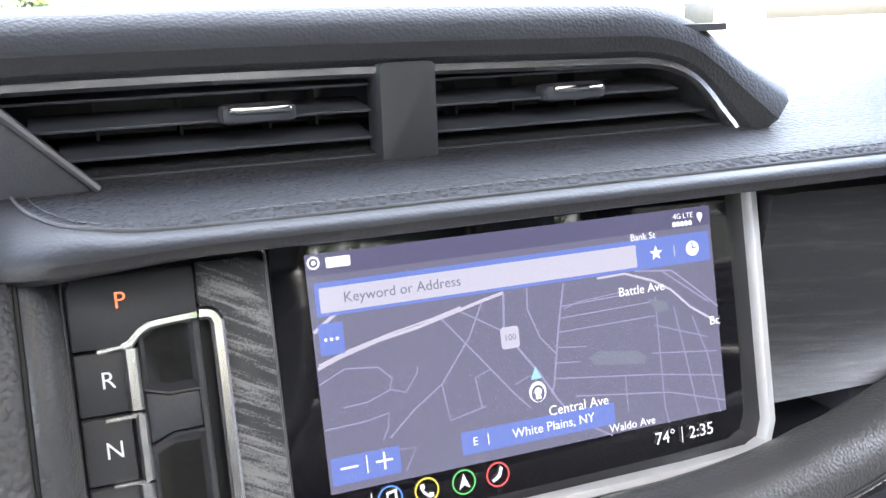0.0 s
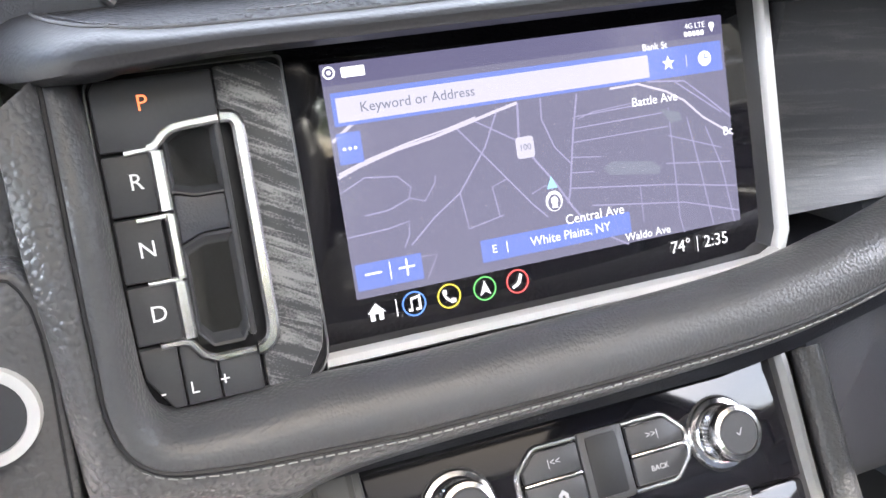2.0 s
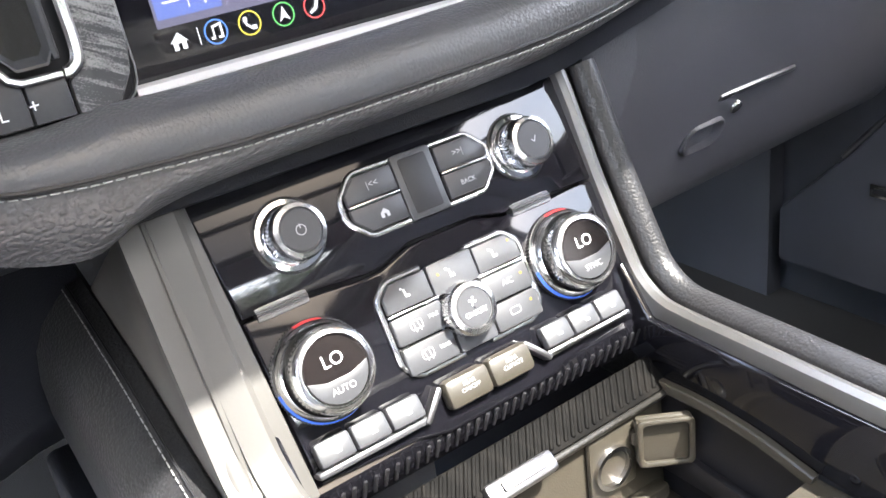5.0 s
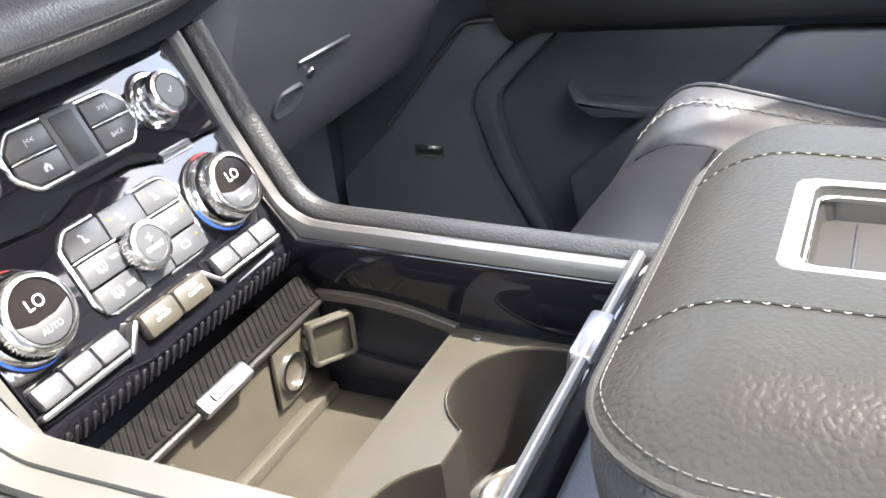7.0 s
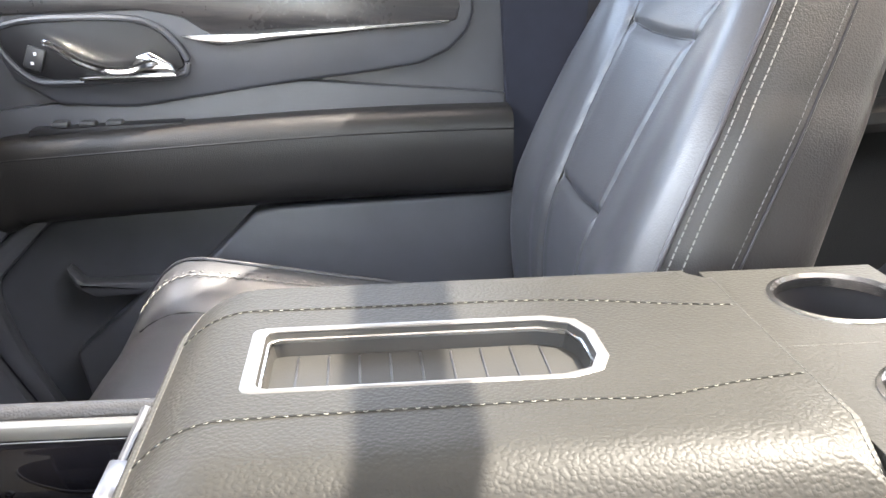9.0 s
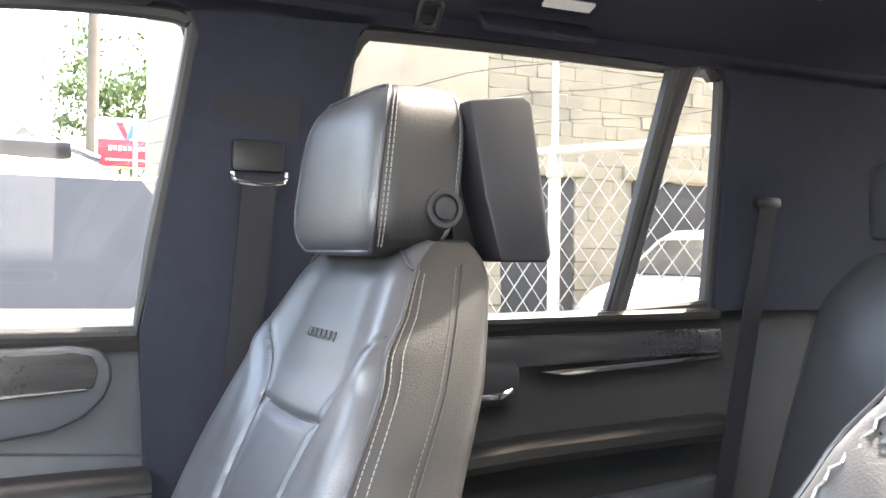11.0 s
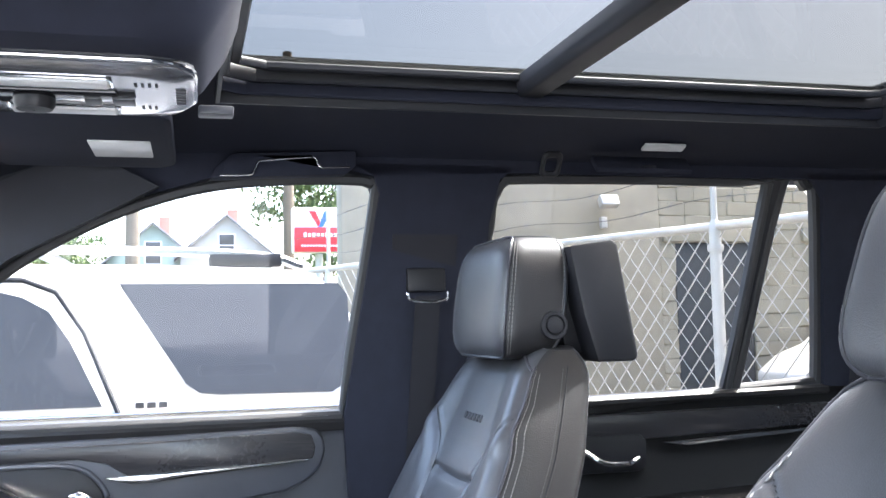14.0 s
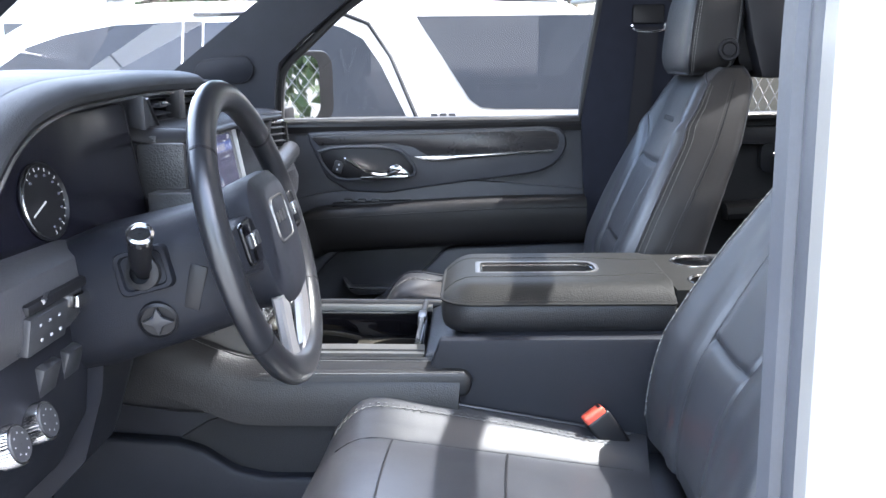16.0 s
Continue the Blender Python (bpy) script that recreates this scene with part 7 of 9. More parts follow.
cx_ = sorted({*np.linspace(-0.72, 0.72, 25), -GXR - 0.045, GXR + 0.045})
cy_ = sorted({*np.linspace(0.0, -2.9, 40), -0.455, -1.61})
bm = bmesh.new()
g = [[bm.verts.new((x, y, ceil_z(x, y))) for y in cy_] for x in cx_]
for i in range(len(cx_) - 1):
    for j in range(len(cy_) - 1):
        if not (abs((cx_[i] + cx_[i + 1]) / 2) < GXR + 0.045 and -1.61 < (cy_[j] + cy_[j + 1]) / 2 < -0.455):
            bm.faces.new((g[i][j], g[i + 1][j], g[i + 1][j + 1], g[i][j + 1]))
part("headliner", bm, HEADLINER, roof, "black woven headliner")
# stepped dark frame of the glass roof
for k, (dx, z, w, h) in enumerate(((0.040, 1.856, 0.014, 0.030), (0.026, 1.869, 0.016, 0.022), (0.010, 1.879, 0.016, 0.012))):
    ring = [((GXR + dx) * a, -1.0325 + (0.5475 + dx) * b, z) for a, b in ((1, 0.92), (0.93, 1), (-0.93, 1), (-1, 0.92), (-1, -0.96), (-0.96, -1), (0.96, -1), (1, -0.96), (1, 0.92))]
    part("roof_frame", sweep(ring, ribbon(w, h, 0.4), (0, 0, 1)), DARKPLASTIC if k else HEADLINER, roof)
part("frame_wall", join(*[box((s * (GXR + 0.042), -1.03, 1.856), (0.006, 1.16, 0.057), 0) for s in (-1, 1)], *[box((0, y, 1.856), (0.86, 0.006, 0.057), 0) for y in (-0.452, -1.613)]), DARKPLASTIC, roof)
part("cross_bar", prism([(-0.915, 1.864), (-0.924, 1.852), (-0.962, 1.852), (-0.972, 1.864), (-0.972, 1.885), (-0.915, 1.885)], "x", -GXR - 0.03, GXR + 0.03, 0.004), DARKPLASTIC, roof, "dark cross bar between the panels")
for y0, y1 in ((-0.46, -0.92), (-0.967, -1.60)):
    pane = part("roof_pane", box((0, (y0 + y1) / 2, 1.886), (0.85, abs(y1 - y0), 0.004), 0), ROOFGLASS if y0 > -0.5 else REARROOFGLASS, roof, "tinted roof glass" if y0 > -0.5 else "fixed rear roof glass, tint lowered against the brighter sky")
    pane.visible_shadow = False
part("roof_skin", join(box((0, 0.0 - 0.18, 1.90), (1.3, 0.55, 0.01), 0, (8, 0, 0)), box((0, -2.3, 1.90), (1.4, 1.38, 0.01), 0), *[box((s * 0.57, -1.03, 1.897), (0.29, 1.2, 0.012), 0) for s in (-1, 1)]), WHITEPAINT, roof)
part("rear_wall", box((0, -2.9, 0.98), (1.6, 0.03, 0.78), 0), HEADLINER, roof)
# grab handles, lamps
for y0, y1 in ((-0.455, -0.69),):
    gh = thing("grab_handle", "folded black grab handle above the door", "grab handle", (0.62, -0.57, 1.77))
    part("recess", prism([(y0 + 0.01, 1.752), (y0, 1.772), (y0 - 0.03, 1.797), (y1 - 0.01, 1.806), (y1 - 0.01, 1.778), (y1 + 0.01, 1.763)], "x", 0.665, 0.70, 0.003), HEADLINER, gh)
    part("bar", sweep(smooth_path([(0.664, -0.462, 1.757), (0.663, -0.512, 1.759), (0.662, -0.520, 1.766), (0.661, -0.527, 1.781), (0.660, -0.54, 1.784), (0.660, -0.615, 1.791), (0.661, -0.627, 1.789), (0.662, -0.634, 1.776), (0.663, -0.645, 1.774), (0.664, -0.688, 1.776)], 3), circle(0.0018, 8), (1, 0, 0)), SATIN, gh, "bright-edged folding bar")
    part("flap", prism([(-0.535, 1.787), (-0.62, 1.794), (-0.625, 1.778), (-0.64, 1.772), (-0.685, 1.774), (-0.68, 1.80), (-0.53, 1.795), (-0.47, 1.782), (-0.465, 1.760), (-0.508, 1.761), (-0.522, 1.770)], "x", 0.6635, 0.675, 0.002), HEADLINER, gh)
dl = thing("ceiling_light", "small bright dome light strip", "light", (0.55, -1.27, 1.80))
LAMPLENS = mat("lamp_lens", (0.45, 0.45, 0.44), 0.3)
part("lens", box((0.578, -1.265, 1.811), (0.022, 0.085, 0.006), 0.003, (0, 22, 0)), LAMPLENS, dl)
part("panel", box((0.640, -1.25, 1.788), (0.012, 0.20, 0.040), 0.004, (0, 45, 0)), HEADLINER, dl)
part("hook", box((0.630, -1.26, 1.780), (0.01, 0.03, 0.008), 0.002, (0, 45, 0)), GUNMETAL, dl)
part("vent_ring", ring_plate(rrect(0.05, 0.04, 0.01), rrect(0.03, 0.024, 0.008), 0.008), DARKPLASTIC, dl).matrix_basis = Matrix.Translation((0.632, -1.06, 1.785)) @ Euler((0, radians(-125), 0)).to_matrix().to_4x4()

# front belt on the pillar
belt = thing("seat_belt", "black seat belt hanging from a pillar slider", "seat belt", (0.73, -0.83, 0.9))
part("slider_plate", leaning([(-0.775, 1.66), (-0.90, 1.66), (-0.89, 1.44), (-0.77, 1.43)], 1, 0.765, 0.79), BELT, belt)
part("guide", box((0.722, -0.838, 1.575), (0.02, 0.075, 0.045), 0.006), DARKPLASTIC, belt)
part("loop", tube(smooth_path([(0.708, -0.80, 1.55), (0.705, -0.805, 1.538), (0.704, -0.838, 1.534), (0.705, -0.872, 1.538), (0.708, -0.877, 1.552)], 4), 0.0035), CHROME, belt, "chrome guide loop")
part("webbing", surf(lambda a, b: (0.705 + 0.03 * b, -0.814 - 0.048 * a + 0.055 * b, 1.545 - 0.75 * b), 3, 20, 0.0015), BELT, belt, "black belt webbing")

# rear seats
def rear_seat(cx, label):
    r = thing("second_row_chair", label, "seat", (cx, -1.6, 0.62), "rear seats")
    part("cushion", loft([[(cx + 0.262 * k * a, -1.57 + 0.295 * k * b, z) for a, b in rrect(2, 2, 0.6, 8)] for z, k in ((0.78, 0.93), (0.80, 0.965), (0.84, 0.99), (0.88, 1.0), (0.91, 0.995), (0.93, 0.98), (0.944, 0.955), (0.953, 0.92), (0.958, 0.87), (0.958, 0.79), (0.953, 0.65), (0.946, 0.4), (0.944, 0.02))]), SEATLEATHER, r, "black leather cushion")
    part("cushion_piping", tube([(cx + 0.2555 * a, -1.57 + 0.288 * b, 0.934) for a, b in (lambda q: q + q[:1])(rrect(2, 2, 0.6, 8))], 0.003), PIPING, r)
    part("seam", tube([(cx - 0.13, -1.285, 0.948), (cx - 0.13, -1.80, 0.948)], 0.0015, 6), STITCH, r)
    rings = []
    for v in np.linspace(0, 1, 16):
        k = 1 - max(0, (v - 0.8) / 0.2) ** 2 * 0.35
        rings.append([(cx + (0.245 - 0.05 * v * v) * k * a, -1.86 - 0.14 * v + 0.065 * b * k, 0.90 + 0.55 * v) for a, b in rrect(2, 2, 0.45, 5)])
    part("backrest", loft(rings), SEATLEATHER, r, "black leather backrest")
    part("headrest", loft([[(cx + 0.13 * k * a, -2.0 + 0.055 * k * b, z) for a, b in rrect(2, 2, 0.5, 5)] for z, k in ((1.475, 0.9), (1.48, 0.97), (1.52, 1), (1.58, 1), (1.61, 0.95), (1.622, 0.8), (1.624, 0.4))]), SEATLEATHER, r, "black headrest")
    part("post", lathe([(0.006, 1.42), (0.006, 1.50)], (cx - 0.05, -2.0, 0), n=8), CHROME, r)
    part("post", lathe([(0.006, 1.42), (0.006, 1.50)], (cx + 0.05, -2.0, 0), n=8), CHROME, r)
    return r


rs = rear_seat(0.50, "black leather second-row captain's chair")
copy_thing(rs, Matrix.Translation((-0.50, -1.6, 0.62)))
rb = thing("seat_belt", "grey rear seat belt crossing the side panel", "seat belt", (0.75, -1.85, 1.2))
part("webbing", surf(lambda a, b: (0.735 - 0.02 * b, -1.80 - 0.045 * a + 0.14 * b, 1.54 - 0.62 * b), 2, 12, 0.0015), BELT, rb)
part("guide", box((0.738, -1.82, 1.545), (0.02, 0.06, 0.02), 0.005), DARKPLASTIC, rb)

# ---------- driver's side of the dash ----------
pad = thing("side_pad", "stitched black leather pad beside the gear buttons", "pad", (-0.29, 0.02, 1.26))
PAD_EDGE = [(-0.2550, 1.2985), (-0.2490, 1.2965), (-0.2460, 1.2920), (-0.2436, 1.2850), (-0.2421, 1.2715), (-0.2420, 1.2525), (-0.2430, 1.2315), (-0.2442, 1.2040), (-0.2465, 1.15), (-0.2500, 1.08)]
part("cushion", prism([(-0.302, 1.299)] + PAD_EDGE + [(-0.302, 1.09)], "y", -0.0375, 0.03, 0.004, 3), COARSE, pad, "coarse-grained leather cushion")
part("edge_seam", tube([(x - 0.0035, -0.0378, z - 0.002) for x, z in PAD_EDGE], 0.0007, 6), DARKPLASTIC, pad)
part("upper_cushion", box((-0.2525, 0.022, 1.325), (0.013, 0.070, 0.080), 0.005), COARSE, pad, "coarse-grained leather side above the cushion")
cl = thing("instrument_cluster", "dark instrument cluster with round dials under the hood", "instrument cluster", (-0.45, 0.2, 1.3))
part("binnacle", join(box((-0.47, 0.21, 1.32), (0.42, 0.02, 0.22), 0), box((-0.3165, 0.155, 1.320), (0.010, 0.11, 0.13), 0.003), box((-0.49, 0.12, 1.232), (0.40, 0.20, 0.012), 0.004)), DARKPLASTIC, cl)
CM = plane_at((-0.462, 0.075, 1.335), (0.993, -0.118, 0), (0, 0.16, 0.98))
part("screen", on(CM, plate([(x + 0.006, y) for x, y in rrect(0.372, 0.182, 0.012, 4)], 0.008, 0.002, -0.008)), DARKSCREEN, cl, "glossy dark instrument screen")
part("screen_rim", on(CM, ring_plate([(x + 0.006, y) for x, y in rrect(0.380, 0.190, 0.015, 4)], [(x + 0.006, y) for x, y in rrect(0.368, 0.178, 0.011, 4)], 0.004, -0.004)), DARKPLASTIC, cl)
DX, DY = -0.052, -0.016
dial = part("dial", on(CM, lathe([(0.046, 0.0), (0.0475, 0.003), (0.045, 0.005), (0.042, 0.0015), (0.001, 0.001)], (DX, DY, 0), (0, 0, 1), 40)), DARKPLASTIC, cl, "round gauge")
part("bright_ring", on(CM, sweep([Vector((DX + 0.045 * math.cos(a), DY + 0.045 * math.sin(a), 0.005)) for a in np.linspace(2.0, 4.0, 20)], circle(0.0018, 6), (0, 0, 1))), SATIN, dial, "bright ring segment")
for k in range(15):
    a = radians(130 - 15 * k)
    part("tick", on(CM @ Matrix.Translation((DX + 0.039 * math.cos(a), DY + 0.039 * math.sin(a), 0.003)) @ Matrix.Rotation(a, 4, "Z"), box((0, 0, 0), (0.005 if k % 2 == 0 else 0.003, 0.0009, 0.0004), 0)), WHITE, dial)
    if k % 2 == 0:
        part("figure_bar", on(CM @ Matrix.Translation((DX + 0.032 * math.cos(a), DY + 0.032 * math.sin(a), 0.003)), box((0, 0, 0), (0.0045, 0.0028, 0.0004), 0)), GREYTXT, dial)
part("needle", on(CM @ Matrix.Translation((DX, DY, 0.004)) @ Matrix.Rotation(radians(205), 4, "Z"), box((0.017, 0, 0), (0.034, 0.0020, 0.0010), 0)), WHITE, dial)
for k in range(4):
    part("readout", on(CM @ Matrix.Translation((-0.145, 0.040 - 0.020 * k, 0.0006)), box((0, 0, 0), (0.014 if k % 2 else 0.009, 0.004, 0.0004), 0)), GREYTXT, cl)
part("trim_line", tube(smooth_path([(-0.66, 0.02, 1.235), (-0.55, 0.05, 1.24), (-0.42, 0.06, 1.243), (-0.31, 0.03, 1.262)], 6), 0.003), GUNMETAL, cl)
ld = thing("lower_dash", "black lower dash with switches and light knobs", "dashboard", (-0.6, 0.1, 1.1))
part("knee_roll", loft([[(x, y, z) for y, z in ((0.12, 1.268), (0.06, 1.273), (0.035, 1.258), (0.025, 1.23), (0.030, 1.195), (0.05, 1.172), (0.25, 1.15), (0.25, 1.268))] for x in (-0.75, -0.7, -0.6, -0.535, -0.515, -0.508)]), DASHSKIN, ld, "padded knee roll")
part("switch_panel", loft([[(x, y, z) for y, z in ((0.045, 1.178), (0.042, 1.13), (0.05, 1.06), (0.09, 0.99), (0.25, 0.95), (0.25, 1.178))] for x in (-0.75, -0.6, -0.53, -0.515)]), LOWPLASTIC, ld, "switch panel")
part("centre_knee", loft([[(x, y, z) for y, z in ((0.03 + b, 1.215), (0.02 + b, 1.16), (0.03 + b, 1.08), (0.06 + b, 0.99), (0.12 + b, 0.93), (0.3, 0.9), (0.3, 1.215))] for x, b in ((-0.51, 0.0), (-0.42, 0.0), (-0.34, 0.02), (-0.27, 0.06), (-0.21, 0.09), (-0.159, 0.10))]), LOWPLASTIC, ld, "plain knee panel")
part("silver_switch", box((-0.555, 0.026, 1.214), (0.05, 0.018, 0.016), 0.004, (0, 0, 0)), SATIN, ld, "silver switch bar")
part("switch_block", box((-0.648, 0.028, 1.205), (0.090, 0.014, 0.042), 0.003, (10, 0, 0)), KEYPLASTIC, ld)
for k in range(6):
    part("switch_mark", box((-0.670 + 0.022 * (k % 3), 0.0195, 1.213 - 0.016 * (k // 3)), (0.0045, 0.001, 0.0030), 0), GREYINK, ld)
for x0 in (-0.728, -0.664):
    knob = part("light_knob", on(plane_at((x0, 0.046, 1.100), (1, 0, 0), (0, 0.3, 0.95)), knurl(0.022, (0, 0, 0), (0, 0, 1), 0.022, 40)), SATIN, ld, "ridged silver knob")
    part("cap", on(plane_at((x0, 0.046, 1.100), (1, 0, 0), (0, 0.3, 0.95)), disc(0.0185, (0, 0, 0.020), (0, 0, 1), 0.004)), KEYPLASTIC, knob)
    for k in range(8):
        a = k * math.pi / 4
        part("knob_mark", on(plane_at((x0, 0.046, 1.100), (1, 0, 0), (0, 0.3, 0.95)) @ Matrix.Translation((0.012 * math.cos(a), 0.012 * math.sin(a), 0.0242)), plate(rrect(0.0026, 0.0020, 0.0005, 1), 0.0002, 0)), GREYINK, knob)
for k in range(2):
    part("switch_block", box((-0.560 - 0.062 * k, 0.046, 1.135), (0.045, 0.014, 0.045), 0.003, (18, 0, 0)), KEYPLASTIC, ld)

# start button at the edge of the cluster
sb = thing("start_button", "round start button with a silver ring", "button", (-0.275, -0.02, 1.17))
part("ring", lathe([(0.021, 0), (0.020, 0.006), (0.0155, 0.006), (0.015, 0.002)], (-0.2715, -0.037, 1.243), (0, -1, 0.10), 32), FRAMESILVER, sb)
part("cap", lathe([(0.0155, 0.003), (0.015, 0.005), (0.001, 0.0055)], (-0.2715, -0.037, 1.243), (0, -1, 0.10), 32), KEYPLASTIC, sb)

# ---------- steering wheel ----------
wheel = thing("steering_wheel", "black leather steering wheel with silver lower spoke", "steering wheel", (-0.405, -0.10, 1.26))
WM = plane_at((-0.455, -0.166, 1.270), (1, 0, 0), (0, 0.262, 0.965))
R = 0.174
rimp = [WM @ Vector((R * math.cos(a), R * math.sin(a), 0.0)) for a in np.linspace(0, 2 * math.pi, 73)]
part("rim", sweep(rimp, circle(0.0195, 16, 0.0155), WM.to_3x3() @ Vector((0, 0, 1))), WHEELHIDE, wheel, "leather-wrapped rim")
for a in (40, 140, 215, 325):
    q = [WM @ Vector((R * math.cos(radians(a + d)), R * math.sin(radians(a + d)), 0)) for d in (-0.5, 0.5)]
    part("rim_seam", sweep(q, circle(0.0200, 16, 0.0160), WM.to_3x3() @ Vector((0, 0, 1))), DARKPLASTIC, wheel)
part("hub", on(WM, loft([[(x * k, y * k - 0.01, z) for x, y in rrect(0.175, 0.165, 0.055, 5, cut=(1.3, 0.8, 0.8, 1.3))] for z, k in ((-0.05, 0.7), (-0.02, 0.95), (0.005, 1), (0.018, 0.97), (0.026, 0.85), (0.029, 0.5), (0.030, 0.05))])), LOWPLASTIC, wheel, "soft black airbag cover")
part("emblem_frame", on(WM, ring_plate([(x, y + 0.012) for x, y in rrect(0.074, 0.056, 0.014, 4)], [(x, y + 0.012) for x, y in rrect(0.069, 0.051, 0.012, 4)], 0.0045, 0.027)), RIMSILVER, wheel, "silver emblem frame")
part("emblem", on(WM, plate([(x, y + 0.012) for x, y in rrect(0.069, 0.051, 0.012, 4)], 0.003, 0.0008, 0.027)), LOWPLASTIC, wheel)
part("emblem_bars", on(WM, join(*[plate([(x + dx, y + 0.014) for x, y in rrect(0.012, 0.013, 0.002, 1)], 0.001, 0, 0.0302) for dx in (-0.020, -0.004, 0.012)])), GUNMETAL, wheel)
for s in (-1, 1):
    part("spoke", on(WM, prism([(s * 0.075, 0.035), (s * 0.178, 0.028), (s * 0.178, -0.018), (s * 0.075, -0.035)], "z", -0.012, 0.014, 0.006)), LOWPLASTIC, wheel)
    part("switch_pad", on(WM, plate([(s * 0.115 + x, 0.006 + y) for x, y in rrect(0.055, 0.050, 0.010, 3)], 0.006, 0.002, 0.013)), GLOSS, wheel, "button pad")
    for k in range(3):
        part("switch", on(WM, box((s * (0.100 + 0.015 * k), 0.008, 0.0205), (0.011, 0.016, 0.005), 0.002)), SATIN if k == 1 else KEYPLASTIC, wheel)
for s in (-1, 1):
    sp = [WM @ Vector((s * x, y, z)) for x, y, z in [tuple(p) for p in smooth_path([(0.055, -0.070, 0.012), (0.050, -0.11, 0.006), (0.042, -0.145, 0.0), (0.030, -0.178, -0.002)], 5)]]
    part("silver_spoke", sweep(sp, ribbon(0.040, 0.013, 0.5), WM.to_3x3() @ Vector((0, 0, 1))), SPOKESILVER, wheel, "silver lower spoke")
colm = thing("steering_column", "black steering column shroud with stalk", "steering column", (-0.405, 0.0, 1.2))
part("shroud", loft([[WM @ Vector((x * k, y * k - 0.02, z)) for x, y in rrect(0.175, 0.15, 0.05, 5)] for z, k in ((-0.036, 0.92), (-0.045, 1), (-0.12, 1.05), (-0.20, 1.1), (-0.30, 1.0))]), LOWPLASTIC, colm, "soft black shroud")
BOSS = plane_at((-0.546, -0.048, 1.243), (0, -0.97, 0.24), (0.10, 0.24, 0.965))
part("stalk_boss", on(BOSS, loft([[(x * k, y * k, z) for x, y in rrect(0.066, 0.052, 0.010, 4)] for z, k in ((-0.03, 1.06), (0.004, 1.0), (0.007, 0.95), (0.007, 0.80), (0.003, 0.74))])), LOWPLASTIC, colm, "square stalk boss")
part("stalk_gaiter", on(BOSS, lathe([(0.021, 0.002), (0.020, 0.010), (0.014, 0.013), (0.012, 0.016)], (0, -0.002, 0), (0, 0, 1), 24)), RUBBER, colm)
stk = part("stalk", sweep(smooth_path([(-0.548, -0.048, 1.243), (-0.575, -0.055, 1.262), (-0.600, -0.066, 1.292)], 4), circle(0.0125, 14), (0, 1, 0.3), grow=lambda t: 0.85 + 0.3 * t), DARKPLASTIC, colm, "black control stalk")
part("stalk_tip", lathe([(0.0150, -0.006), (0.0155, 0.0), (0.0150, 0.004), (0.0120, 0.006), (0.0115, 0.003), (0.001, 0.003)], (-0.601, -0.0665, 1.294), (-0.62, -0.25, 0.74), 24), SATIN, stk, "silver-ringed stalk tip")
adj = part("adjuster", lathe([(0.0235, -0.006), (0.0235, 0.003), (0.0205, 0.005), (0.0195, 0.002), (0.001, 0.001)], (-0.545, -0.060, 1.183), (-0.96, -0.15, -0.22), 28), DARKPLASTIC, colm, "round column adjuster")
AM = Matrix.Translation((-0.547, -0.060, 1.183)) @ Vector((-0.96, -0.15, -0.22)).to_track_quat("Z", "Y").to_matrix().to_4x4()
part("star_grip", on(AM, plate([((0.019 if k % 2 == 0 else 0.008) * math.sin(k * math.pi / 4), (0.019 if k % 2 == 0 else 0.008) * math.cos(k * math.pi / 4)) for k in range(8)], 0.006, 0.002)), KEYPLASTIC, adj)
part("column_slot", box((-0.541, -0.105, 1.222), (0.008, 0.022, 0.055), 0.003, (15, 0, 0)), DARKPLASTIC, colm, "slot beside the wheel")

# ---------- overhead console, visor, mirror ----------
oc = thing("overhead_console", "overhead console with glossy black button panel", "overhead console", (0, -0.25, 1.78))
part("body", loft([[(x * k, -0.25 + y * k, z) for x, y in rrect(0.30, 0.36, 0.06, 5)] for z, k in ((1.84, 1.20), (1.80, 1.12), (1.765, 1.0), (1.750, 0.92), (1.747, 0.80))]), HEADLINER, oc)
BLACKTRIM = mat("black_trim", (0.012, 0.012, 0.014), 0.5)
# gloss black given a silver-grey base for the sky it reflects
SKYGLOSS = mat("sky_greyed_gloss", (0.34, 0.34, 0.355), 0.13, metal=0.85, var=0.05)
part("button_panel", loft([[(0.005 + x * k, -0.262 + y * k, z) for x, y in rrect(0.20, 0.31, 0.05, 6)] for z, k in ((1.755, 1.0), (1.738, 1.0), (1.732, 0.94), (1.731, 0.8))]), SKYGLOSS, oc, "glossy black lamp panel, greyed for the sky's reflection")
part("chrome_edge", tube([(0.005 + 1.0 * x, -0.262 + 1.0 * y, 1.742) for x, y in (lambda q: q + q[:1])(rrect(0.203, 0.313, 0.05, 6))], 0.0022), CHROME, oc)
for x0 in (-0.052, 0.062):
    lens = part("map_lamp", box((x0, -0.285, 1.7295), (0.026, 0.105, 0.007), 0.003, None, 3), LAMPLENS, oc, "pale map lamp lens")
    part("lamp_rim", on(Matrix.Translation((x0, -0.285, 1.7285)), ring_plate(rrect(0.032, 0.112, 0.006, 3), rrect(0.026, 0.105, 0.005, 3), 0.002)), CHROME, lens)
part("centre_strip", box((0.005, -0.235, 1.7300), (0.052, 0.215, 0.005), 0.002), GLOSS, oc, "gloss black centre strip")
part("sensor_knob", lathe([(0.020, 0), (0.020, -0.008), (0.017, -0.013), (0.001, -0.014)], (0.012, -0.262, 1.7290), (0, 0, 1), 24), DARKPLASTIC, oc, "dark sensor dome")
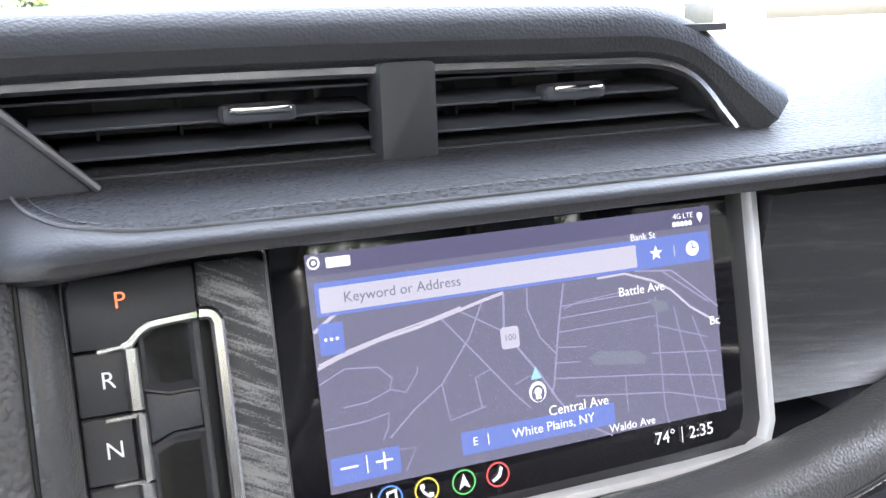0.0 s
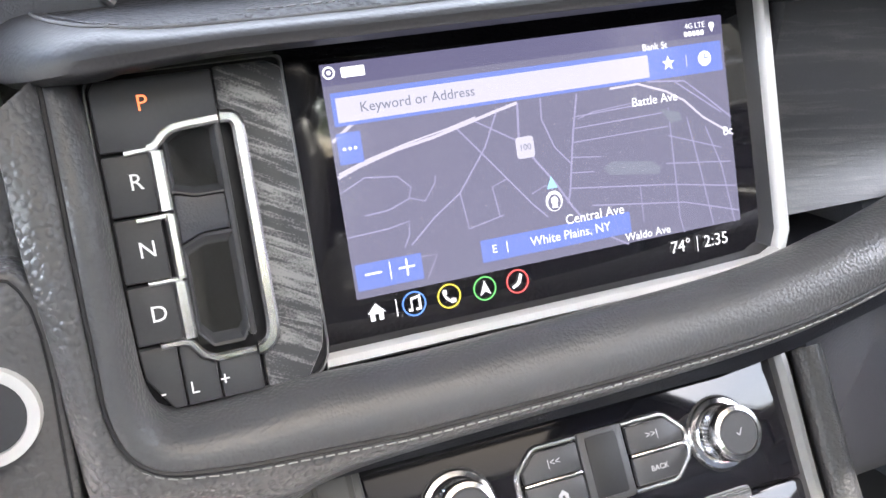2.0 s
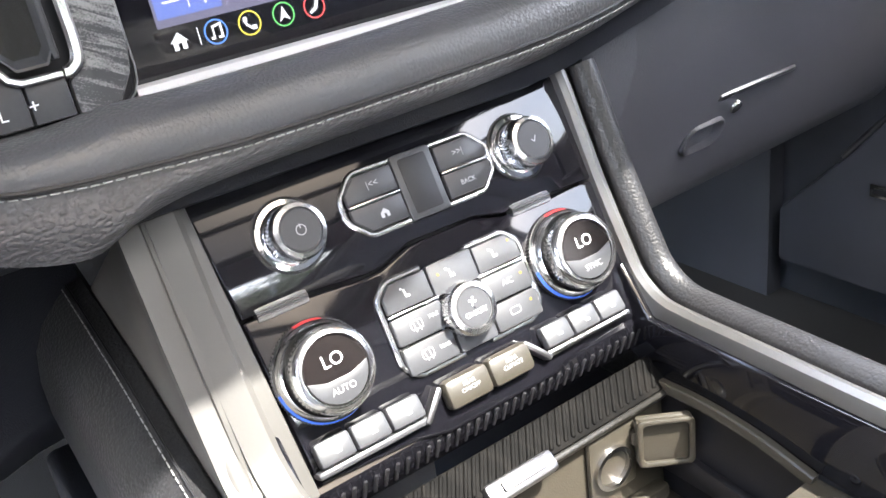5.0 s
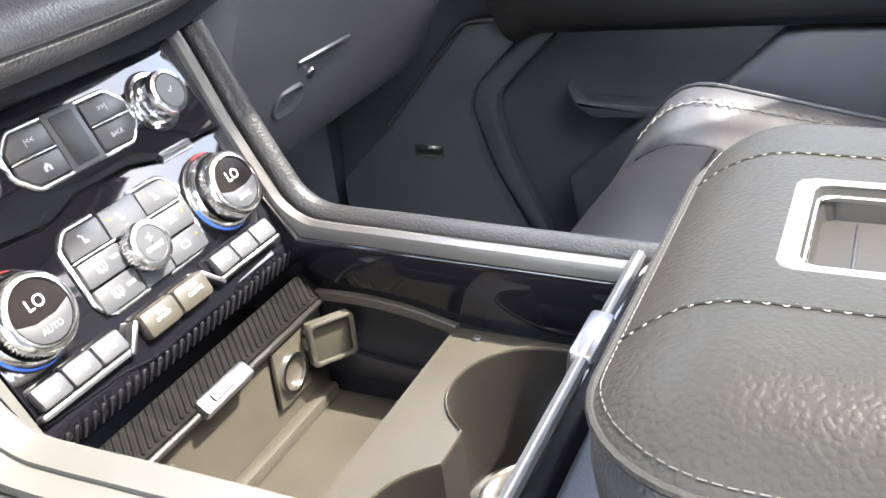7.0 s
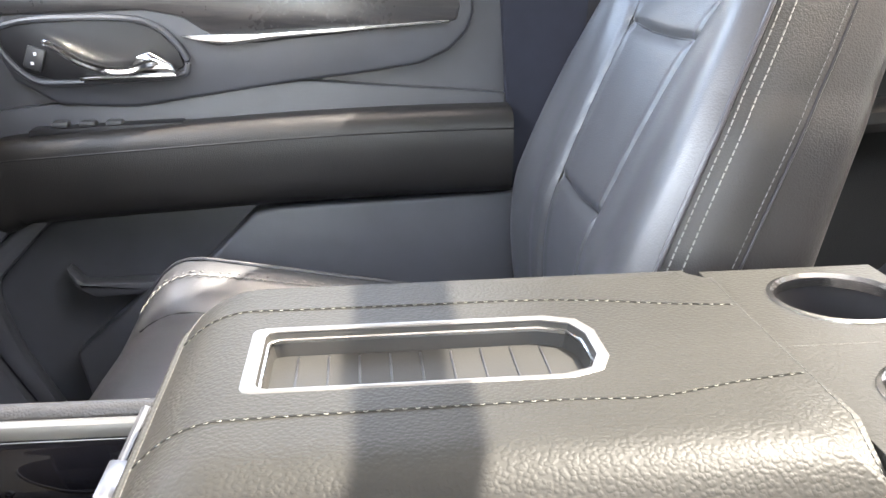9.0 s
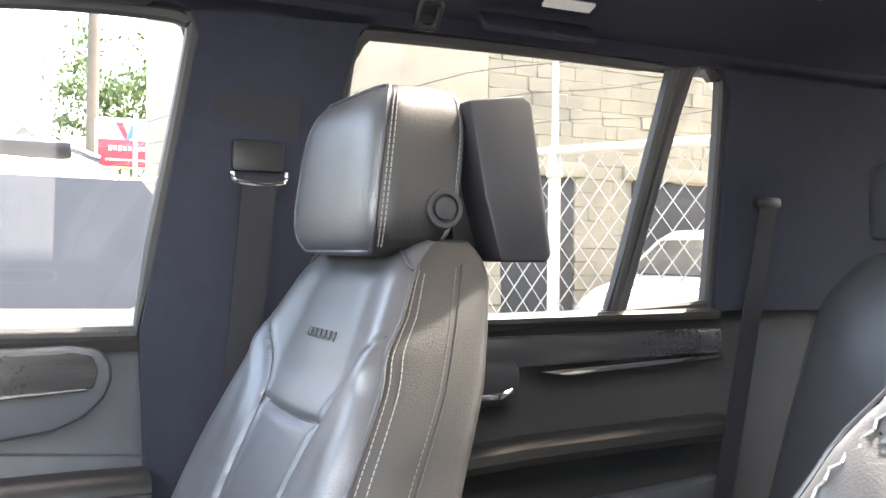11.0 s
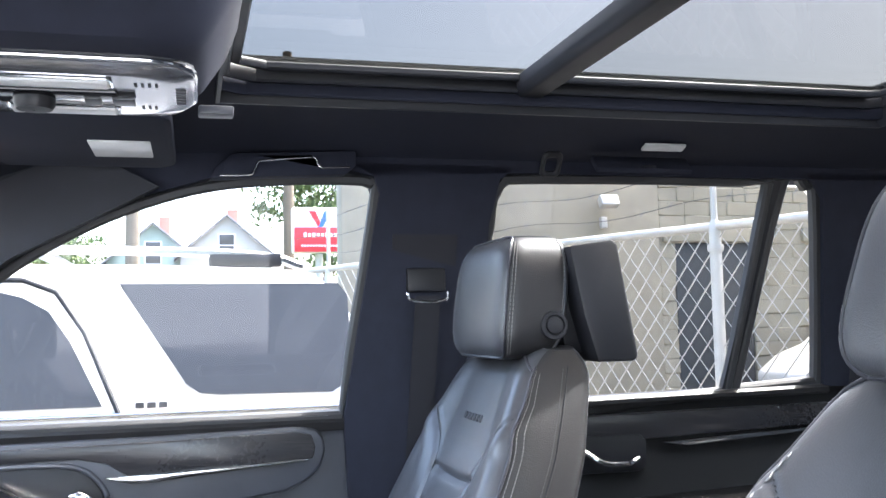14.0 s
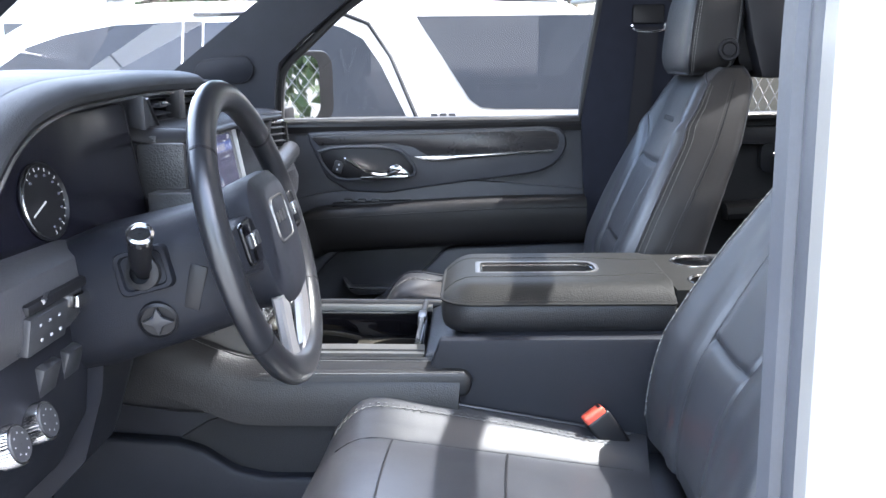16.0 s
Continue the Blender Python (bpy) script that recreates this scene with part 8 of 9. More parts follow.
for y0, w in ((-0.318, 0.016), (-0.348, 0.022), (-0.190, 0.018), (-0.160, 0.018)):
    part("lamp_button", box((0.008, y0, 1.7265), (0.028, w, 0.004), 0.0015), KEYPLASTIC, oc)
for x0, y0, n in ((-0.045, -0.368, 4), (0.050, -0.368, 3), (0.005, -0.404, 6)):
    for k in range(n):
        part("slot_mark", box((x0 + (0.011 * (k - n / 2) if n == 6 else 0), y0 + (0 if n == 6 else 0.0065 * (k - n / 2)), 1.7312), (0.008 if n == 6 else 0.016, 0.010 if n == 6 else 0.003, 0.0014), 0.0004), BLACKTRIM, oc)
part("coat_clip", box((0.255, -0.445, 1.775), (0.030, 0.045, 0.012), 0.003), PLASTIC, oc)
for s in (1, -1):
    vz = thing("sun_visor", "black cloth sun visor folded against the roof", "sun visor", (s * 0.4, -0.2, 1.78), "sun visors")
    part("board", prism([(x + s * 0.435, y - 0.235) for x, y in rrect(0.40, 0.31, 0.04, 5)], "z", 1.762, 1.780, 0.006), HEADLINER, vz)
    part("mirror_cover", box((s * 0.46, -0.315, 1.7608), (0.12, 0.085, 0.003), 0.001), LAMPLENS, vz, "pale paper label on the visor")
rm = thing("rear_view_mirror", "black rear-view mirror on the windscreen", "mirror", (0.05, -0.02, 1.66))
RM = plane_at((0.048, -0.023, 1.660), (0.97, -0.25, 0), (0, 0, 1))
part("case", on(RM, loft([[(x * k, y * k, d) for x, y in rrect(0.262, 0.078, 0.024, 5)] for d, k in ((-0.035, 0.80), (-0.022, 0.97), (-0.004, 1.0), (0.0, 0.97))])), DARKPLASTIC, rm)
part("glass", on(RM, plate(rrect(0.245, 0.064, 0.018, 5), 0.002, 0, 0.0)), MIRROR, rm)
part("arm", tube([(0.05, 0.01, 1.675), (0.03, 0.06, 1.715)], 0.012), DARKPLASTIC, rm)

# ---------- outside ----------
GRASS = mat("grass", (0.07, 0.11, 0.035), 0.9, grain=0.8, scale=20)
LEAF = mat("leaves", (0.10, 0.135, 0.045), 0.85, var=0.45, scale=6)
BARK = mat("bark", (0.14, 0.11, 0.08), 0.9, grain=0.8, scale=30)
STUCCO = mat("beige_stucco", (0.27, 0.24, 0.18), 0.9, grain=0.6, scale=25)
STONE = mat("pale_stone", (0.30, 0.265, 0.195), 0.9, grain=0.9, scale=14, var=0.25)
GALV = mat("galvanised_steel", (0.50, 0.48, 0.44), 0.5, metal=0.2, var=0.1)
# dark colour in place of the shade inside the open bays
BAYSHADE = mat("bay_shade", (0.05, 0.05, 0.05), 0.8)
SIGNWHITE = mat("sign_white", (0.80, 0.80, 0.80), 0.5, var=0.03)
SIGNRED = mat("sign_red", (0.60, 0.04, 0.05), 0.5, var=0.05)
SIGNBLUE = mat("sign_blue", (0.06, 0.16, 0.50), 0.5, var=0.05)
SIDING = mat("pale_siding", (0.46, 0.44, 0.39), 0.8, scale=8)
GREENSIDING = mat("green_siding", (0.30, 0.37, 0.31), 0.8, scale=8)
SHINGLE = mat("grey_shingle", (0.26, 0.25, 0.25), 0.9, grain=0.8, scale=10)
BRICKC = mat("brick_chimney", (0.35, 0.16, 0.12), 0.9, scale=10)
ORANGE = mat("orange_film", (0.80, 0.27, 0.03), 0.5, var=0.04)
SEALGREY = mat("seal_rubber", (0.055, 0.056, 0.062), 0.5, bump=0.1)
BLACKINK = mat("black_ink", (0.02, 0.02, 0.02), 0.5)

bm = bmesh.new()
bmesh.ops.create_grid(bm, x_segments=8, y_segments=8, size=900)
solo("ground", bm, ASPHALT, "grey worn asphalt of the lot", "ground", kind="structure")
solo("verge", box((22, 10, 0.02), (20, 60, 0.05), 0), GRASS, "green grass verge behind the lot", "grass", kind="structure")

# neighbouring vehicle
suv = thing("parked_car", "white full-size SUV parked alongside with tinted windows", "car", (3.0, 0.8, 0))
SX = 2.1
body = [(-1.02, 0.45), (-1.06, 0.9), (-1.05, 1.20), (-0.99, 1.45), (-0.90, 1.62), (-0.80, 1.69), (-0.2, 1.715), (0.9, 1.72), (1.35, 1.68), (1.75, 1.45), (2.0, 1.26), (2.8, 1.20), (3.2, 1.10), (3.35, 0.85), (3.35, 0.45)]


def suv_x(z):
    return 0.307 * max(0, z - 1.24)


rings = []
tail, nose = body[:8], body[:6:-1]
for z in (0.45, 0.65, 0.85, 0.98, 1.10, 1.20, 1.24, 1.26, 1.32, 1.38, 1.45, 1.52, 1.58, 1.62, 1.65, 1.67, 1.685, 1.70, 1.71, 1.717, 1.72):
    y0, y1 = (float(np.interp(z, [q[1] for q in chain], [q[0] for q in chain])) for chain in (tail, nose))
    x0 = SX + suv_x(z) + 0.05 * max(0.0, (z - 1.655) / 0.065) ** 2
    x1 = 2 * SX + 1.95 - x0
    r = min(0.06, (y1 - y0) * 0.2)
    rings.append([(x0, y1 - r, z), (x0, y0 + r, z), (x0 + r * 0.3, y0 + r * 0.3, z), (x0 + r, y0, z), (x1 - r, y0, z), (x1, y0 + r, z), (x1, y1 - r, z), (x1 - r, y1, z), (x0 + r, y1, z), (x0 + r * 0.3, y1 - r * 0.3, z)])
part("body", loft(rings), NEIGHBOURWHITE, suv, "white painted body")


def suv_panel(pts, m, nm, out=0.006, lab=""):
    bm = bmesh.new()
    lo = [bm.verts.new((SX + suv_x(z) - out, y, z)) for y, z in pts]
    hi = [bm.verts.new((SX + suv_x(z) + 0.05, y, z)) for y, z in pts]
    bm.faces.new(lo), bm.faces.new(hi[::-1])
    for i in range(len(pts)):
        j = (i + 1) % len(pts)
        bm.faces.new((lo[i], hi[i], hi[j], lo[j]))
    return part(nm, bm, m, suv, lab)


suv_panel([(-0.19, 1.645), (-0.205, 1.62), (-0.40, 1.32), (-0.44, 1.292), (-0.50, 1.285), (-0.86, 1.28), (-0.93, 1.32), (-0.93, 1.60), (-0.90, 1.640)], TINT, "rear_window", lab="dark tinted rear quarter window")
suv_panel([(0.655, 1.262), (0.655, 1.635), (0.33, 1.640), (0.20, 1.632), (0.10, 1.605), (0.02, 1.56), (-0.05, 1.46), (-0.15, 1.262)], TINT, "door_window", lab="dark tinted door window")
suv_panel([(0.664, 1.258), (0.664, 1.639), (0.736, 1.641), (0.736, 1.258)], RUBBER, "pillar_trim", 0.004, "black trim on the door pillar")
suv_panel([(0.745, 1.262), (0.745, 1.640), (1.02, 1.630), (1.23, 1.594), (1.37, 1.548), (1.495, 1.46), (1.60, 1.38), (1.68, 1.262)], TINT, "door_window", lab="dark tinted door window")
for pts in ([(0.10, 1.660), (0.0, 1.62), (-0.09, 1.49), (-0.20, 1.235)], [(0.10, 1.660), (0.4, 1.668), (0.7, 1.668)]):
    part("window_line", tube([(SX + suv_x(z) - 0.004, y, z) for y, z in pts], 0.008), RUBBER, suv)
part("belt_line", tube([(SX - 0.006, y, 1.236) for y in (-1.0, 2.0)], 0.006), SATIN, suv)
for y in (0.69, -0.20):
    part("door_gap", box((SX - 0.001, y, 0.95), (0.004, 0.008, 0.55), 0), RUBBER, suv)
part("model_bars", join(*[box((SX - 0.004, -0.26 - 0.035 * k, 1.262), (0.006, 0.026, 0.018), 0) for k in range(3)]), GUNMETAL, suv)
for xx in (SX + 0.28, SX + 1.6):
    rl = part("roof_rail", sweep(smooth_path([(xx, -0.80, 1.705), (xx, -0.65, 1.745), (xx, -0.2, 1.765), (xx, 0.7, 1.768), (xx, 1.1, 1.735)], 5), ribbon(0.035, 0.03, 0.5), (0, 0, 1)), SATIN, suv, "silver roof rail")
    part("rail_foot", box((xx, -0.60, 1.73), (0.04, 0.25, 0.05), 0.01), DARKPLASTIC, rl)
    part("rail_foot", box((xx, 0.45, 1.75), (0.04, 0.14, 0.05), 0.01), DARKPLASTIC, rl)
part("cross_rail", box((SX + 0.9, 0.10, 1.775), (1.4, 0.06, 0.02), 0.006), GUNMETAL, suv)
for y in (-0.45, 2.55):
    wl = part("wheel", lathe([(0.001, -0.02), (0.25, -0.02), (0.28, 0.0), (0.37, 0.0), (0.40, -0.03), (0.40, -0.25), (0.3, -0.26)], (SX + 0.02, y, 0.40), (-1, 0, 0), 32), RUBBER, suv)
    part("rim", lathe([(0.001, 0.01), (0.10, 0.015), (0.22, -0.005), (0.25, 0.004)], (SX + 0.02, y, 0.40), (-1, 0, 0), 20), SATIN, wl)

# fence
fence = thing("fence", "galvanised chain-link fence with barbed wire on top", "fence", (4.2, -3, 0))


def fp(s, z, d=0.0):
    """A place on the fence line, which runs off slantwise to the building's corner."""
    return (4.23 + 0.911 * s - 0.413 * d, -3.0 + 0.413 * s + 0.911 * d, z)


for s in (3.4, -0.60, -4.6):
    post = part("post", lathe([(0.033, 0), (0.033, 1.98), (0.030, 2.02), (0.010, 2.05)], fp(s, 0), (0, 0, 1), 14), GALV, fence)
    part("band", lathe([(0.043, 1.86), (0.046, 1.88), (0.043, 1.90)], fp(s, 0), (0, 0, 1), 14), GALV, post)
    part("arm", tube([fp(s, 2.0), fp(s, 2.55)], 0.018), GALV, post)
part("top_rail", tube([fp(4.0, 2.0), fp(-6.0, 2.0)], 0.026, 10), GALV, fence)
part("bottom_wire", tube([fp(4.0, 0.08), fp(-6.0, 0.08)], 0.004, 6), GALV, fence)
vs, fs = [], []


def wire(a, b, r=0.0040):
    a, b = Vector(a), Vector(b)
    n = len(vs)
    for p in (a, b):
        for dx, dz in ((r, 0), (0, r), (-r, 0), (0, -r)):
            vs.append((p.x + dx, p.y + dz, p.z + dz * 0.5))
    for i in range(4):
        j = (i + 1) % 4
        fs.append((n + i, n + j, n + 4 + j, n + 4 + i))


H0, H1, PITCH = 0.08, 1.99, 0.118
for k in range(int(10 / PITCH)):
    s0 = 4.0 - PITCH * k
    for sg in (1, -1):
        wire(fp(s0 - (0 if sg > 0 else 1.91 * 0.78), H0, 0.003 * sg), fp(s0 - (1.91 * 0.78 if sg > 0 else 0), H1, 0.003 * sg))
me = bpy.data.meshes.new("mesh_wire")
me.from_pydata(vs, [], fs)
part("mesh_wire", me, GALV, fence, "diamond wire mesh", kind="stuff")
for k in range(3):
    vs, fs = [], []
    z = 2.14 + 0.17 * k
    pts = [fp(4.0 - 0.2 * i, z + 0.02 * math.sin(i * 0.9 + k) - 0.015 * math.cos(i * 0.36)) for i in range(50)]
    for a, b in zip(pts, pts[1:]):
        wire(a, b, 0.003)
        if random.random() < 0.8:
            m = (Vector(a) + Vector(b)) / 2
            wire(m + Vector((0, -0.015, -0.02)), m + Vector((0, 0.015, 0.02)), 0.0018)
            wire(m + Vector((0, 0.015, -0.02)), m + Vector((0, -0.015, 0.02)), 0.0018)
    me = bpy.data.meshes.new("barbed_wire")
    me.from_pydata(vs, [], fs)
    part("barbed_wire", me, GUNMETAL, fence, kind="stuff")

# building behind
bd = thing("building", "beige stucco building with pale stone corner and dark doorways", "building", (11, -7, 0))
part("wall", box((8.16, -3.52, 1.85), (0.30, 3.4, 3.7), 0.02), STUCCO, bd, "beige stucco wall")
part("wall", box((10.05, -9.5, 1.85), (4.0, 8.5, 3.7), 0.02), STUCCO, bd, "beige wall with openings")
# flat dark panels on the solid wall, painted as shaded openings
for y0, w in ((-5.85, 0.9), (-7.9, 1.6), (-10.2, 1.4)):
    part("doorway", box((8.045, y0, 1.15), (0.04, w, 2.3), 0.005), BAYSHADE, bd, "flat dark panel for the shade inside an open bay")
    part("lintel", box((8.03, y0, 2.38), (0.10, w + 0.3, 0.16), 0.02), STONE, bd)
rnd = random.Random(4)
nst = 0
rest = []
for row in range(24):
    z = 0.08 + row * 0.152
    for y0, y1 in ((-5.22, -5.40), (-6.32, -7.0)) if z < 2.3 else ((-5.22, -9.4),):
        y = y0
        while y > y1 + 0.05:
            w = min(rnd.uniform(0.14, 0.55), y - y1)
            bx = ((8.045, y - w / 2, z), (0.045 + rnd.uniform(-0.014, 0.014), w + 0.010, 0.160), 0.012, (rnd.uniform(-2, 2), rnd.uniform(-4, 4), rnd.uniform(-3, 3)), 1)
            if nst < 290:
                part("stone", box(*bx), STONE, bd)
            else:
                rest.append(box(*bx))
            nst += 1
            y -= w
if rest:
    part("stonework", join(*rest), STONE, bd, "rough pale stone facing", kind="stuff")
for y0 in (-3.05, -4.55):
    fl = thing("flood_lamp", "small grey flood lamp on the wall", "lamp", (7.9, y0, 2.7), "wall lamps")
    part("bracket", box((7.93, y0, 2.72), (0.16, 0.04, 0.04), 0.008), GUNMETAL, fl)
    part("head", box((7.82, y0, 2.70), (0.10, 0.20, 0.12), 0.015, (0, 25, 0)), GALV, fl)
    part("box", box((7.96, y0, 2.50), (0.06, 0.07, 0.12), 0.01), GALV, fl)

# van behind the fence
van = thing("parked_van", "white van parked behind the fence", "van", (6.4, -7.1, 0))
part("body", prism([(-5.85, 0.45), (-5.82, 0.95), (-6.05, 1.12), (-6.35, 1.22), (-6.85, 1.62), (-7.05, 1.72), (-9.70, 1.75), (-9.70, 0.45)], "x", 5.6, 7.3, 0.05, 3), NEIGHBOURWHITE, van, "white painted body")
part("side_window", prism([(-6.50, 1.24), (-6.88, 1.56), (-7.20, 1.58), (-7.20, 1.24)], "x", 5.585, 5.62, 0.004), TINT, van)
part("side_window", prism([(-7.30, 1.24), (-7.30, 1.58), (-8.30, 1.58), (-8.30, 1.24)], "x", 5.585, 5.62, 0.004), TINT, van)
part("windscreen", prism([(-6.40, 1.262), (-6.82, 1.598), (-6.805, 1.618), (-6.385, 1.282)], "x", 5.75, 7.15, 0.004), TINT, van, "dark windscreen")
for y in (-6.45, -9.0):
    wl = part("wheel", lathe([(0.001, 0.0), (0.22, 0.0), (0.25, 0.02), (0.33, 0.02), (0.35, -0.02), (0.35, -0.2), (0.3, -0.2)], (5.62, y, 0.36), (-1, 0, 0), 28), RUBBER, van)
    part("rim", lathe([(0.001, 0.03), (0.06, 0.03), (0.19, 0.015), (0.22, 0.025)], (5.62, y, 0.36), (-1, 0, 0), 20), SATIN, wl)

# pole sign
sg = thing("pole_sign", "red and white lit shop sign on a pole", "sign", (14, -2.4, 0))
part("panel", box((14.0, -2.40, 3.02), (0.25, 0.86, 0.72), 0.02), SIGNWHITE, sg, "white sign face")
part("red_field", box((13.868, -2.40, 2.865), (0.02, 0.82, 0.39), 0.002), SIGNRED, sg)
part("emblem", prism([(-2.22, 3.32), (-2.33, 3.32), (-2.42, 3.10), (-2.37, 3.06)], "x", 13.86, 13.872, 0), SIGNRED, sg)
part("emblem", prism([(-2.58, 3.32), (-2.47, 3.32), (-2.37, 3.06), (-2.42, 3.06), (-2.45, 3.08)], "x", 13.858, 13.870, 0), SIGNBLUE, sg)
for k in range(8):
    part("word_bar", box((13.853, -2.16 - 0.068 * k, 2.935), (0.01, 0.046, 0.075 if k in (0, 2, 5) else 0.055), 0.002), SIGNWHITE, sg)
for k in range(14):
    part("word_bar", box((13.853, -2.11 - 0.045 * k, 2.765), (0.01, 0.028, 0.03), 0.002), SIGNWHITE, sg)
part("pole", lathe([(0.06, 0), (0.06, 2.7)], (14.05, -2.4, 0), (0, 0, 1), 12), GALV, sg)
up = thing("utility_pole", "weathered wooden utility pole", "pole", (15, -1.6, 0))
part("pole", lathe([(0.11, 0), (0.08, 6.2)], (15.0, -2.02, 0), (0, 0, 1), 12), BARK, up)
for k in range(3):
    part("cable", tube([(15.0, 30, 5.0 + 0.5 * k), (15.0, 10, 4.5 + 0.5 * k), (15.0, -2.02, 4.9 + 0.5 * k), (15.0, -30, 4.6 + 0.5 * k)], 0.012, 5), RUBBER, up)


up2 = thing("utility_pole", "grey wooden utility pole with a transformer", "pole", (15, 0.5, 0))
part("pole", lathe([(0.12, 0), (0.10, 5.6)], (15.0, 0.5, 0), (0, 0, 1), 12), BARK, up2)
part("transformer", lathe([(0.001, 4.6), (0.2, 4.6), (0.22, 4.7), (0.22, 5.3), (0.18, 5.4), (0.001, 5.42)], (14.75, 0.5, 0), (0, 0, 1), 16), GALV, up2)


def house(x, y, w, d, h, m, rot):
    hs = thing("house", "clapboard house with a grey gable roof", "house", (x, y, 0), "houses")
    T = Matrix.Translation((x, y, 0)) @ Matrix.Rotation(radians(rot), 4, "Z")
    part("wall", on(T, prism([(-w / 2, 0), (w / 2, 0), (w / 2, h), (0, h + w * 0.42), (-w / 2, h)], "y", -d / 2, d / 2, 0.02)), m, hs, "pale clapboard wall")
    for s in (-1, 1):
        part("roof", on(T, prism([(0, h + w * 0.42 + 0.12), (s * (w / 2 + 0.4), h - 0.25), (s * (w / 2 + 0.4), h - 0.40), (0, h + w * 0.42 - 0.03)], "y", -d / 2 - 0.4, d / 2 + 0.4, 0.01)), SHINGLE, hs)
    part("chimney", on(T, box((w * 0.1, 0.3, h + w * 0.45), (0.7, 0.7, 1.6), 0.02)), BRICKC, hs)
    for wx, wz in ((-w * 0.25, h * 0.45), (w * 0.25, h * 0.45), (0, h + 0.5)):
        win = part("window", on(T, box((wx, -d / 2 - 0.03, wz), (1.1, 0.10, 1.5), 0.02)), SIGNWHITE, hs)
        for k in (-0.36, 0.36):
            part("pane", on(T, box((wx, -d / 2 - 0.09, wz + k), (0.9, 0.02, 0.64), 0.005)), TINT, win)
    return hs


house(64, -2.6, 5.6, 9, 6.2, SIDING, -90)
house(66, 1.9, 5.6, 9, 5.9, GREENSIDING, -90)
house(27, 15, 8, 9, 4.2, SIDING, -70)
house(20, 30, 8, 9, 4.5, SIDING, -40)
house(4, 40, 9, 9, 4.5, GREENSIDING, 0)


def tree(x, y, h, r, seed):
    rg = random.Random(seed)
    t = thing("tree", "leafy green deciduous tree in spring", "tree", (x, y, 0), "trees")
    limbs = [tube([(x, y, 0), (x + 0.1, y, h * 0.3), (x, y + 0.2, h * 0.6)], 0.2, 8)]
    tips = []
    for k in range(9):
        a = rg.uniform(0, 6.28)
        z0 = h * rg.uniform(0.3, 0.55)
        tip = (x + r * 0.75 * math.cos(a), y + r * 0.75 * math.sin(a), h * rg.uniform(0.6, 0.95))
        limbs.append(sweep(smooth_path([(x, y, z0), (x + r * 0.3 * math.cos(a), y + r * 0.3 * math.sin(a), z0 + h * 0.12), tip], 3), circle(0.08, 6), (0.3, 0.2, 1), grow=lambda s: 1 - 0.8 * s))
        tips.append(Vector(tip))
    part("trunk", join(*limbs), BARK, t)
    vs, fs = [], []
    for k in range(46):
        c = Vector((x, y, h * 0.7)) + Vector((rg.gauss(0, 0.42) * r, rg.gauss(0, 0.42) * r, rg.gauss(0, 0.17) * h)) if k > 8 else tips[k]
        cr = r * rg.uniform(0.16, 0.34)
        for _ in range(120):
            p = c + Vector((rg.gauss(0, 0.5), rg.gauss(0, 0.5), rg.gauss(0, 0.4))) * cr
            s = rg.uniform(0.030, 0.055) * r
            q = Euler((rg.uniform(0, 6), rg.uniform(0, 6), rg.uniform(0, 6))).to_matrix()
            n = len(vs)
            for a, b in ((-s, 0), (0, -s * 0.5), (s, 0), (0, s * 0.5)):
                vs.append(tuple(p + q @ Vector((a, b, 0.02 * s))))
            fs.append((n, n + 1, n + 2, n + 3))
    me = bpy.data.meshes.new("crown")
    me.from_pydata(vs, [], fs)
    part("crown", me, LEAF, t, "leafy crown", kind="stuff")
    return t


for x, y, h, r, sd in ((46, -6.8, 12, 3.8, 1), (50, -13, 12, 4.5, 2), (78, 10, 10, 4.5, 3), (60, 17, 10, 5, 4), (30, 22, 10, 5, 5), (16, 36, 10, 5, 6), (0, 48, 11, 6, 7), (24, 32, 11, 5, 8), (40, 14, 12, 6, 9), (6.0, -12.5, 3.9, 2.6, 10), (3.4, -10.5, 3.5, 2.6, 14), (0.6, -12.5, 3.6, 2.6, 15), (-12, -14, 10, 5, 11), (-16, -4, 9, 5, 12), (-14, 8, 9, 5, 13)):
    tree(x, y, h, r, sd)

tree(13.2, -23.6, 11.8, 2.3, 21)


def bare_tree(x, y, h, r, seed):
    """A trunk, limbs and ever finer twigs without leaves."""
    rg = random.Random(seed)
    t = thing("bare_tree", "tall bare tree with fine grey twigs", "tree", (x, y, 0), "trees")
    part("trunk", tube([(x, y, 0), (x + 0.15, y, h * 0.3), (x, y + 0.1, h * 0.62)], 0.10, 8), BARK, t)

    def grow(p, d, length, thick, level, out):
        q = p + d * length
        mid = (p + q) / 2 + Vector((rg.gauss(0, 0.06), rg.gauss(0, 0.06), rg.gauss(0, 0.06))) * length
        out.append(sweep([p, mid, q], circle(thick, 5), (0.3, 0.2, 1), grow=lambda s: 1 - 0.45 * s))
        if level:
            for _ in range(3):
                e = (d + Vector((rg.gauss(0, 0.45), rg.gauss(0, 0.45), rg.gauss(0.02, 0.35)))).normalized()
                grow(p + (q - p) * rg.uniform(0.5, 1.0), e, length * rg.uniform(0.55, 0.75), thick * 0.5, level - 1, out)

    for k in range(9):
        a = k * 0.7 + rg.uniform(-0.2, 0.2)
        twigs = []
        grow(Vector((x, y, h * rg.uniform(0.42, 0.60))), Vector((math.cos(a), math.sin(a), rg.uniform(0.2, 0.8))).normalized(), r * 0.5, 0.030, 3, twigs)
        part("limb", join(*twigs), BARK, t)


bare_tree(14.4, -22.6, 17.5, 4.4, 5)

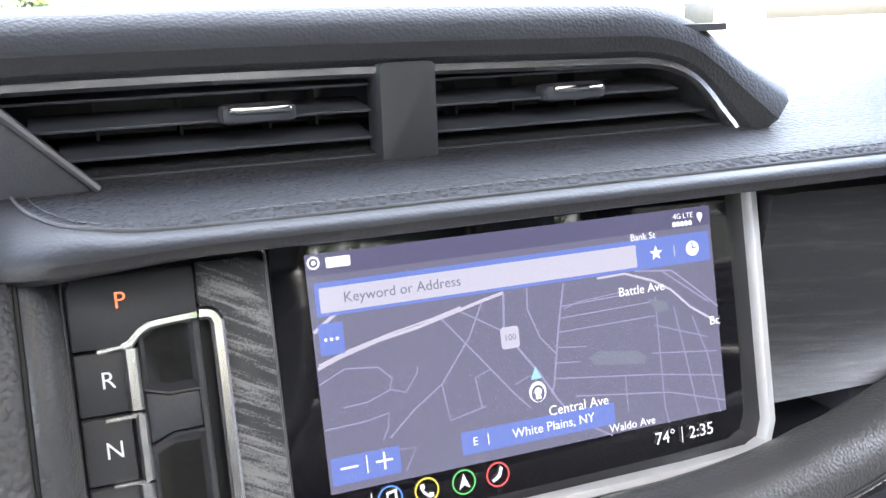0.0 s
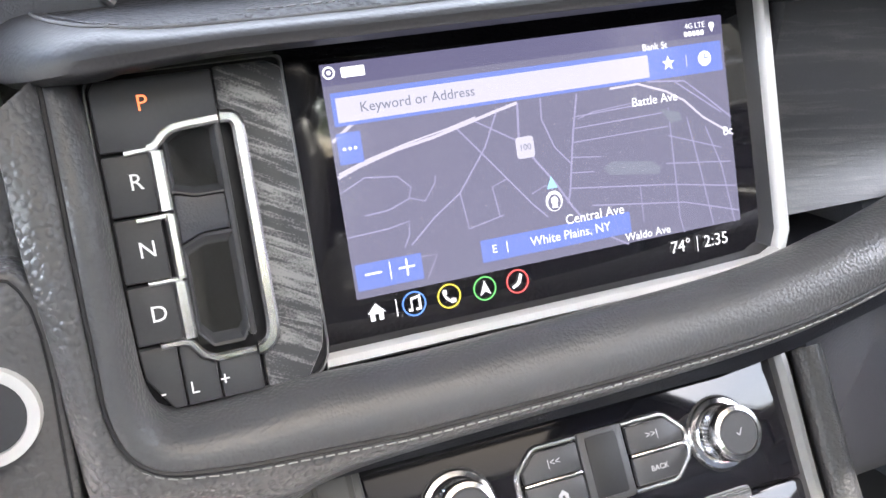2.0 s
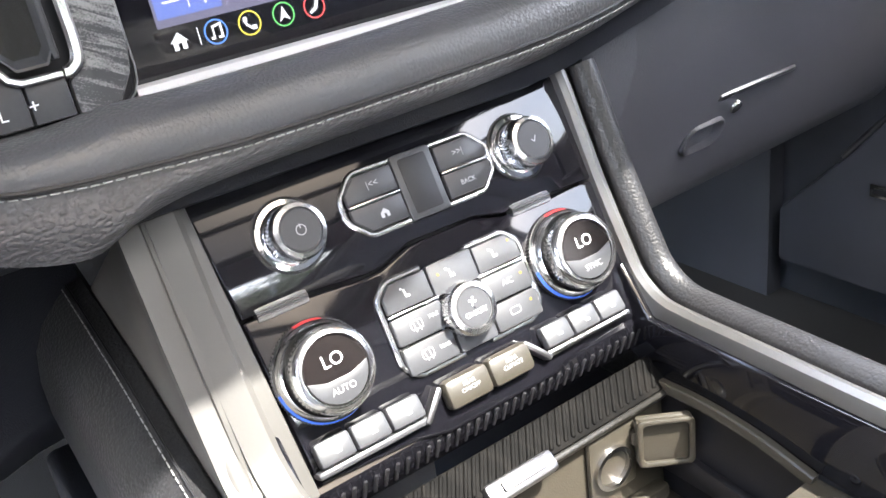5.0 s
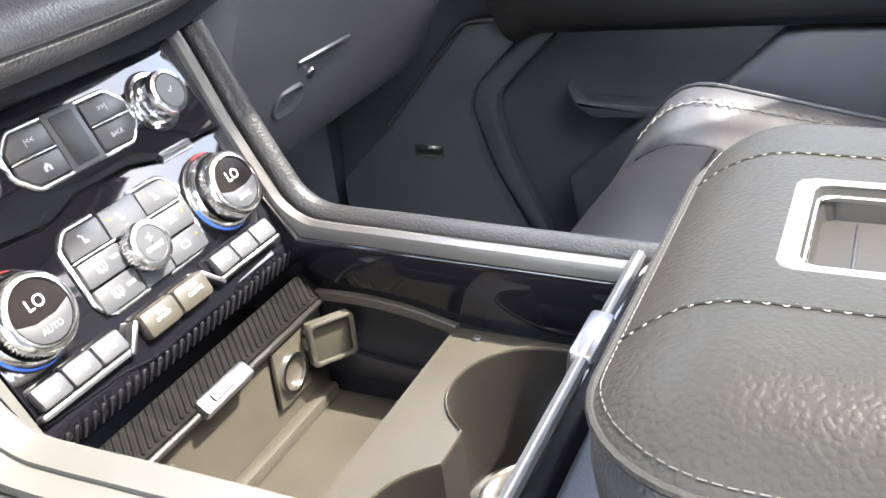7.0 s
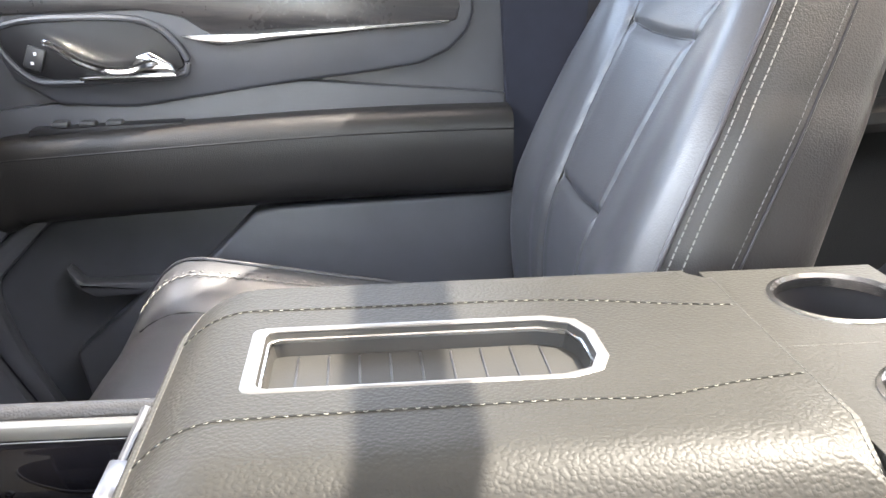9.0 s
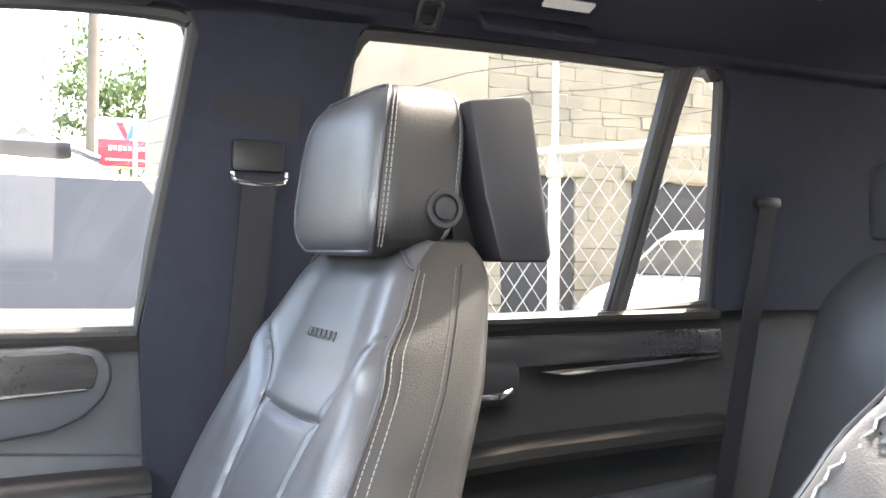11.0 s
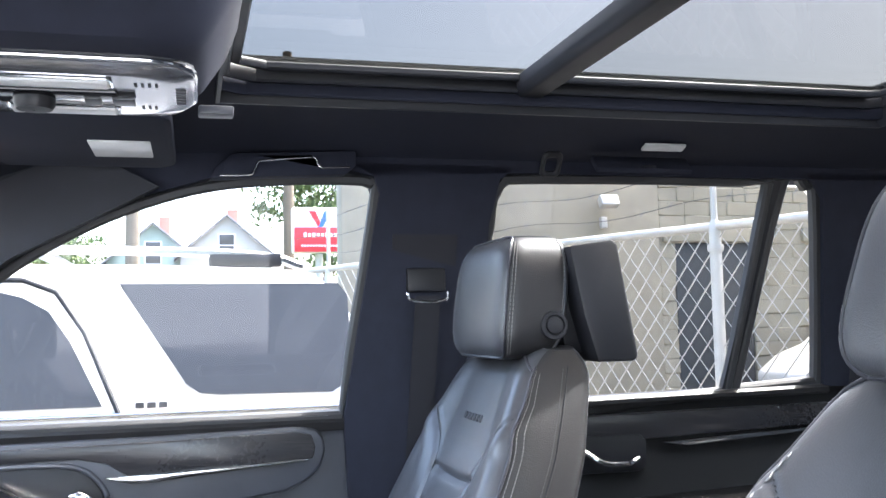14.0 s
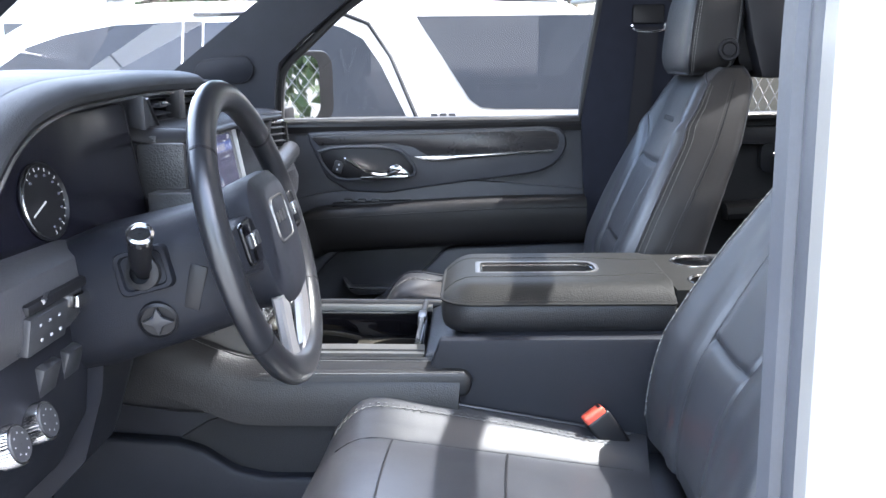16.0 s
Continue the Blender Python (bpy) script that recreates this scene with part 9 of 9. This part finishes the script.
# our own mirror and the white body edge at the driver's opening
wm = thing("wing_mirror", "black wing mirror outside the passenger window", "mirror", (1.05, 0.05, 1.4))
MM = plane_at((1.045, 0.055, 1.405), (0.86, -0.51, 0), (0, 0, 1))
part("case", on(MM, loft([[(k * x + 0.012, k * z, d) for x, z in rrect(0.235, 0.205, 0.05, 5)] for d, k in ((-0.11, 0.55), (-0.07, 0.88), (-0.02, 1.0), (0.002, 1.0), (0.006, 0.97))])), DARKPLASTIC, wm)
part("glass", on(MM, plate([(x - 0.018, y) for x, y in rrect(0.165, 0.176, 0.040, 5)], 0.003, 0, 0.005)), MIRROR, wm)
part("foot", box((0.91, 0.09, 1.335), (0.12, 0.05, 0.05), 0.01), DARKPLASTIC, wm)
edge = thing("body_side", "white painted body edge with black door seal", "car body", (-0.85, -0.75, 0.6), kind="structure")
post_line = [(-0.80, -0.70, 0.5), (-0.80, -0.70, 1.30), (-0.797, -0.705, 1.56), (-0.765, -0.74, 1.72), (-0.72, -0.78, 1.80)]


def pillar_run(profile):
    """A section across the pillar, carried up along it."""
    return loft([[(p[0] + a, p[1] + b, p[2]) for a, b in profile] for p in smooth_path(post_line, 5)])


part("pillar_skin", pillar_run([(-0.072, 0.006), (-0.084, 0.014), (-0.105, 0.012), (-0.125, -0.01), (-0.135, -0.04), (-0.135, -0.26), (-0.06, -0.26), (-0.06, -0.02)]), WHITEPAINT, edge, "white pillar skin")
part("door_seal", pillar_run([(0.02, -0.02), (0.012, 0.012), (-0.004, 0.019), (-0.020, 0.013), (-0.026, 0.002), (-0.036, 0.008), (-0.050, 0.010), (-0.066, 0.004), (-0.074, -0.008), (-0.07, -0.05), (0.02, -0.09)]), SEALGREY, edge, "grey-black rubber door seal")
part("sill_skin", box((-0.85, -0.1, 0.55), (0.12, 1.5, 0.10), 0.02), WHITEPAINT, edge)

# sticker on the windscreen
st = thing("windscreen_sticker", "round orange sticker with a year, seen from behind", "sticker", (0.52, 0.1, 1.7))
nrm = Vector((-0.80, -0.45, -0.40)).normalized()
upv = (Vector((0, 0, 1)) - nrm * nrm.z).normalized()
SM = plane_at((0.538, -0.052, 1.722), upv.cross(nrm), upv)
part("film", on(SM, plate(circle(0.066, 40), 0.001, 0)), ORANGE, st)
TM = SM @ Matrix.Translation((0, 0, 0.0015)) @ Matrix.Rotation(radians(97), 4, "Z") @ Matrix.Diagonal((1, -1, 1, 1))
part("lettering", text_mesh("2021", 0.058, TM @ Matrix.Translation((0, -0.012, 0)), 0.0002), BLACKINK, st)
part("word_bar", on(TM, box((0.008, 0.038, 0), (0.058, 0.011, 0.0006), 0)), BLACKINK, st)
